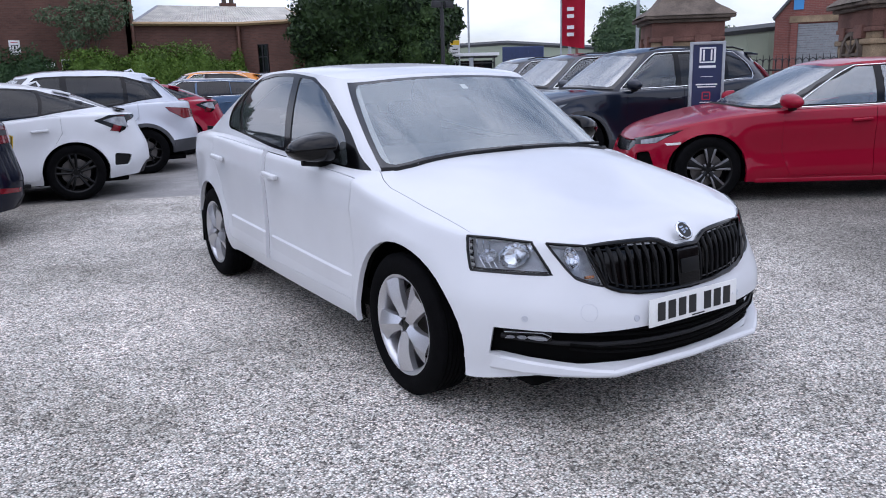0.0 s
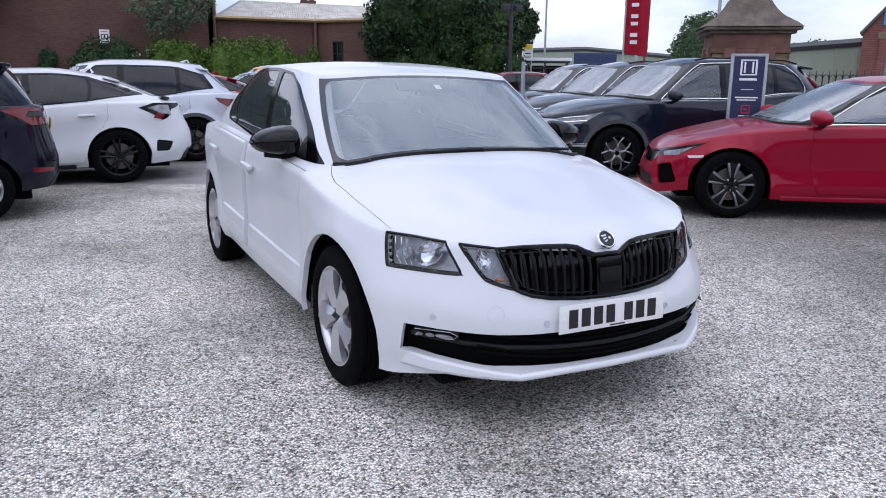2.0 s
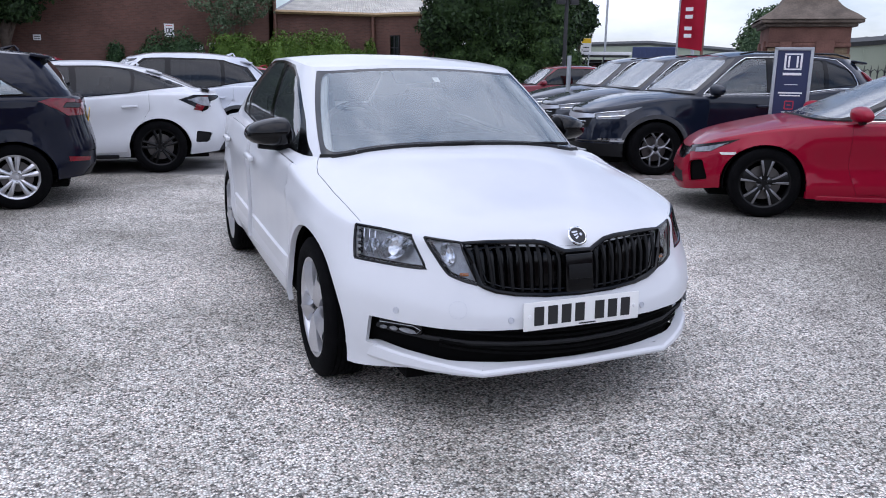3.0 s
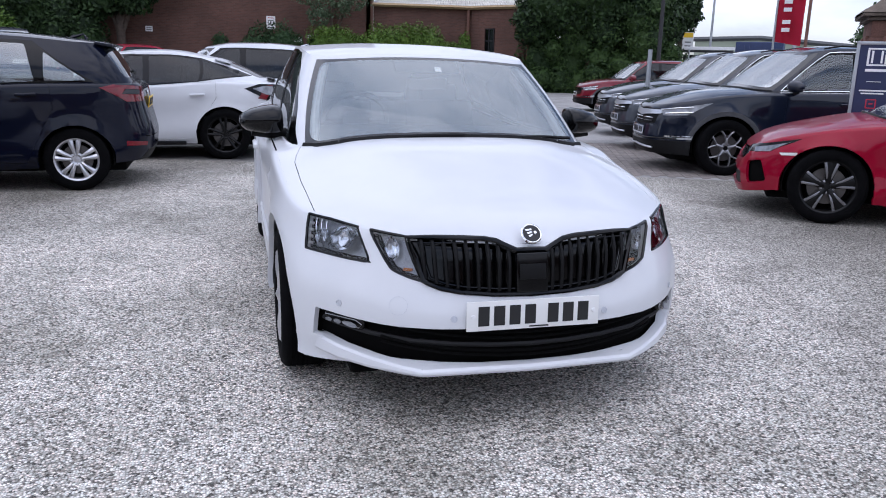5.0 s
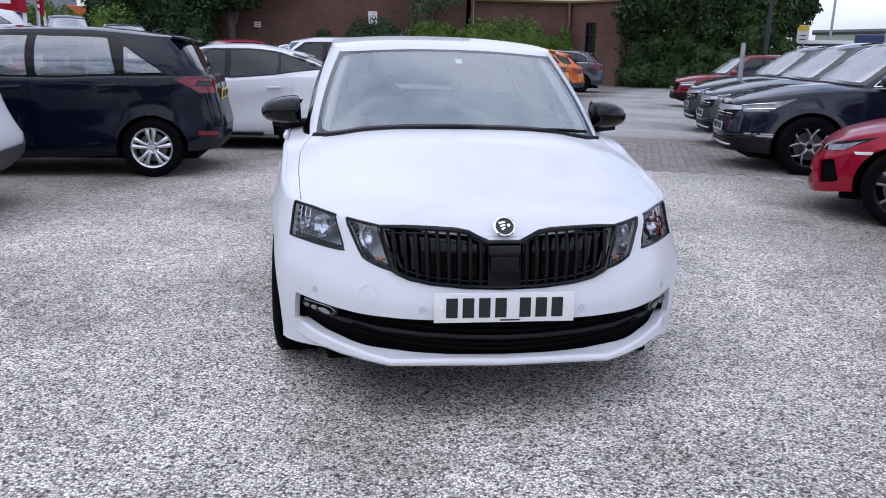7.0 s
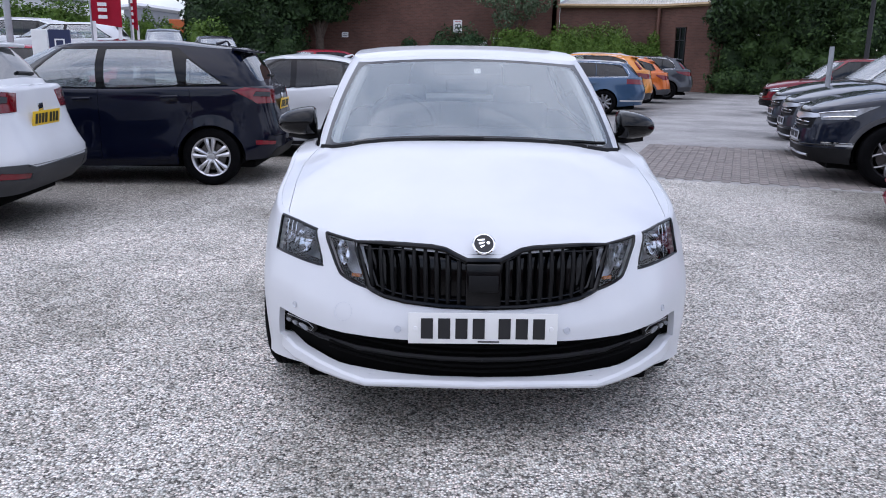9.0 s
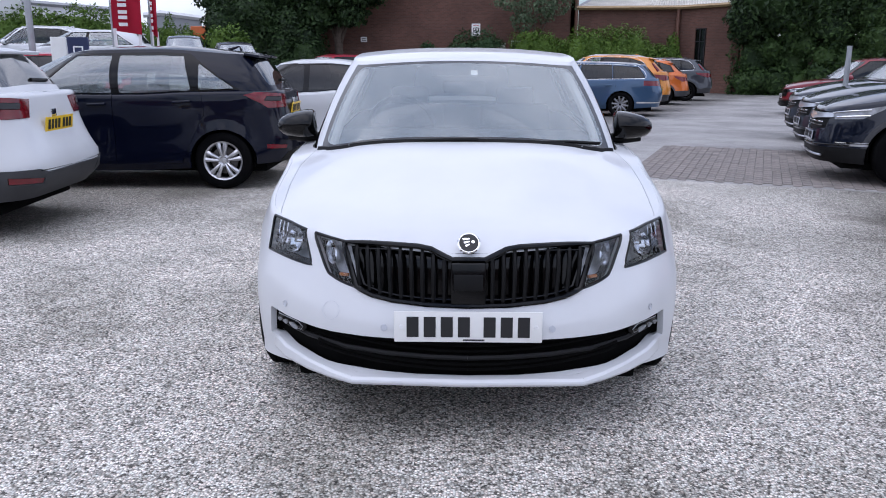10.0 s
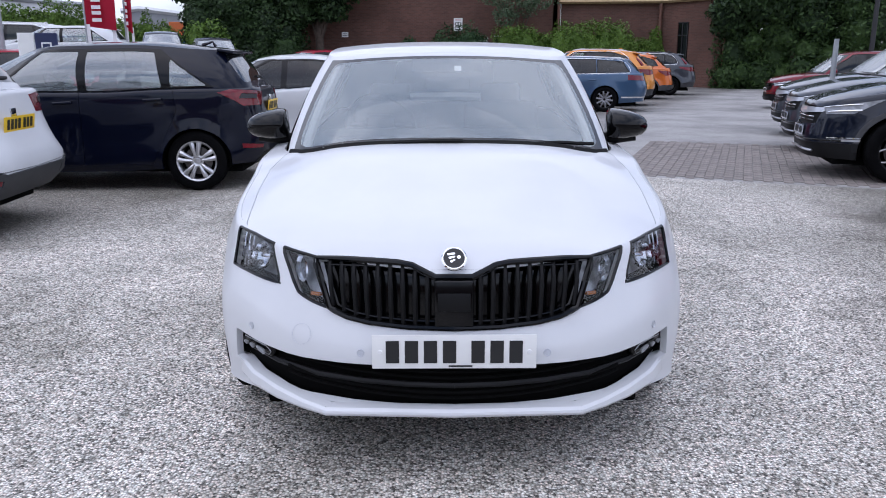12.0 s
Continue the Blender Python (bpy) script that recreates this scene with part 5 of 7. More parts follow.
def crossover(paint_m, label, x, y, turn, rear, size="large", wheels="machined"):
    """A tall five-door car with dark cladding round the wheels."""
    big = size == "large"
    h = 0.0 if big else -0.10
    car = Car(
        front=-2.12 if big else -2.02, rear=2.20 if big else 2.05, width=0.86 if big else 0.83, nf=3.7, nr=4.8, paint=paint_m, handle=paint_m, glass=SKYSCREEN,
        edge=((-2.1, 0.86 + h), (-1.8, 0.92 + h), (-1.2, 1.02 + h), (-0.6, 1.05 + h), (0.5, 1.08 + h), (1.4, 1.16 + h), (2.2, 1.16 + h)),
        spine=((-2.1, 0.87 + h), (-1.9, 0.95 + h), (-1.4, 1.06 + h), (-0.9, 1.10 + h), (0.5, 1.10 + h), (1.4, 1.18 + h), (2.2, 1.17 + h)),
        out_front=((0, 0), (0.03, 0.03), (0.2, 0.08), (0.45, 0.11), (0.58, 0.09), (0.66, 0.02)),
        out_rear=((0, 0), (0.02, 0.02), (0.2, 0.05), (0.45, 0.12), (0.6, 0.13), (0.75, 0.06)),
        out_side=((0, 0), (0.008, 0.018), (0.04, 0.03), (0.12, 0.036), (0.20, 0.052), (0.22, 0.042), (0.50, 0.03), (0.70, 0.055), (0.82, 0.03), (0.9, -0.01)),
        floor=((-2.1, 0.24), (0, 0.24), (2.2, 0.32)),
        axles=(-1.33, 1.33) if big else (-1.30, 1.30), radius=0.355 if big else 0.335, arch=0.40 if big else 0.37, track=0.79 if big else 0.76, tyre=0.235 if big else 0.215, rim_r=0.24 if big else 0.225, flare=0.035,
        base=(0.765 if big else 0.74, -1.02, 2.10 if big else 1.95, 5.4, 4.4), top=(0.60 if big else 0.575, -0.32, 1.72 if big else 1.48, 5.2, 3.6), waist=0.35, bulge=0.028,
        roof=((-0.4, 1.57 + h * 0.9), (0.1, 1.655 + h * 0.9), (0.7, 1.665 + h * 0.9), (1.75, 1.57 + h)), roof_drop=0.045,
        screen=((0.70 if big else 0.68, 0.04), (0.58 if big else 0.56, 0.955)),
        windows=((((-0.62, 0.08), (0.24, 0.06), (0.24, 0.88), (-0.06, 0.88), (-0.40, 0.50)), GLASS if big else TINTED),
                 (((0.32, 0.06), (1.06, 0.07), (1.06, 0.84), (0.32, 0.88)), TINTED),
                 (((1.12, 0.08), (1.58, 0.20), (1.46, 0.62), (1.12, 0.82)), TINTED)),
        pillars=(((-0.60, 0.05), (1.10, 0.045), (1.64, 0.17), (1.50, 0.65), (1.12, 0.87), (0.32, 0.92), (-0.08, 0.92), (-0.42, 0.52)),),
        rear_screen=((0.46, 0.15), (0.38, 0.88)), bright_line=(-0.66, 1.55, -0.05, 1.30) if big else None,
    )
    ob = root("suv_car", label, "car", group="cars parked in the yard")
    body_of(car, ob,
            doors=(((-0.55, 0.40), (0.28, 0.40), (0.28, 1.3), (-0.64, 1.3), (-0.64, 0.6)), ((0.28, 0.40), (0.98, 0.42), (1.10, 0.70), (1.24, 0.86), (1.24, 1.3), (0.28, 1.3))),
            handles=((0.12, 0.93 + h), (1.02, 0.97 + h)),
            hood=[(-0.02, -2.3), (0.66, -2.3), (0.74, -1.6), (0.77, -0.95), (0.6, -0.93), (-0.02, -0.98)],
            cladding=(0.055, 0.40),
            cut_side=(
                ("front_skirt", [("f", 0, 0.40), ("f", 0.74, 0.42), ("s", -1.7, 0.42), ("s", -1.7, 0.2), ("f", 0, 0.2)], PLASTIC, dict(lift=0.008)),
                ("grille", [("f", 0, 0.80 + h), ("f", 0.50, 0.81 + h), ("f", 0.44, 0.62 + h), ("f", 0, 0.58 + h)], PLASTIC, dict(out=-0.02)),
                ("grille_bar", [("f", 0, 0.79 + h), ("f", 0.58, 0.80 + h), ("f", 0.50, 0.745 + h), ("f", 0.18, 0.72 + h), ("f", 0, 0.70 + h)], SILVER if big else GLOSS, dict(lift=0.012)),
                ("headlight", [("f", 0.50, 0.81 + h), ("f", 0.68, 0.85 + h), ("s", -1.50, 0.915 + h), ("s", -1.60, 0.86 + h), ("f", 0.70, 0.745 + h), ("f", 0.53, 0.725 + h)], CLEARLENS, dict(both=True, lift=0.003)),
                ("fog_trim", [("f", 0.56, 0.478), ("f", 0.76, 0.490), ("f", 0.76, 0.474), ("f", 0.56, 0.460)], CHROME, dict(both=True, lift=0.006)),
                ("fog_recess", [("f", 0.57, 0.455), ("f", 0.76, 0.470), ("f", 0.76, 0.440), ("f", 0.58, 0.430)], ALLOY, dict(both=True, out=-0.012)),
                ("tail_lamp", [("r", 0.40, 1.02 + h), ("r", 0.62, 1.06 + h), ("s", 1.62, 1.09 + h), ("s", 1.68, 1.02 + h), ("r", 0.66, 0.90 + h), ("r", 0.42, 0.93 + h)], REDLENS, dict(both=True, lift=0.008)),
                ("rear_skirt", [("r", 0, 0.48), ("r", 0.6, 0.50), ("s", 1.7, 0.48), ("s", 1.7, 0.25), ("r", 0, 0.25)], CLAD, dict(lift=0.008)),
            ))
    mirror_on(car, ob, -0.55, 1.13 + h, paint_m, (0.21, 0.10, 0.15))
    part("tail_spoiler", box(1.0, 0.20, 0.03, (0, 0, 0), 0.012, 2), paint_m, ob, m=pose(0, (1.73 if big else 1.48), 1.528 + h, -8))
    if big:                              # lamps that climb beside the tail window
        for sgn in (-1, 1):
            pts = [car.house(*car.on_house(1.93 - 0.20 * i / 5, 0.04 + 0.55 * i / 5), 0.006) for i in range(6)]
            part("upper_tail_lamp", tube([(sgn * p.x, p.y, p.z) for p in pts], [0.045, 0.045, 0.042, 0.038, 0.03, 0.015], 8), REDLENS, ob)
    part("roof_aerial", tube([(0, 1.2, 1.63 + h), (0, 1.3, 1.672 + h), (0, 1.33, 1.61 + h)], [0.022, 0.010, 0.020], 6), paint_m, ob)
    if big:
        for sgn in (-1, 1):
            part("roof_rail", tube([(sgn * 0.56, -0.1, 1.61), (sgn * 0.57, 0.1, 1.645), (sgn * 0.57, 1.3, 1.625), (sgn * 0.56, 1.5, 1.58)], 0.012, 8), GLOSS if paint_m in (DUSK, STEEL) else ALLOY, ob)
    fy = car.wall(0, 0.52).y
    bar_plate(ob, 0, fy - 0.012, 0.52, SILVER if big else PLATEW, -4)
    front = lambda x, z, o: car.wall(car.at_front(x), z, o)
    for sgn in (-1, 1):
        for pts, r, mt, name in (
                ([front(0.50 + 0.045 * i, 0.800 + 0.010 * i + h, 0.012) for i in range(6)], 0.007, CHROME, "lamp_brow"),
                ([front(0.55 + 0.035 * i, 0.755 + 0.006 * i + h, 0.010) for i in range(6)], 0.010, MIRRORED, "running_light"),
                ([front(0.10 * i, 0.690 + h, 0.004) for i in range(5)], 0.007, CHROME if big else GLOSS, "grille_slat"),
                ([front(0.10 * i, 0.650 + h, 0.002) for i in range(5)], 0.007, GLOSS, "grille_slat"),
                ([front(0.09 * i, 0.330 - 0.004 * i, 0.020) for i in range(6)], 0.014, ALLOY if big else PLASTIC, "skid_trim"),
                ([front(0.13 * i, 0.425 + 0.004 * i, 0.006) for i in range(6)], 0.010, GLOSS, "bumper_slat")):
            part(name, tube([(sgn * p.x, p.y, p.z) for p in pts], r, 6), mt, ob)
    interior(car, ob)
    add_wheels(car, ob, "suv_" + size + wheels, BLACKALLOY, MACHINED if wheels == "machined" else BLACKALLOY, 5, "fork")
    ob.matrix_basis = near_wheel(x, y, turn, car, rear)
    return ob


def estate(paint_m, label, x, y, turn, rear=True):
    """A long low estate car."""
    car = Car(
        front=-2.24, rear=2.34, width=0.845, paint=paint_m, handle=paint_m, nr=5.0,
        edge=((-2.24, 0.68), (-1.8, 0.75), (-1.0, 0.92), (0.5, 0.96), (2.34, 1.0)),
        spine=((-2.24, 0.68), (-2.0, 0.77), (-1.0, 0.96), (0.5, 0.97), (2.34, 1.01)),
        axles=(-1.39, 1.39), radius=0.325, arch=0.36, track=0.77, tyre=0.22, rim_r=0.228,
        base=(0.75, -1.05, 2.28, 3.6, 4.6), top=(0.58, -0.3, 1.95, 3.4, 3.6), waist=0.4,
        roof=((-0.4, 1.36), (0.1, 1.44), (0.9, 1.44), (1.95, 1.36)),
        windows=((((-0.64, 0.10), (0.26, 0.08), (0.26, 0.88), (-0.05, 0.88), (-0.40, 0.55)), TINTED),
                 (((0.33, 0.08), (1.12, 0.08), (1.12, 0.86), (0.33, 0.88)), TINTED),
                 (((1.17, 0.09), (1.98, 0.12), (1.80, 0.80), (1.17, 0.84)), TINTED)),
        rear_screen=((0.46, 0.12), (0.38, 0.9)), bright_line=(-0.66, 1.98, -0.05, 1.75),
    )
    ob = root("estate_car", label, "car", group="cars parked in the yard")
    body_of(car, ob,
            doors=(((-0.58, 0.25), (0.29, 0.25), (0.29, 1.2), (-0.66, 1.2)), ((0.29, 0.25), (1.0, 0.26), (1.25, 0.75), (1.25, 1.2), (0.29, 1.2))),
            handles=((0.14, 0.80), (1.06, 0.82)),
            cut_side=(("tail_lamp", [("r", 0.45, 0.93), ("s", 1.95, 0.95), ("s", 1.95, 0.82), ("r", 0.45, 0.80)], REDLENS, dict(both=True, lift=0.004)),
                      ("bumper_strip", [("r", 0, 0.40), ("s", 1.8, 0.40), ("s", 1.8, 0.36), ("r", 0, 0.36)], CHROME, dict(lift=0.004)),
                      ("headlight", [("f", 0.42, 0.68), ("f", 0.68, 0.72), ("f", 0.70, 0.60), ("f", 0.46, 0.57)], CLEARLENS, dict(both=True)),
                      ("grille", [("f", 0, 0.66), ("f", 0.42, 0.67), ("f", 0.4, 0.52), ("f", 0, 0.5)], GLOSS, dict(out=-0.02))))
    mirror_on(car, ob, -0.55, 1.02, paint_m)
    for sgn in (-1, 1):
        part("roof_rail", tube([(sgn * 0.55, -0.1, 1.39), (sgn * 0.555, 0.1, 1.43), (sgn * 0.555, 1.7, 1.385), (sgn * 0.55, 1.85, 1.34)], 0.014, 8), ALLOY, ob)
    bar_plate(ob, 0, car.wall(car.at_rear(0), 0.72).y + 0.012, 0.72, PLATEY, 6, 180)
    interior(car, ob)
    add_wheels(car, ob, "estate", BLACKALLOY, MACHINED, 10, "plain")
    ob.matrix_basis = near_wheel(x, y, turn, car, rear)
    return ob


# the row on one side of the yard, tails towards the lane
compact(WHITE, "white small hatchback with grey plastic bumper and yellow plate", -4.07, 0.87, -86, True)
compact(NAVY, "dark navy small hatchback with silver wheel covers", -2.53, 3.57, -89)
hatch(WHITE, "white five-door hatchback with black wheels and sharp tail lamps", -1.14, 5.98, -94, True, "dark_twin")
crossover(SILVER, "silver small crossover with dark wheel-arch cladding", 0.16, 8.23, -95, True, "small", "black")
hatch(RED, "red five-door hatchback parked behind the silver crossover", 1.42, 10.9, -96, True, "dark_twin")
estate(BLUE, "mid-blue estate car with chrome window trim", 4.32, 16.1, -104)
crossover(AMBER, "golden orange crossover with roof rails", 5.3, 18.6, -104, True, "large", "black")
crossover(ORANGE, "bright orange small crossover beside the wall", 7.19, 22.77, -104, True, "small", "machined")
crossover(STEEL, "grey crossover with dark wheels beside the wall", 8.95, 26.1, -104, True, "large", "black")
# the facing row, noses towards the lane
hatch(RED, "glossy red hatchback with black-and-silver wheels", 4.0, 0.99, -124, False, "cut_twin")
crossover(DUSK, "dark blue-grey large crossover with chrome grille bar", 4.95, 3.85, -105, False)
crossover(STEEL, "grey large crossover in the facing row", 5.85, 6.3, -105, False)
crossover(STEEL, "grey large crossover second in the facing row", 6.75, 8.8, -105, False)
crossover(MAROON, "dark red crossover at the end of the facing row", 9.8, 16.8, -105, False, "small")

# ---- ground ----
LOT = -21.4                              # the yard's own grid, turned against the white car


def rise(x, y):
    """The yard climbs a little towards its back corner."""
    def s(t):
        t = min(max(t, 0.0), 1.0)
        return t * t * (3 - 2 * t)
    away = math.hypot(x, max(abs(y) - 1.8, 0.0))
    return 0.85 * s((-x - 2.5) / 9) * s((y - 8) / 9) + DIP * (1 - s((away - 1.3) / 1.7))


def ground_material():
    m = bpy.data.materials.new("chippings_and_tarmac")
    m.use_nodes = True
    n, l = m.node_tree.nodes, m.node_tree.links
    b = n["Principled BSDF"]
    b.inputs["Roughness"].default_value, b.inputs["Specular IOR Level"].default_value = 0.85, 0.3
    co = n.new("ShaderNodeTexCoord")

    def tex(kind, scale, **more):
        t = n.new(kind)
        t.inputs["Scale"].default_value = scale
        for k, v in more.items():
            t.inputs[k].default_value = v
        l.new(co.outputs["Object"], t.inputs["Vector"])
        return t

    def ramp_of(src, *stops):
        r = n.new("ShaderNodeValToRGB")
        e = r.color_ramp.elements
        while len(e) < len(stops):
            e.new(0.5)
        for q, (p, c) in zip(e, stops):
            q.position, q.color = p, (*c, 1)
        l.new(src, r.inputs["Fac"])
        return r.outputs["Color"]

    def mix(a, c, kind="MULTIPLY", f=1.0):
        x = n.new("ShaderNodeMix")
        x.data_type, x.blend_type = "RGBA", kind
        if isinstance(f, float):
            x.inputs["Factor"].default_value = f
        else:
            l.new(f, x.inputs["Factor"])
        l.new(a, x.inputs["A"])
        l.new(c, x.inputs["B"])
        return x.outputs["Result"]
    stones = tex("ShaderNodeTexVoronoi", 106.0)
    sep = n.new("ShaderNodeSeparateColor")
    l.new(stones.outputs["Color"], sep.inputs["Color"])
    chip = ramp_of(sep.outputs[0], (0.0, (0.085, 0.080, 0.074)), (0.3, (0.47, 0.455, 0.420)), (0.62, (0.80, 0.775, 0.722)), (1.0, (1.0, 0.975, 0.92)))
    hue = ramp_of(sep.outputs[1], (0.0, (1.05, 0.97, 0.95)), (0.5, (1.0, 1.0, 1.0)), (1.0, (0.95, 1.0, 1.03)))
    gap = ramp_of(stones.outputs["Distance"], (0.30, (1.06, 1.06, 1.06)), (0.68, (0.42, 0.415, 0.40)))
    broad = ramp_of(tex("ShaderNodeTexNoise", 0.65, Detail=6.0, Roughness=0.68).outputs["Fac"], (0.34, (0.60, 0.590, 0.555)), (0.50, (0.98, 0.965, 0.945)), (0.66, (1.24, 1.20, 1.18)))
    clump = ramp_of(tex("ShaderNodeTexNoise", 15.0, Detail=6.0, Roughness=0.78).outputs["Fac"], (0.32, (0.74, 0.74, 0.73)), (0.68, (1.24, 1.24, 1.25)))
    chippings = mix(mix(mix(mix(chip, hue), gap), broad), clump)
    fine = ramp_of(tex("ShaderNodeTexNoise", 160.0, Detail=3.0).outputs["Fac"], (0.3, (0.24, 0.235, 0.23)), (0.7, (0.42, 0.41, 0.40)))
    stain = ramp_of(tex("ShaderNodeTexNoise", 0.5, Detail=6.0, Roughness=0.65).outputs["Fac"], (0.35, (0.62, 0.62, 0.62)), (0.6, (1.1, 1.09, 1.08)))
    tarmac = mix(fine, stain)
    # chippings end along a line of the yard's grid
    turn = n.new("ShaderNodeMapping")
    turn.inputs["Rotation"].default_value = (0, 0, radians(-LOT))
    l.new(co.outputs["Object"], turn.inputs["Vector"])
    xyz = n.new("ShaderNodeSeparateXYZ")
    l.new(turn.outputs["Vector"], xyz.inputs["Vector"])
    edge = n.new("ShaderNodeMapRange")
    edge.inputs["From Min"].default_value, edge.inputs["From Max"].default_value = 5.02, 5.16
    wob = n.new("ShaderNodeMath")
    wob.operation = "MULTIPLY_ADD"
    l.new(tex("ShaderNodeTexNoise", 7.0, Detail=3.0).outputs["Fac"], wob.inputs[0])
    wob.inputs[1].default_value = 0.12
    l.new(xyz.outputs["Y"], wob.inputs[2])
    l.new(wob.outputs["Value"], edge.inputs["Value"])
    # worn bare tarmac along the facing row
    lane = n.new("ShaderNodeVectorMath")
    lane.operation = "DOT_PRODUCT"
    lane.inputs[1].default_value = (0.95, -0.32, 0.0)
    l.new(co.outputs["Object"], lane.inputs[0])
    wob2 = n.new("ShaderNodeMath")
    wob2.operation = "MULTIPLY_ADD"
    wob2.inputs[1].default_value = 3.4
    l.new(tex("ShaderNodeTexNoise", 1.3, Detail=5.0, Roughness=0.65).outputs["Fac"], wob2.inputs[0])
    l.new(lane.outputs["Value"], wob2.inputs[2])
    bare = n.new("ShaderNodeMapRange")
    bare.inputs["From Min"].default_value, bare.inputs["From Max"].default_value = 3.7, 4.9
    l.new(wob2.outputs["Value"], bare.inputs["Value"])
    shade = n.new("ShaderNodeMix")        # chippings worn thin and trodden into the tar
    shade.data_type, shade.blend_type = "RGBA", "MULTIPLY"
    shade.inputs["Factor"].default_value, shade.inputs["B"].default_value = 1.0, (0.50, 0.49, 0.47, 1)
    l.new(mix(mix(mix(chip, gap), stain), clump), shade.inputs["A"])
    yard = mix(chippings, shade.outputs["Result"], "MIX", bare.outputs["Result"])
    # surface grows darker where the row of tails stands
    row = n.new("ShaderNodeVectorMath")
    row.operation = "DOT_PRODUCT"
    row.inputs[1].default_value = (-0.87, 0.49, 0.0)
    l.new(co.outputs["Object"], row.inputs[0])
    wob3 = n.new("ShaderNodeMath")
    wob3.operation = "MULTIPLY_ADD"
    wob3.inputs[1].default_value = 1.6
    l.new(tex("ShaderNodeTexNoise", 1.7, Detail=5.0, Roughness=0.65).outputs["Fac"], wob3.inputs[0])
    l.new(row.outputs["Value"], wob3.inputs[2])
    row_mask = n.new("ShaderNodeMapRange")
    row_mask.inputs["From Min"].default_value, row_mask.inputs["From Max"].default_value = 3.75, 4.75
    l.new(wob3.outputs["Value"], row_mask.inputs["Value"])
    row_tone = n.new("ShaderNodeValToRGB")
    row_tone.color_ramp.elements[0].color, row_tone.color_ramp.elements[1].color = (1, 1, 1, 1), (0.56, 0.55, 0.53, 1)
    l.new(row_mask.outputs["Result"], row_tone.inputs["Fac"])
    l.new(mix(mix(yard, tarmac, "MIX", edge.outputs["Result"]), row_tone.outputs["Color"]), b.inputs["Base Color"])
    u = n.new("ShaderNodeBump")
    u.inputs["Strength"].default_value, u.inputs["Distance"].default_value = 0.7, 0.006
    u.invert = True
    l.new(stones.outputs["Distance"], u.inputs["Height"])
    l.new(u.outputs["Normal"], b.inputs["Normal"])
    return m


def make_ground():
    bm = bmesh.new()
    line = [-900, -300, -120, -60] + [-40 + 2 * i for i in range(17)] + [-6.5 + 0.5 * i for i in range(27)] + [8 + 2 * i for i in range(17)] + [60, 120, 300, 900]
    cols = [[bm.verts.new((x, y, rise(x, y))) for y in line] for x in line]
    for a, b in zip(cols, cols[1:]):
        for i in range(len(line) - 1):
            bm.faces.new((a[i], b[i], b[i + 1], a[i + 1]))
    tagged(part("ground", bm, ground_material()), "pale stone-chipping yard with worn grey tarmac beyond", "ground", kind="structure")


make_ground()


# ---- far buildings ----
def brick_material(name, a, b, mortar, scale=1.0):
    m = bpy.data.materials.new(name)
    m.use_nodes = True
    n, l = m.node_tree.nodes, m.node_tree.links
    p = n["Principled BSDF"]
    p.inputs["Roughness"].default_value = 0.9
    co, sw = n.new("ShaderNodeTexCoord"), n.new("ShaderNodeSeparateXYZ")
    join, add = n.new("ShaderNodeCombineXYZ"), n.new("ShaderNodeMath")
    add.operation = "ADD"
    l.new(co.outputs["Object"], sw.inputs["Vector"])
    l.new(sw.outputs["X"], add.inputs[0])
    l.new(sw.outputs["Y"], add.inputs[1])
    l.new(add.outputs["Value"], join.inputs["X"])
    l.new(sw.outputs["Z"], join.inputs["Y"])
    t = n.new("ShaderNodeTexBrick")
    for k, v in (("Color1", (*a, 1)), ("Color2", (*b, 1)), ("Mortar", (*mortar, 1)), ("Scale", 1.0), ("Mortar Size", 0.006), ("Brick Width", 0.225 * scale), ("Row Height", 0.075 * scale)):
        t.inputs[k].default_value = v
    l.new(join.outputs["Vector"], t.inputs["Vector"])
    no, r, x = n.new("ShaderNodeTexNoise"), n.new("ShaderNodeMapRange"), n.new("ShaderNodeMix")
    no.inputs["Scale"].default_value, no.inputs["Detail"].default_value = 0.6, 6.0
    r.inputs["From Min"].default_value, r.inputs["From Max"].default_value, r.inputs["To Min"].default_value, r.inputs["To Max"].default_value = 0.3, 0.7, 0.72, 1.2
    x.data_type, x.blend_type = "RGBA", "MULTIPLY"
    x.inputs["Factor"].default_value = 1.0
    l.new(co.outputs["Object"], no.inputs["Vector"])
    l.new(no.outputs["Fac"], r.inputs["Value"])
    l.new(t.outputs["Color"], x.inputs["A"])
    l.new(r.outputs["Result"], x.inputs["B"])
    l.new(x.outputs["Result"], p.inputs["Base Color"])
    return m


BRICK = brick_material("brown_brick", (0.140, 0.066, 0.048), (0.100, 0.048, 0.036), (0.13, 0.088, 0.070))
REDBRICK = brick_material("red_brick", (0.21, 0.070, 0.055), (0.16, 0.055, 0.045), (0.2, 0.13, 0.11))
STONE = material("soot_stained_sandstone", (0.25, 0.185, 0.115), rough=0.92, vary=0.35, scale=2.2, fine=0.2, fine_scale=40, bump=0.5, bump_scale=25)
STONEDARK = material("weathered_dark_stone", (0.12, 0.095, 0.075), rough=0.92, vary=0.4, scale=3.0, fine=0.25, fine_scale=40, bump=0.5, bump_scale=25)
STONEPINK = material("pinkish_sandstone", (0.17, 0.085, 0.065), rough=0.92, vary=0.35, scale=2.2, fine=0.2, fine_scale=40, bump=0.5, bump_scale=25)
SHEETING = material("grey_roof_sheeting", (0.50, 0.475, 0.42), rough=0.6, vary=0.25, scale=1.4, fine=0.15)
OCHRE = material("ochre_fascia", (0.36, 0.25, 0.13), rough=0.6, vary=0.15)
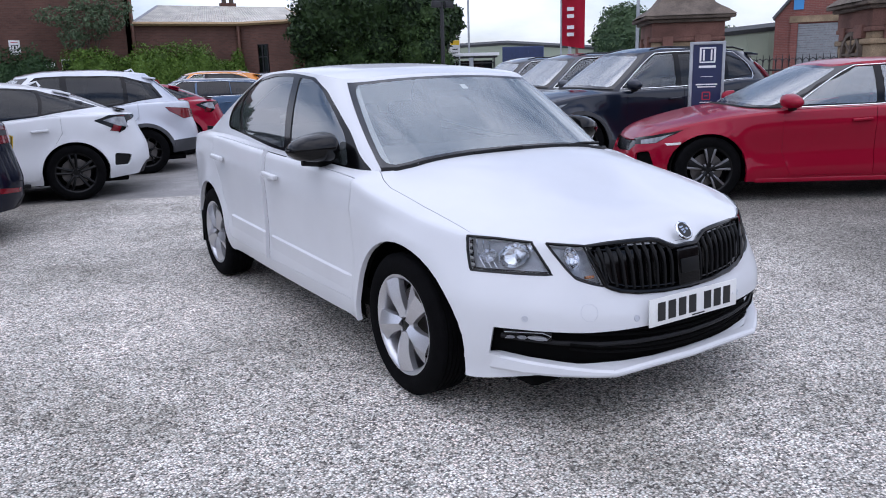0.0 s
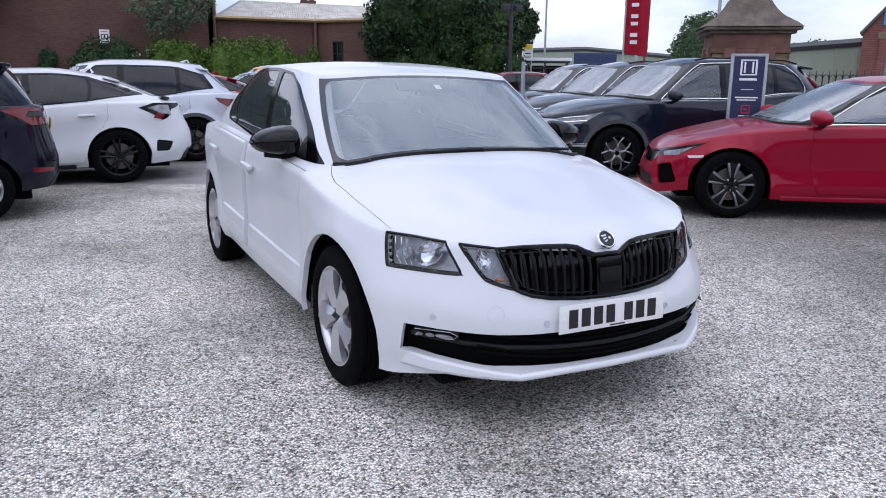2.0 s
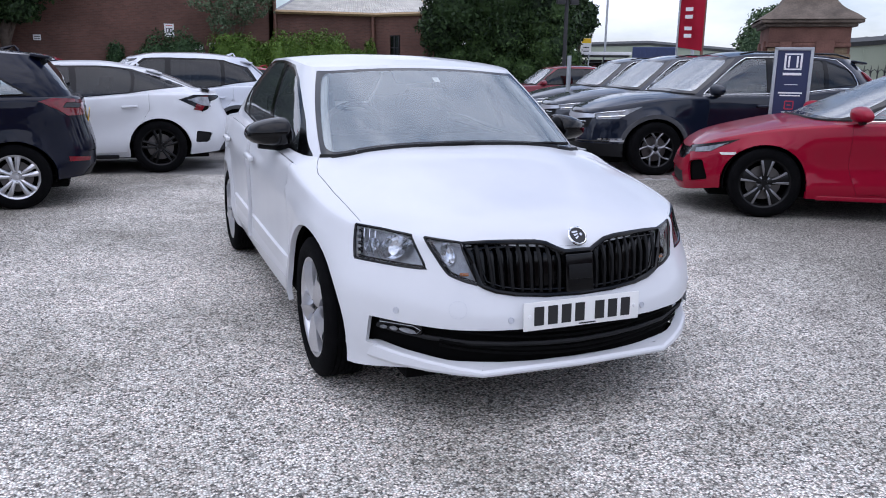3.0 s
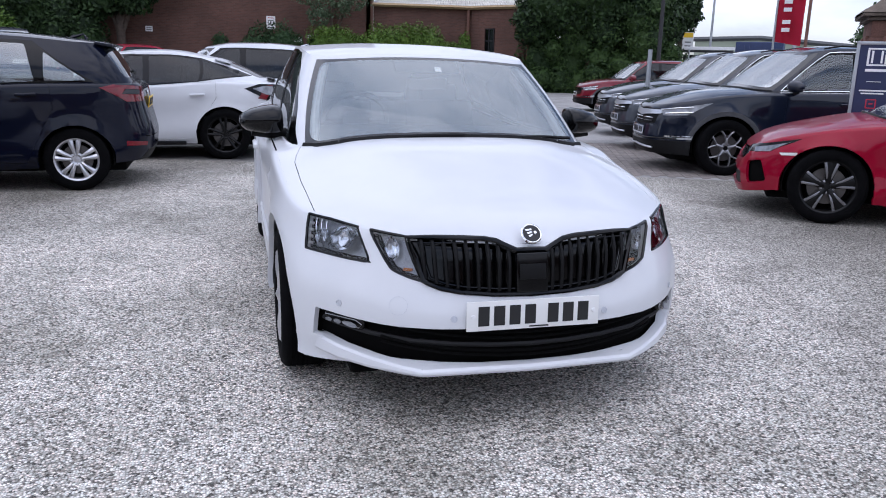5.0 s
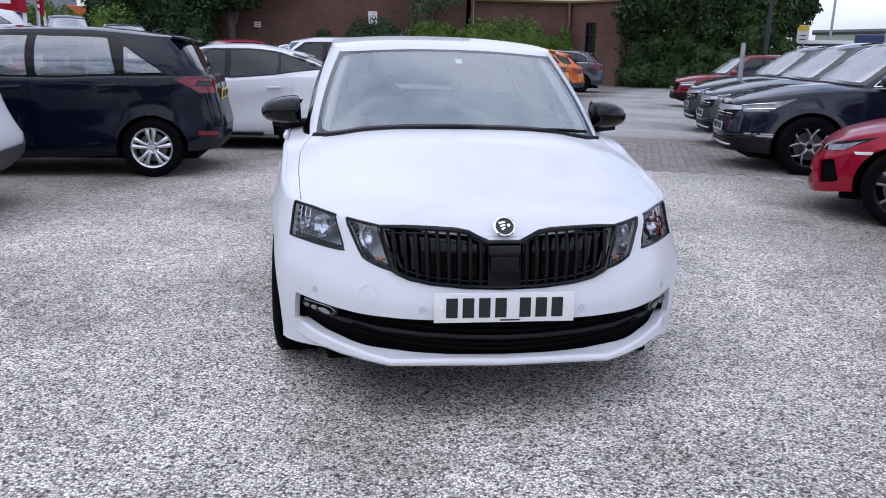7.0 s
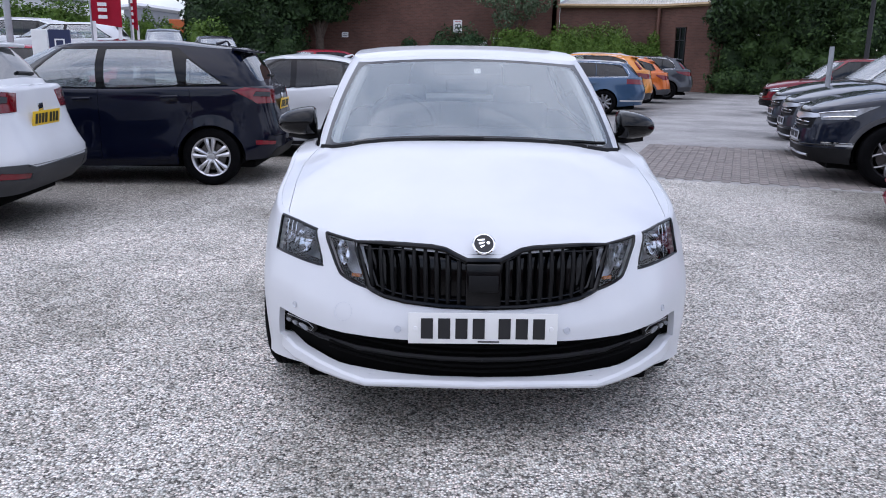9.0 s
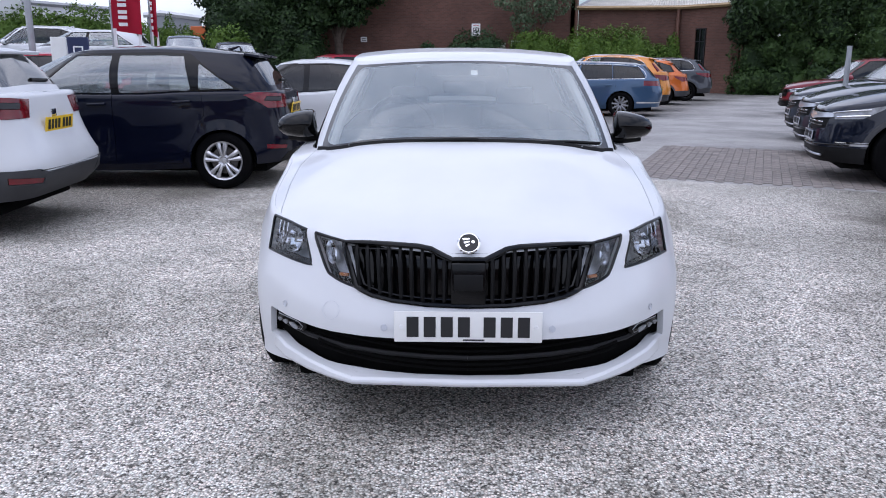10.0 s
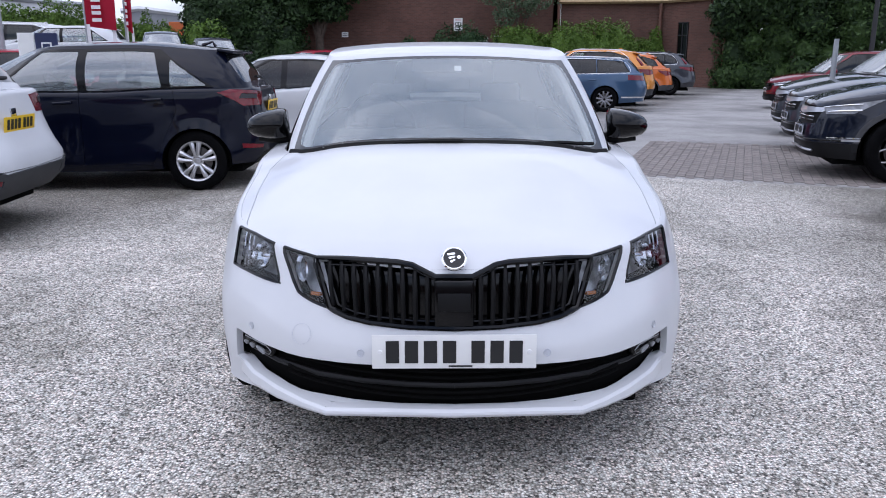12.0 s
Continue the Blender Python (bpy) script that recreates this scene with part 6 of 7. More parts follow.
PIPE = material("brown_pipe", (0.14, 0.065, 0.045), rough=0.5, vary=0.15)
SHUTTER = material("grey_roller_shutter", (0.24, 0.25, 0.26), rough=0.5, metal=0.3, vary=0.12)
CLADGREEN = material("pale_green_cladding", (0.30, 0.34, 0.26), rough=0.6, vary=0.1, scale=0.3)
DARKROOF = material("dark_roof_edge", (0.07, 0.075, 0.08), rough=0.6, vary=0.15)
POLE = material("galvanised_pole", (0.36, 0.38, 0.40), rough=0.5, metal=0.5, vary=0.12)
BLACKPOLE = material("black_painted_steel", (0.016, 0.016, 0.018), rough=0.5, vary=0.1)
FLAGRED = material("red_flag_cloth", (0.46, 0.012, 0.045), rough=0.8, vary=0.1, scale=2)
FLAGWHITE = material("white_flag_cloth", (0.72, 0.70, 0.72), rough=0.8, vary=0.08, scale=2)
NAVYSIGN = material("navy_sign_face", (0.014, 0.022, 0.075), rough=0.35, vary=0.05)
SIGNRED = material("red_print", (0.45, 0.02, 0.05), rough=0.5, vary=0.0)
SIGNBLUE = material("blue_print", (0.05, 0.25, 0.55), rough=0.5, vary=0.0)
CONTAINER = material("blue_container_steel", (0.02, 0.035, 0.10), rough=0.5, vary=0.15)
ORANGEWALL = material("orange_steel", (0.50, 0.12, 0.03), rough=0.55, vary=0.12)
PALEWALL = material("pale_render", (0.62, 0.63, 0.64), rough=0.8, vary=0.08, scale=0.5)
GREYWALL = material("grey_cladding", (0.30, 0.31, 0.33), rough=0.7, vary=0.08, scale=0.5)


def wall_between(name, a, b, h, mat, parent, thick=0.3, z0=0.0, holes=()):
    """An upright wall from a to b with openings (along, width, foot, head)."""
    a, b = Vector(a), Vector(b)
    L = (b - a).length
    bm = bmesh.new()
    cuts = sorted(holes)
    x = 0.0
    for s, w, lo, hi in cuts:
        box(s - x, thick, h - z0, ((x + s) / 2, thick / 2, (h + z0) / 2), bm=bm)
        if lo > z0:
            box(w, thick, lo - z0, (s + w / 2, thick / 2, (lo + z0) / 2), bm=bm)
        if hi < h:
            box(w, thick, h - hi, (s + w / 2, thick / 2, (h + hi) / 2), bm=bm)
        x = s + w
    box(L - x, thick, h - z0, ((x + L) / 2, thick / 2, (h + z0) / 2), bm=bm)
    bmesh.ops.remove_doubles(bm, verts=bm.verts, dist=0.0005)
    d = (b - a).normalized()
    m = Matrix((Vector((d.x, d.y, 0)), Vector((-d.y, d.x, 0)), Vector((0, 0, 1)))).transposed().to_4x4()
    m.translation = (a.x, a.y, 0)
    return part(name, bm, mat, parent, m=m)


def workshop():
    """The brown brick building behind the yard: a tall wall, and a lower range with a sheet roof."""
    ob = root("brick_workshop", "brown brick workshop with a lower range under a ribbed sheet roof", "building", kind="structure")
    wall_between("wall", (-8.6, 37.9), (6.45, 37.9), 9.5, BRICK, ob, 0.4, holes=((11.55, 0.75, 1.55, 2.62),))
    wall_between("end_wall", (6.45, 37.9), (6.45, 46.0), 9.5, BRICK, ob, 0.4)
    wall_between("wall", (6.45, 37.75), (11.55, 37.15), 4.25, BRICK, ob, 0.35)
    wall_between("wall", (11.55, 37.15), (13.75, 34.3), 4.25, BRICK, ob, 0.35, holes=((1.05, 0.66, 1.2, 3.2),))
    wall_between("wall", (13.75, 34.3), (17.0, 42.0), 4.25, BRICK, ob, 0.35)
    # ribbed roof from the eaves up to the ridge
    bm = bmesh.new()
    eave = [Vector((6.3, 37.55, 4.28)), Vector((11.5, 36.9, 4.28)), Vector((13.95, 33.95, 4.28))]
    ridge = [Vector((8.9, 43.0, 5.60)), Vector((13.0, 43.0, 5.65)), Vector((16.6, 43.0, 5.65))]
    prev = None
    steps = 64
    for i in range(steps * 3 + 1):
        t = i / (steps * 3)
        k = 0 if t < 0.62 else 1
        f = t / 0.62 if k == 0 else (t - 0.62) / 0.38
        lift = 0.045 if i % 3 == 1 else 0.0
        a, b = eave[k].lerp(eave[k + 1], f), ridge[k].lerp(ridge[k + 1], f)
        cur = (bm.verts.new((a.x, a.y, a.z + lift)), bm.verts.new((b.x, b.y, b.z + lift)))
        if prev:
            bm.faces.new((prev[0], cur[0], cur[1], prev[1]))
        prev = cur
    part("sheet_roof", bm, SHEETING, ob, sharp=20)
    fascia = tube([(p.x, p.y - 0.05, p.z - 0.02) for p in eave], 0.10, 4)
    part("fascia", fascia, OCHRE, ob)
    part("verge_board", tube([eave[2], ridge[2]], 0.09, 4), OCHRE, ob)
    part("ridge_cap", tube([ridge[0], ridge[2]], 0.07, 6), SHEETING, ob)
    part("verge_flashing", tube([eave[0], ridge[0]], 0.08, 4), GREYWALL, ob)
    for x, y, h in ((6.30, 37.55, 9.4), (11.45, 36.95, 4.25), (13.85, 34.1, 4.25)):
        part("downpipe", tube([(x, y, 0), (x, y, h)], 0.09, 10), PIPE, ob)
    w = part("window", box(0.60, 0.06, 1.94, (0, 0, 0), 0.01, 1), TINTED, ob, m=pose(12.42, 36.17, 2.2, 0, 0, -52.4))
    for dx in (-0.3, 0.0, 0.3):
        part("window_bar", box(0.05, 0.10, 1.98, (dx, 0, 0)), BLACKPOLE, w)
    for dz in (-0.97, 0.35, 0.97):
        part("window_rail", box(0.64, 0.10, 0.05, (0, -0.003, dz)), BLACKPOLE, w)
    o = part("window", box(0.72, 0.05, 1.02, (0, 0, 0)), TINTED, ob, m=pose(3.30, 38.05, 2.08))
    for dx in (-0.35, 0.35):
        part("window_frame", box(0.07, 0.12, 1.1, (dx, -0.05, 0)), WHITEINK, o)
    for dz in (-0.5, 0.5):
        part("window_frame", box(0.76, 0.12, 0.07, (0, -0.052, dz)), WHITEINK, o)
    for x, y in ((12.9, 43.4), (13.35, 43.4)):
        part("chimney_pot", lathe([(0.16, 0), (0.13, 0.5), (0.16, 0.52), (0.16, 0.62)], 12, None, pose(0, 0, 0, 0, -90)), STONEDARK, ob, m=pose(x, y, 5.6))
    part("chimney_base", box(0.9, 0.4, 0.3, (13.12, 43.4, 5.75)), BRICK, ob)
    return ob


workshop()


def flat_sign(name, label, at, turn, w, h, face, marks, foot=0.0, frame=None, category="sign"):
    """A sign board. marks: (x, z, width, height, material) bars on its face."""
    ob = root(name, label, category, pose(*at, 0, 0, turn))
    part("board", box(w, 0.035, h, (0, 0, 0), 0.006, 1), face, ob)
    if frame:
        for sgn in (-1, 1):
            part("frame_bar", box(0.035, 0.06, h + 0.04, (sgn * (w / 2 + 0.012), 0, 0), 0.008, 2), frame, ob)
            part("frame_bar", box(w + 0.06, 0.06, 0.035, (0, 0, sgn * (h / 2 + 0.004)), 0.008, 2), frame, ob)
    for x, z, a, b, mt in marks:
        part("mark", box(a, 0.004, b, (x, -0.0205, z), 0.0008, 1), mt, ob)
    if foot:
        part("foot", box(w * 1.05, 0.42, 0.05, (0, 0, -h / 2 - foot + 0.025), 0.012, 2), POLE, ob)
        if foot > 0.1:
            part("post", box(0.06, 0.06, foot, (0, 0.045, -h / 2 - foot / 2)), POLE, ob)
    return ob


flat_sign("parking_sign", "white wall sign with a dark round symbol", (1.06, 37.86, 3.15), 0, 0.46, 0.66, PLATEW,
          [(0, 0.10, 0.30, 0.03, INK), (0, -0.10, 0.30, 0.03, INK), (-0.13, 0, 0.03, 0.22, INK), (0.13, 0, 0.03, 0.22, INK), (0, 0, 0.06, 0.14, INK), (0, -0.24, 0.34, 0.05, INK), (0, 0.24, 0.3, 0.03, SIGNRED)])
flat_sign("wall_plate", "small white notice on the brick wall", (2.45, 37.86, 2.35), 0, 0.40, 0.25, PLATEW, [(0, 0.05, 0.3, 0.03, INK), (0, -0.05, 0.3, 0.03, INK)])
flat_sign("wall_plate", "small white notice near the trees", (-4.9, 37.86, 2.65), 0, 0.34, 0.26, PLATEW, [(0, 0.04, 0.24, 0.03, INK), (0, -0.05, 0.24, 0.03, INK)])


# ---- plants ----
def leaf_material(name, a, b):
    m = bpy.data.materials.new(name)
    m.use_nodes = True
    n, l = m.node_tree.nodes, m.node_tree.links
    p = n["Principled BSDF"]
    p.inputs["Roughness"].default_value, p.inputs["Specular IOR Level"].default_value = 0.6, 0.25
    g, x = n.new("ShaderNodeNewGeometry"), n.new("ShaderNodeMix")
    x.data_type = "RGBA"
    x.inputs["A"].default_value, x.inputs["B"].default_value = (*a, 1), (*b, 1)
    l.new(g.outputs["Random Per Island"], x.inputs["Factor"])
    l.new(x.outputs["Result"], p.inputs["Base Color"])
    return m


DARKLEAF = leaf_material("dark_leaves", (0.009, 0.021, 0.008), (0.034, 0.066, 0.018))
HEDGELEAF = leaf_material("hedge_leaves", (0.045, 0.095, 0.012), (0.12, 0.20, 0.030))
IVYLEAF = leaf_material("ivy_leaves", (0.013, 0.030, 0.010), (0.052, 0.095, 0.024))
GREYLEAF = leaf_material("grey_green_leaves", (0.050, 0.085, 0.045), (0.13, 0.18, 0.10))
BUSHLEAF = leaf_material("bush_leaves", (0.016, 0.040, 0.016), (0.05, 0.10, 0.035))
FARLEAF = leaf_material("far_leaves", (0.03, 0.06, 0.028), (0.075, 0.12, 0.05))
BARK = material("bark", (0.07, 0.052, 0.04), rough=0.95, vary=0.3, scale=6, bump=0.6, bump_scale=20)


def foliage(blobs, count, leaf, mat, seed, core=0.86, name="crown", ground=None):
    """Leaves over a group of uneven ellipsoids, with a ragged dark mass inside each."""
    rng = np.random.default_rng(seed)
    b = np.array(blobs, float)
    area = (b[:, 3] * b[:, 4] + b[:, 4] * b[:, 5] + b[:, 3] * b[:, 5])
    which = rng.choice(len(b), count, p=area / area.sum())
    d = rng.normal(size=(count, 3))
    d /= np.linalg.norm(d, axis=1)[:, None]
    ph = rng.uniform(0, 6.28, (len(b), 3))[which]
    lump = 1 + 0.13 * np.sin(5 * d[:, 0] + ph[:, 0]) * np.sin(5 * d[:, 1] + ph[:, 1]) + 0.10 * np.sin(9 * d[:, 2] + ph[:, 2])
    r = lump * (1.0 - 0.22 * rng.random(count) ** 2 + 0.05 * rng.normal(size=count))
    c = b[which, :3] + d * r[:, None] * b[which, 3:6]
    if ground is not None:
        c[:, 2] = np.maximum(c[:, 2], ground + leaf * 0.3 * rng.random(count))
    nrm = d + 0.75 * rng.normal(size=(count, 3)) + (0, 0, 0.35)
    nrm /= np.linalg.norm(nrm, axis=1)[:, None]
    u = np.cross(nrm, rng.normal(size=(count, 3)))
    u /= np.linalg.norm(u, axis=1)[:, None]
    w = np.cross(nrm, u)
    s = (leaf * rng.uniform(0.6, 1.35, count))[:, None]
    quad = np.stack([c - u * s, c + w * s * 0.5 + nrm * s * 0.12, c + u * s, c - w * s * 0.5 + nrm * s * 0.12], 1).reshape(-1, 3)
    faces = np.arange(count * 4).reshape(-1, 4)
    vs, fs = quad.tolist(), faces.tolist()
    if core:
        for i, (x, y, z, rx, ry, rz) in enumerate(blobs):
            t = bmesh.new()
            bmesh.ops.create_icosphere(t, subdivisions=3, radius=core)
            base = len(vs)
            for v in t.verts:
                k = 1 + 0.16 * noise.noise(v.co * 3.1 + Vector((i, seed, 0)))
                zz = z + v.co.z * rz * k
                vs.append((x + v.co.x * rx * k, y + v.co.y * ry * k, zz if ground is None else max(zz, ground)))
            fs += [[base + v.index for v in f.verts] for f in t.faces]
            t.free()
    me = bpy.data.meshes.new(name)
    me.from_pydata(vs, [], fs)
    me.materials.append(mat)
    return me


def tree(name, label, at, trunk_h, blobs, count, leaf, mat, seed, girth=0.22, core=0.8):
    x, y, z = at
    ob = root(name, label, "tree", pose(x, y, z))
    part("trunk", tube([(0, 0, -0.1), (0.05, 0.02, trunk_h * 0.5), (0.0, 0.05, trunk_h), (0.1, 0, trunk_h * 1.35)], [girth * 1.25, girth, girth * 0.8, girth * 0.35], 10), BARK, ob)
    rng = random.Random(seed)
    for bx, by, bz, rx, ry, rz in blobs[:7]:
        part("limb", tube([(0, 0.03, trunk_h * rng.uniform(0.6, 1.0)), (bx * 0.45, by * 0.45, trunk_h + (bz - trunk_h) * 0.5), (bx * 0.9, by * 0.9, bz)], [girth * 0.45, girth * 0.3, girth * 0.1], 7), BARK, ob)
    part("crown", foliage(blobs, count, leaf, mat, seed, core), mat, ob)
    return ob


def hedge(name, label, blobs, count, leaf, mat, seed):
    ob = root(name, label, "hedge", pose(0, 0, 0))
    blobs = sorted(blobs)
    n = max(1, min(6, len(blobs) // 2))
    for i in range(n):
        some = blobs[len(blobs) * i // n:len(blobs) * (i + 1) // n]
        part("shrub", foliage(some, count // n, leaf, mat, seed + 100 * i, 0.72, "shrub", ground=0.0), mat, ob)
    return ob


def lumpy(x0, y0, x1, y1, h, n, seed, r=(0.45, 1.05), depth=1.2):
    """Uneven clumps heaped along a line up to about h high."""
    rng = random.Random(seed)
    res = []
    for i in range(n):
        t = (i + rng.random()) / n
        s = rng.uniform(*r)
        z = rng.uniform(0.1, 1.0) ** 0.8 * h
        res.append((x0 + (x1 - x0) * t + rng.uniform(-0.3, 0.3), y0 + (y1 - y0) * t - rng.uniform(0, depth) * (1.1 - z / h), z, s * rng.uniform(0.8, 1.2), s * rng.uniform(0.8, 1.1), s * rng.uniform(0.75, 1.3)))
    return res


# hedges against the brick wall
hedge("hedge", "clipped bright green hedge along the brick wall", [(6.2 + 0.72 * i, 35.9, 1.55, 0.85, 0.9, 1.62 + 0.08 * math.sin(i * 2.1)) for i in range(5)] + [(9.6, 36.0, 1.3, 0.9, 0.8, 1.3), (10.5, 36.1, 1.15, 0.8, 0.7, 1.1), (11.1, 36.3, 1.6, 0.4, 0.4, 1.25)], 26000, 0.065, HEDGELEAF, 11)
hedge("hedge", "lower bright green hedge beside a window", [(3.5, 36.1, 1.5, 0.9, 0.8, 1.5), (4.3, 36.0, 1.6, 0.9, 0.8, 1.48), (5.1, 36.1, 1.35, 0.8, 0.7, 1.3), (5.6, 36.2, 1.1, 0.5, 0.6, 1.1)], 14000, 0.065, HEDGELEAF, 12)
hedge("bush", "dark green rounded bush under the wall sign", [(0.4, 36.3, 1.4, 1.0, 0.9, 1.45), (1.5, 36.4, 1.6, 1.0, 0.8, 1.5), (2.1, 36.3, 1.2, 0.8, 0.7, 1.15)], 10000, 0.07, BUSHLEAF, 13)
tree("small_tree", "thin grey-leaved small tree before the brick wall", (4.0, 36.6, 0), 2.6,
     [(0, 0, 4.2, 1.2, 0.8, 0.8), (-1.2, 0, 4.5, 0.9, 0.6, 0.45), (1.0, 0, 4.4, 1.0, 0.7, 0.6), (0.3, 0, 5.3, 0.9, 0.7, 0.6), (-0.6, 0, 3.5, 0.6, 0.5, 0.5), (1.6, 0, 4.9, 0.6, 0.5, 0.35)], 3600, 0.075, GREYLEAF, 14, 0.08, core=0.0)
# the dark ivy-clad mass at the end of the wall
hedge("overgrown_hedge", "tall dark overgrown hedge of ivy and shrubs", [(14.6 + 1.5 * i, 33.9 - 0.72 * i, 1.8, 1.2, 0.9, 2.3) for i in range(4)] + [(14.3 + 1.1 * i, 33.7 - 0.55 * i, 0.55, 1.2, 0.9, 0.95) for i in range(6)] + lumpy(14.0, 33.6, 20.0, 30.6, 4.4, 34, 21), 32000, 0.095, IVYLEAF, 21)
tree("broad_tree", "broad dark green tree rising over the hedge", (16.6, 32.5, 0), 2.4,
     [(0, 0, 5.2, 2.6, 2.0, 2.2), (-1.9, 0.3, 4.6, 1.7, 1.5, 1.7), (2.2, -0.8, 4.9, 1.7, 1.6, 1.7), (0.5, 0, 7.0, 2.0, 1.8, 1.5), (-1.2, 0, 6.2, 1.6, 1.4, 1.3), (1.8, -0.5, 6.4, 1.4, 1.4, 1.2), (-2.9, 0.8, 3.6, 1.0, 1.0, 1.2), (3.0, -1.2, 3.6, 1.2, 1.2, 1.3)], 26000, 0.12, DARKLEAF, 22, 0.3)
tree("tree", "dark upright tree by the road", (23.5, 35.4, 0), 2.6, [(0.1, 0, 4.4, 0.95, 0.9, 1.0), (-0.4, 0, 5.2, 0.8, 0.8, 0.8), (-0.6, 0, 3.6, 0.7, 0.7, 0.8)], 4000, 0.13, DARKLEAF, 23, 0.15)
# the dark trees left of the wall
hedge("tree_belt", "dark belt of tall trees and shrubs beside the wall", [(-11.6 + 1.3 * i, 35.4 + 0.3 * i, 1.8, 1.2, 1.0, 2.3) for i in range(4)] + lumpy(-11.6, 35.0, -7.6, 36.0, 4.0, 24, 31), 26000, 0.10, DARKLEAF, 31)
for k, (x, y, h) in enumerate(((-10.6, 36.9, 5.4), (-8.4, 37.0, 5.8), (-13.5, 58.0, 6.6), (-16.5, 62.0, 7.2), (-9.5, 52.0, 6.0))):
    tree("tree", "tall dark leafy tree behind the parked cars", (x, y, 0), 3.4,
         [(0, 0, h, 2.0, 1.8, 1.9), (-1.4, 0, h - 0.8, 1.3, 1.2, 1.1), (1.5, 0, h - 0.5, 1.4, 1.2, 1.2), (0.2, 0, h + 1.7, 1.6, 1.5, 1.3), (1.2, 0.3, h + 1.0, 1.3, 1.2, 1.0)], 11000, 0.12, DARKLEAF, 32 + k, 0.25)
tree("tree", "dark leafy tree whose crown hangs over the brick wall", (-6.1, 36.6, 0), 3.2,
     [(0, -0.4, 5.4, 1.9, 1.4, 1.6), (1.5, -0.6, 5.2, 1.4, 1.0, 1.1), (2.5, -0.6, 5.6, 1.1, 0.9, 1.0), (-0.9, -0.3, 3.9, 1.0, 0.9, 1.0), (0.7, -0.4, 3.9, 0.9, 0.8, 0.7), (0.9, -0.4, 7.0, 1.9, 1.4, 1.4), (2.6, -0.5, 7.0, 1.2, 1.0, 1.0)], 13000, 0.12, DARKLEAF, 44, 0.22)
hedge("wall_climber", "small dark climber on the brick wall", [(-1.6, 37.55, 1.1, 0.45, 0.25, 1.1), (-1.5, 37.6, 2.0, 0.4, 0.2, 0.6), (-0.9, 37.6, 0.7, 0.4, 0.25, 0.7)], 2200, 0.06, BUSHLEAF, 45)
hedge("hedge", "light green hedge with yellowish patches behind parked cars", [(-19.6 + 0.62 * i, 30.3 + 0.29 * i, 2.15 + 0.12 * math.sin(i * 1.9) - (0.45 if i > 6 else 0.0), 0.95, 0.9, 1.5) for i in range(10)], 22000, 0.08, HEDGELEAF, 36)
hedge("hedge", "rounded light green shrubs near the tree belt", [(-13.5, 32.9, 2.0, 0.55, 0.6, 1.35), (-12.8, 33.2, 1.7, 0.75, 0.7, 1.4), (-10.9, 31.8, 1.7, 0.55, 0.6, 1.4), (-10.2, 32.1, 1.5, 0.8, 0.8, 1.45)], 8000, 0.075, HEDGELEAF, 37)
tree("tree", "far rounded green tree beyond the flags", (40.5, 37.8, 0), 3.0, [(0, 0, 3.9, 2.2, 2.0, 2.0), (-1.0, 0, 3.2, 1.8, 1.6, 1.6), (1.1, 0, 3.4, 1.8, 1.6, 1.7), (0.2, 0, 5.0, 1.4, 1.3, 1.1)], 6000, 0.14, FARLEAF, 38)
tree("tree", "far green tree beside the gate pier", (61.4, 44.7, 0), 2.2, [(0, 0, 3.3, 1.8, 1.8, 1.6), (1.4, -1.2, 3.0, 1.5, 1.5, 1.4)], 3500, 0.16, FARLEAF, 39, 0.15)


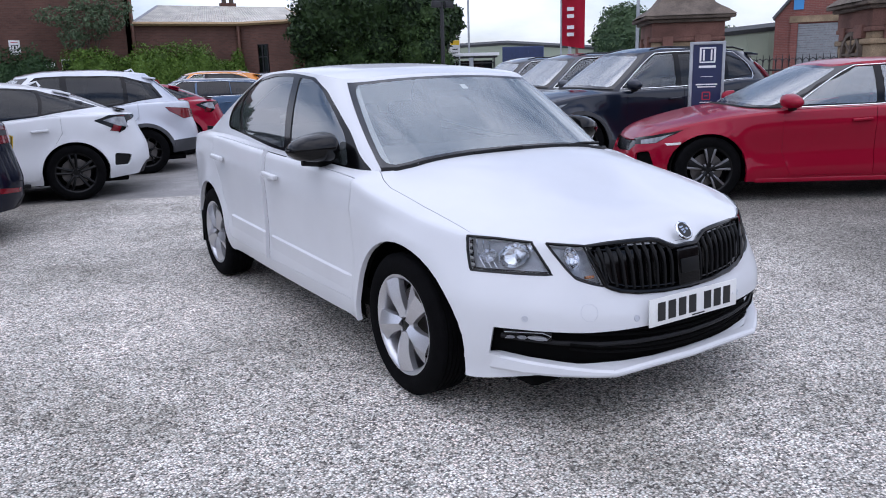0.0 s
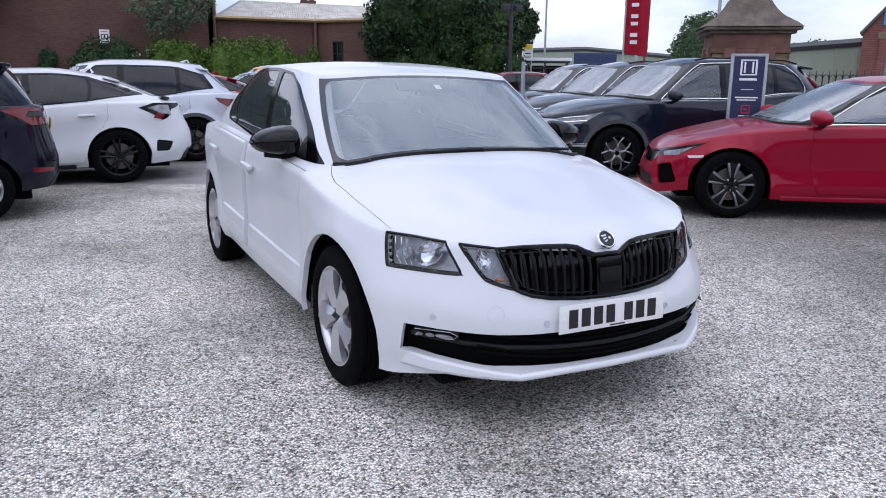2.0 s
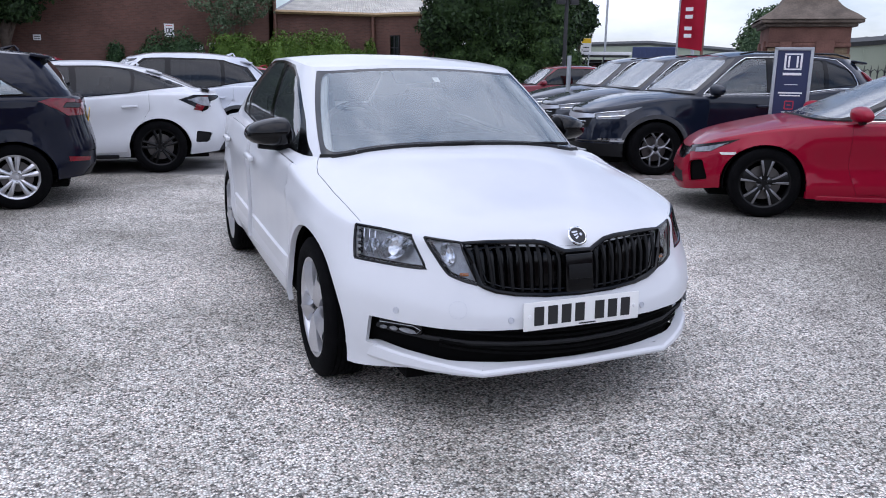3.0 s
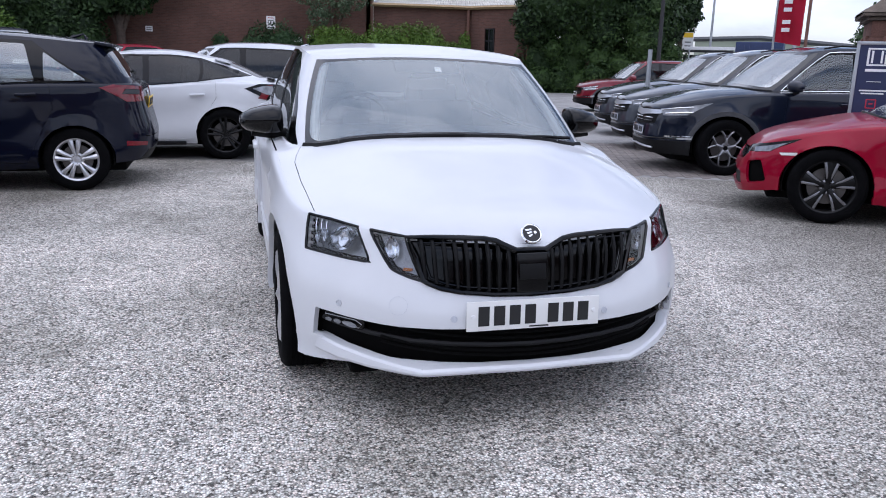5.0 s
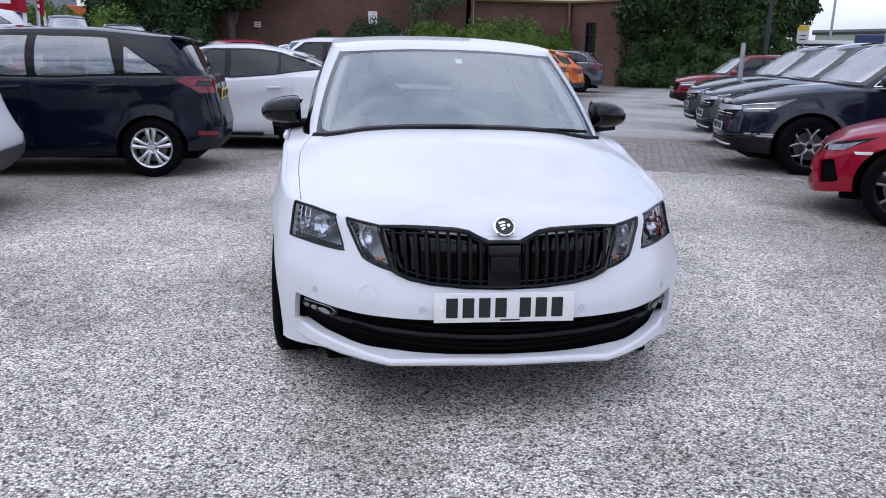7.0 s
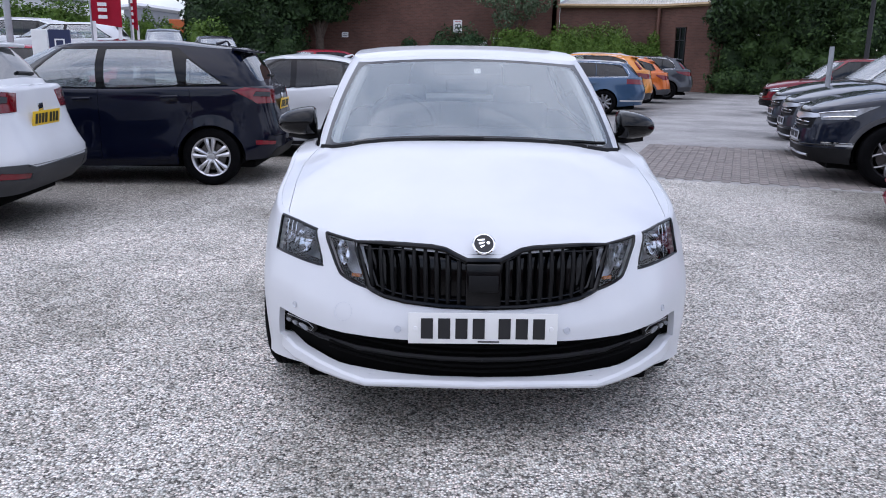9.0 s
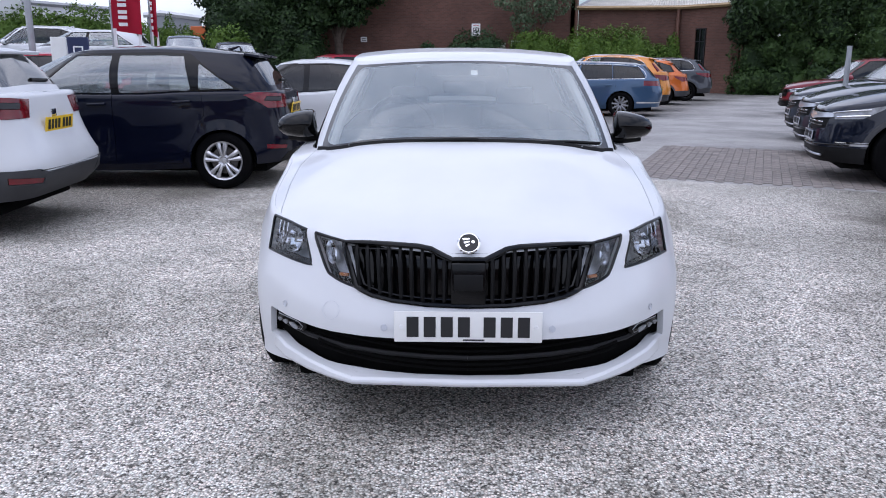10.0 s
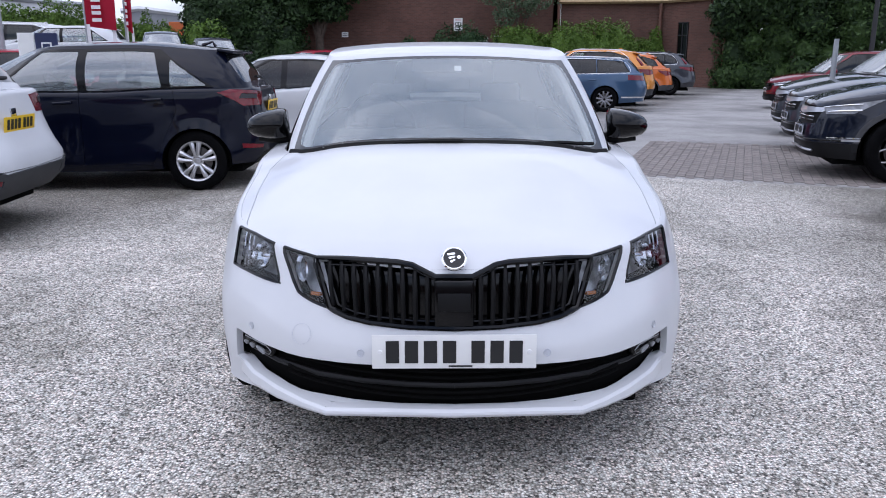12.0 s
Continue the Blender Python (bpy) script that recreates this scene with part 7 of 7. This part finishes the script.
# ---- gate piers and buildings across the road ----
def pier(at, turn, label, carved=False):
    ob = root("gate_pier", label, "gate pier", pose(*at, 0, 0, turn))

    def slabs(name, w, h, z, mat, bevel=0.02):
        part(name, box(w, w, h, (0, 0, z + h / 2), bevel, 2), mat, ob)
    slabs("plinth", 1.62, 0.5, -0.05, STONE)
    slabs("shaft", 1.46, 1.22, 0.45, STONE)
    slabs("string_course", 1.56, 0.10, 1.67, STONE, 0.03)
    slabs("panel_band", 1.44, 0.12, 1.77, STONE)
    slabs("upper_course", 1.54, 0.09, 1.89, STONEPINK, 0.03)
    slabs("frieze", 1.50, 0.30, 1.98, STONEPINK)
    slabs("cornice", 1.68, 0.07, 2.28, STONEDARK, 0.03)
    slabs("cornice", 1.86, 0.07, 2.35, STONEDARK, 0.03)
    prof = table((0.0, 0.94), (0.10, 0.82), (0.25, 0.60), (0.45, 0.44), (0.62, 0.34), (0.70, 0.16), (0.74, 0.02))
    bm = bmesh.new()
    rings = []
    for i in range(15):
        z = 0.74 * i / 14
        r = prof(z)
        rings.append([bm.verts.new((sx * r, sy * r, 2.42 + z)) for sx, sy in ((-1, -1), (0, -1.04), (1, -1), (1.04, 0), (1, 1), (0, 1.04), (-1, 1), (-1.04, 0))])
    for a, b in zip(rings, rings[1:]):
        for k in range(8):
            bm.faces.new((a[k], a[(k + 1) % 8], b[(k + 1) % 8], b[k]))
    bm.faces.new(rings[-1])
    part("domed_cap", bm, STONEDARK, ob, sharp=25)
    for a in (0, 90, 180, 270):
        part("carved_block", box(0.34, 0.10, 0.24, (0, 0, 0), 0.02, 2), STONEPINK, ob, m=pose(0, 0, 0, 0, 0, a) @ pose(0.30, -0.755, 1.90))
        part("carved_block", box(0.22, 0.10, 0.24, (0, 0, 0), 0.02, 2), STONEPINK, ob, m=pose(0, 0, 0, 0, 0, a) @ pose(-0.42, -0.755, 1.88))
    if carved:
        for a in (180, 270):
            m = pose(0, 0, 0, 0, 0, a) @ pose(0, -0.76, 1.50, 0, 0, 90)
            part("carved_wheel", lathe([(0.42, -0.04), (0.42, 0.04), (0.34, 0.04), (0.34, -0.04)], 28, None, None, True), STONEDARK, ob, m=m)
            for k in range(4):
                part("carved_spoke", box(0.06, 0.05, 0.76), STONEDARK, ob, m=m @ pose(0, 0, 0, 45 * k))
    return ob


pier((11.55, 7.85, 0), -38, "weathered stone gate pier with a domed cap")
pier((12.75, 3.85, 0), -38, "weathered stone gate pier with a carved wheel", True)


def railings():
    ob = root("iron_gate", "black iron gate railings between the stone piers", "gate")
    a, b = Vector((11.9, 6.75, 0)), Vector((12.45, 4.75, 0))
    for z in (0.35, 1.25):
        part("rail", tube([a + Vector((0, 0, z)), b + Vector((0, 0, z))], 0.02, 6), BLACKPOLE, ob)
    n = 17
    for i in range(n):
        p = a.lerp(b, i / (n - 1))
        part("upright", tube([p + Vector((0, 0, 0.0)), p + Vector((0, 0, 1.45)), p + Vector((0, 0, 1.56))], [0.013, 0.013, 0.003], 6), BLACKPOLE, ob)
        if i < n - 1:
            q = a.lerp(b, (i + 0.5) / (n - 1))
            d = (b - a) / (n - 1) * 0.5
            pts = [q + d * math.cos(t) + Vector((0, 0, 1.38 + 0.10 * math.sin(t))) for t in (0, 0.8, 1.57, 2.34, 3.14)]
            part("hoop", tube(pts, 0.009, 5), BLACKPOLE, ob)


railings()


def red_brick_unit():
    """The gabled red brick building with a roller shutter."""
    ob = root("brick_building", "red brick building with a grey roller shutter and blue sign", "building", pose(30.6, 18.5, 0, 0, 0, -58))
    bm = plate([(-0.1, 0), (5.0, 0), (5.0, 4.3), (1.9, 5.9), (-0.1, 3.45)], 0.3)
    part("gable_wall", bm, REDBRICK, ob)
    part("return_wall", box(0.3, 9, 3.4, (0.05, 4.8, 1.7)), REDBRICK, ob)
    part("roof", box(3.3, 9.4, 0.12, (0.85, 4.5, 4.72), 0.02, 1, Euler((0, radians(-50.8), 0)).to_matrix()), DARKROOF, ob)
    part("lintel", box(3.0, 0.12, 0.28, (2.0, -0.06, 3.36)), STONE, ob)
    for sgn, x in ((-1, 0.72), (1, 3.08)):
        part("jamb", box(0.3, 0.10, 3.2, (x, -0.05, 1.6)), REDBRICK, ob)
    for i in range(30):
        part("shutter_slat", box(2.06, 0.03, 0.10, (1.9, -0.02, 0.06 + 0.105 * i), 0.012, 1), SHUTTER, ob)
    part("blue_sign", box(0.42, 0.05, 0.62, (0.85, -0.04, 4.10)), SIGNBLUE, ob)
    part("downpipe", tube([(3.5, -0.1, 0), (3.5, -0.1, 4.6)], 0.06, 8), WHITEINK, ob)
    part("gutter", tube([(-0.15, -0.05, 3.45), (-0.15, 9, 3.45)], 0.07, 6), DARKROOF, ob)
    return ob


red_brick_unit()


def shed(name, label, a, b, h0, h1, depth, mat, roof, ribs=24):
    """A long low clad building with its roof edge falling from h0 to h1."""
    ob = root(name, label, "building")
    a, b = Vector((*a, 0)), Vector((*b, 0))
    d = (b - a).normalized()
    m = Matrix((d, Vector((-d.y, d.x, 0)), Vector((0, 0, 1)))).transposed().to_4x4()
    m.translation = a
    ob.matrix_basis = m
    L = (b - a).length
    part("front_wall", plate([(0, 0), (L, 0), (L, h1), (L * 0.25, h0), (0, h0 * 0.96)], depth), mat, ob)
    part("roof_edge", tube([(-0.3, -0.1, h0 * 0.96), (L * 0.25, -0.1, h0), (L + 0.3, -0.1, h1)], 0.22, 4), roof, ob)
    for i in range(ribs):
        x = L * (i + 0.5) / ribs
        part("cladding_rib", box(0.10, 0.06, h1 * 0.96, (x, -0.04, h1 * 0.48)), mat, ob)
    return ob


shed("long_shed", "long low pale green industrial shed beyond the road", (44.4, 66.8), (63.0, 51.0), 4.5, 2.9, 12, CLADGREEN, DARKROOF)
shed("road_shed", "pale cladding shed with a dark roof edge", (34.0, 27.0), (38.5, 22.5), 3.2, 3.6, 5, CLADGREEN, DARKROOF, 6)
shed("white_unit", "white rendered building beyond the hedge", (-26.0, 27.0), (-19.2, 30.6), 5.5, 5.5, 8, PALEWALL, GREYWALL, 4)
shed("grey_unit", "long grey low building behind the hedges", (-27.0, 65.3), (-22.7, 66.8), 5.7, 5.3, 8, GREYWALL, PALEWALL, 6)
shed("pale_unit", "long pale industrial building far behind the hedge", (-44.0, 68.5), (-33.6, 73.4), 7.0, 6.5, 8, PALEWALL, GREYWALL, 6)
box_ob = root("steel_container", "dark blue steel container across the road", "container", pose(22.6, 27.1, 0, 0, 0, -40))
part("body", box(2.0, 2.4, 2.6, (0, 0, 1.3), 0.03, 1), CONTAINER, box_ob)
for i in range(9):
    part("corrugation", box(0.09, 0.05, 2.3, (-0.88 + 0.22 * i, -1.21, 1.3)), CONTAINER, box_ob)
box_ob = root("orange_trailer", "orange steel trailer body behind the hedge", "trailer", pose(-16.7, 49.8, 0.6, 0, 0, 17))
part("body", box(2.6, 2.2, 2.3, (0, 0, 2.05), 0.04, 1), ORANGEWALL, box_ob)
part("band", box(2.6, 0.03, 0.35, (0, -1.12, 2.0)), SIGNBLUE, box_ob)
part("chassis", box(2.5, 1.8, 1.6, (0, 0, 0.15), 0.04, 1), BLACKPOLE, box_ob)


# plain unseen walls added behind the camera, to block the bright horizon in reflections
for name, a, b, h, m in (("wall_south", (30, -24), (-30, -24), 3.2, BRICK), ("wall_west", (-30, -24), (-30, 6), 2.6, BRICK), ("wall_east", (30, -2), (30, -24), 2.6, BRICK)):
    tagged(wall_between(name, a, b, h, m, None), "plain unseen wall added to close the yard behind the camera", "wall", kind="structure")


# ---- poles, flags, signs in the yard ----
def post(name, label, x, y, h, r, mat, head=None, z=0.0, category="pole"):
    ob = root(name, label, category, pose(x, y, z))
    part("shaft", tube([(0, 0, -0.05), (0, 0, h)], [r, r * 0.8], 12), mat, ob)
    part("base_plate", box(r * 5, r * 5, 0.02, (0, 0, 0.01), 0.004, 1), mat, ob)
    if head == "lamp":
        part("arm", tube([(0, 0, h - 0.05), (0.25, 0, h + 0.12), (0.7, 0, h + 0.18)], r * 0.6, 8), mat, ob)
        part("lantern", box(0.5, 0.2, 0.10, (0.9, 0, h + 0.18), 0.03, 2), GREYWALL, ob)
    if head == "twin":
        for sgn in (-1, 1):
            part("flood_lamp", box(0.34, 0.16, 0.22, (sgn * 0.28, -0.05, h - 0.1), 0.03, 2), BLACKPOLE, ob)
        part("cross_arm", box(0.8, 0.06, 0.06, (0, 0, h + 0.05)), BLACKPOLE, ob)
    return ob


post("street_lamp", "tall thin grey street lamp beyond the road", 31.9, 45.2, 8.5, 0.09, POLE, "lamp", category="street lamp")
post("street_lamp", "tall grey street lamp behind the gate", 30.3, 26.8, 8.0, 0.10, POLE, "lamp", category="street lamp")
post("flood_light_post", "black post with flood lamps beside the tree", 13.9, 21.1, 4.0, 0.085, BLACKPOLE, "twin", category="lamp post")
post("steel_mast", "thick grey steel mast", 14.3, 14.5, 7.0, 0.055, POLE)
post("wooden_pole", "tall brown wooden pole by the yard", 15.15, 15.1, 7.5, 0.05, PIPE)
post("steel_mast", "grey steel mast behind the parked cars", -8.55, 11.25, 6.0, 0.07, POLE, z=rise(-8.55, 11.25))
post("bollard_post", "short pale steel post between parked cars", 6.56, 8.77, 1.66, 0.05, POLE)
post("bollard_post", "pale steel post by the hedge", 20.9, 30.3, 2.3, 0.05, POLE)


def feather_flag(x, y, z0, z1, w, turn, label, white_foot=0.0, z=0.0):
    """A red banner that hangs from a thin mast, with plain white bars for its lettering."""
    ob = root("banner_flag", label, "flag", pose(x, y, z, 0, 0, turn))
    part("mast", tube([(0, 0, -0.02), (0, 0, z1 + 0.3)], [0.03, 0.018], 8), POLE, ob)

    def cloth(lo, hi, mat, name):
        bm = bmesh.new()
        rows = 14
        cols = []
        for i in range(9):
            u = i / 8
            cols.append([bm.verts.new((0.02 + w * u, 0.05 * math.sin(5 * u + 3 * j / rows) * (0.4 + u) , lo + (hi - lo) * j / rows - 0.10 * u * (1 - j / rows))) for j in range(rows + 1)])
        for a, b in zip(cols, cols[1:]):
            for j in range(rows):
                bm.faces.new((a[j], b[j], b[j + 1], a[j + 1]))
        bmesh.ops.solidify(bm, geom=bm.faces[:], thickness=0.006)
        return part(name, bm, mat, ob)
    cloth(z0 + white_foot, z1, FLAGRED, "cloth")
    if white_foot:                       # the tails of two feathers hang below the red
        for u in (0.06, 0.90):
            part("white_tail", box(max(0.06, w * 0.12), 0.012, white_foot + 0.1, (0.02 + w * u, 0.0, z0 + white_foot / 2), 0.004, 1), FLAGWHITE, ob)
    n = 5
    for i in range(n):
        zc = z0 + white_foot + (z1 - z0 - white_foot) * (0.14 + 0.18 * i)
        part("white_mark", box(w * 0.30, 0.008, (z1 - z0) * 0.035, (w * 0.42, -0.075, zc + 0.035 * (z1 - z0)), 0.002, 1), FLAGWHITE, ob)
        part("white_mark", box(w * 0.30, 0.008, (z1 - z0) * 0.035, (w * 0.42, -0.075, zc - 0.035 * (z1 - z0)), 0.002, 1), FLAGWHITE, ob)
    part("foot", lathe([(0.0, 0), (0.30, 0), (0.30, 0.06), (0.05, 0.10), (0.0, 0.10)], 20, None, pose(0, 0, 0, 0, -90)), POLE, ob)
    return ob


feather_flag(11.3, 11.5, 2.0, 4.5, 0.58, -47, "red banner flag with plain white marks on a mast")
feather_flag(-8.75, 15.55, 0.78, 3.2, 0.72, 8, "red and white banner flag behind the parked cars", 0.75, rise(-8.75, 15.55))
feather_flag(-7.90, 15.9, 0.78, 3.2, 0.16, 8, "narrow red banner edge behind the parked cars", 0.75, rise(-8.05, 15.9))
navy = [(-0.085, 0.57, 0.022, 0.15, WHITEINK), (0.085, 0.57, 0.022, 0.15, WHITEINK), (0, 0.655, 0.19, 0.016, WHITEINK), (0, 0.485, 0.19, 0.016, WHITEINK), (-0.045, 0.57, 0.02, 0.13, WHITEINK), (0.045, 0.57, 0.02, 0.13, WHITEINK),
        (0, 0.43, 0.20, 0.028, WHITEINK), (0, 0.31, 0.14, 0.006, WHITEINK), (0, 0.215, 0.26, 0.016, WHITEINK), (0, 0.185, 0.22, 0.014, WHITEINK), (0, 0.03, 0.09, 0.012, SIGNRED), (0, 0.12, 0.09, 0.012, SIGNRED), (-0.045, 0.075, 0.012, 0.09, SIGNRED), (0.045, 0.075, 0.012, 0.09, SIGNRED), (0.0, 0.075, 0.04, 0.014, SIGNRED),
        (0, -0.005, 0.15, 0.010, WHITEINK), (0, -0.10, 0.11, 0.012, SIGNBLUE), (-0.05, -0.075, 0.012, 0.04, SIGNBLUE), (0.05, -0.075, 0.012, 0.04, SIGNBLUE), (0, -0.06, 0.07, 0.010, SIGNBLUE), (0, -0.15, 0.15, 0.010, WHITEINK), (0, -0.30, 0.2, 0.012, WHITEINK), (0, -0.45, 0.2, 0.012, WHITEINK)]
flat_sign("totem_sign", "narrow navy display panel in a silver frame with white marks", (5.68, 2.42, 0.92), -42, 0.36, 1.42, NAVYSIGN, navy, 0.21, POLE)
flat_sign("totem_sign", "navy and white sign panel behind the dark hatchback", (-5.62, 7.05, 1.25), 8, 0.30, 0.9, NAVYSIGN, [(-0.06, 0.22, 0.02, 0.16, WHITEINK), (0.06, 0.22, 0.02, 0.16, WHITEINK), (0, 0.31, 0.14, 0.02, WHITEINK), (0, 0.13, 0.14, 0.02, WHITEINK), (0, 0.05, 0.16, 0.025, WHITEINK)], 0.8)
flat_sign("display_board", "plain white display board beside the navy sign", (-5.90, 7.03, 1.25), 8, 0.22, 0.9, PLATEW, [(0, -0.3, 0.12, 0.02, INK)], 0.8)
flat_sign("bus_stop_sign", "white and yellow stop sign by the road", (22.65, 33.3, 2.75), -35, 0.55, 1.0, PLATEW, [(0, 0.36, 0.5, 0.25, PLATEY), (0, 0.0, 0.3, 0.05, INK), (0, -0.2, 0.3, 0.05, INK)], 2.25)


def bus_shelter(x, y, turn):
    """A flat-roofed roadside shelter on thin dark posts."""
    ob = root("bus_shelter", "dark flat-roofed bus shelter with glass back by the road", "bus shelter", pose(x, y, 0, 0, 0, turn))
    part("roof", box(2.7, 1.3, 0.10, (0, 0, 2.28), 0.02, 2), BLACKPOLE, ob)
    part("fascia", box(2.5, 0.05, 0.16, (0.2, -0.68, 2.42), 0.01, 1), WHITEINK, ob)
    for px in (-1.2, 0.0, 1.2):
        for py in (-0.5, 0.5):
            part("post", box(0.06, 0.06, 2.24, (px, py, 1.12), 0.008, 1), BLACKPOLE, ob)
    for px in (-0.6, 0.6):
        part("back_pane", box(1.10, 0.02, 1.6, (px, 0.5, 1.3)), TINTED, ob)
    part("crossbar", box(2.4, 0.05, 0.06, (0, -0.5, 1.95)), BLACKPOLE, ob)
    part("bench", box(2.0, 0.28, 0.05, (0, 0.3, 0.5), 0.01, 1), CLAD, ob)
    return ob


bus_shelter(23.35, 32.6, -32)


# ---- cars further off ----
def lift(ob):
    ob.location.z = rise(ob.location.x, ob.location.y)
    return ob


for car, x, y, turn in ((crossover(DUSK, "dark blue crossover parked below the hedge", 0, 0, 0, False, "small", "black"), -10.1, 24.9, 19), (crossover(NAVY, "black crossover parked below the trees", 0, 0, 0, False, "small", "black"), -7.85, 23.6, 22)):
    car.matrix_basis = pose(x, y, rise(x, y), 0, 0, turn)
lift(hatch(RED, "deep red low car behind the dark hatchback", -7.0, 10.0, -80, True, "dark_twin"))
lift(crossover(WHITE, "white crossover parked before the hedge", -12.4, 20.6, -80, True, "large", "black"))
lift(compact(WHITE, "white small car parked before the hedge", -10.2, 19.8, -80))
lift(crossover(RED, "red tall car parked under the trees", -3.2, 25.0, -50, True, "small", "black"))


# ---- paving ----
def paving():
    """A band of clay blocks between the chippings and the tarmac."""
    ob = root("block_paving", "band of weathered brown clay paving blocks", "paving", pose(0, 0, 0, 0, 0, LOT), kind="structure")
    mats = [material(f"clay_block_{i}", c, rough=0.9, vary=0.25, scale=5, fine=0.2, fine_scale=120, bump=0.2) for i, c in enumerate(((0.205, 0.180, 0.164), (0.188, 0.166, 0.153), (0.222, 0.194, 0.177)))]
    bw, bl, gap = 0.105, 0.205, 0.004
    shared = []
    for m in mats:
        bm = bmesh.new()
        w, l, h = (bw - gap) / 2, (bl - gap) / 2, 0.006
        lo = [bm.verts.new((x, y, 0)) for x, y in ((-w, -l), (w, -l), (w, l), (-w, l))]
        hi = [bm.verts.new((x * 0.965, y * 0.955, h)) for x, y in ((-w, -l), (w, -l), (w, l), (-w, l))]
        bm.faces.new(hi)
        for k in range(4):
            bm.faces.new((lo[k], lo[(k + 1) % 4], hi[(k + 1) % 4], hi[k]))
        shared.append(finish(bm, "block", m, 20))
    rng = random.Random(5)
    vs, fs, ids = [], [], []
    count = 0
    for i in range(2, 98):
        x = i * bw
        for j in range(20):
            y = 5.20 + (j + (0.5 if i % 2 else 0.0)) * bl
            z = 0.0015 + rng.random() * 0.003
            k = rng.randrange(3)
            if 0.1 < x < 2.3 and y < 8.0 and count < 300:
                part("block", shared[k], None, ob, m=pose(x, y, z, rng.uniform(-0.5, 0.5), rng.uniform(-0.5, 0.5), rng.uniform(-0.6, 0.6)))
                count += 1
            else:
                b0 = len(vs)
                w, l = (bw - gap) / 2, (bl - gap) / 2
                vs += [(x - w, y - l, z), (x + w, y - l, z), (x + w, y + l, z), (x - w, y + l, z)]
                vs += [(x + sx * w * 0.965, y + sy * l * 0.955, z + 0.006) for sx, sy in ((-1, -1), (1, -1), (1, 1), (-1, 1))]
                fs += [(b0 + 4, b0 + 5, b0 + 6, b0 + 7)] + [(b0 + q, b0 + (q + 1) % 4, b0 + 4 + (q + 1) % 4, b0 + 4 + q) for q in range(4)]
                ids += [k] * 5
    me = bpy.data.meshes.new("more_blocks")
    me.from_pydata(vs, [], fs)
    for m in mats:
        me.materials.append(m)
    me.polygons.foreach_set("material_index", ids)
    tagged(part("more_blocks", me, None, ob), "brown clay paving blocks", kind="stuff")


paving()
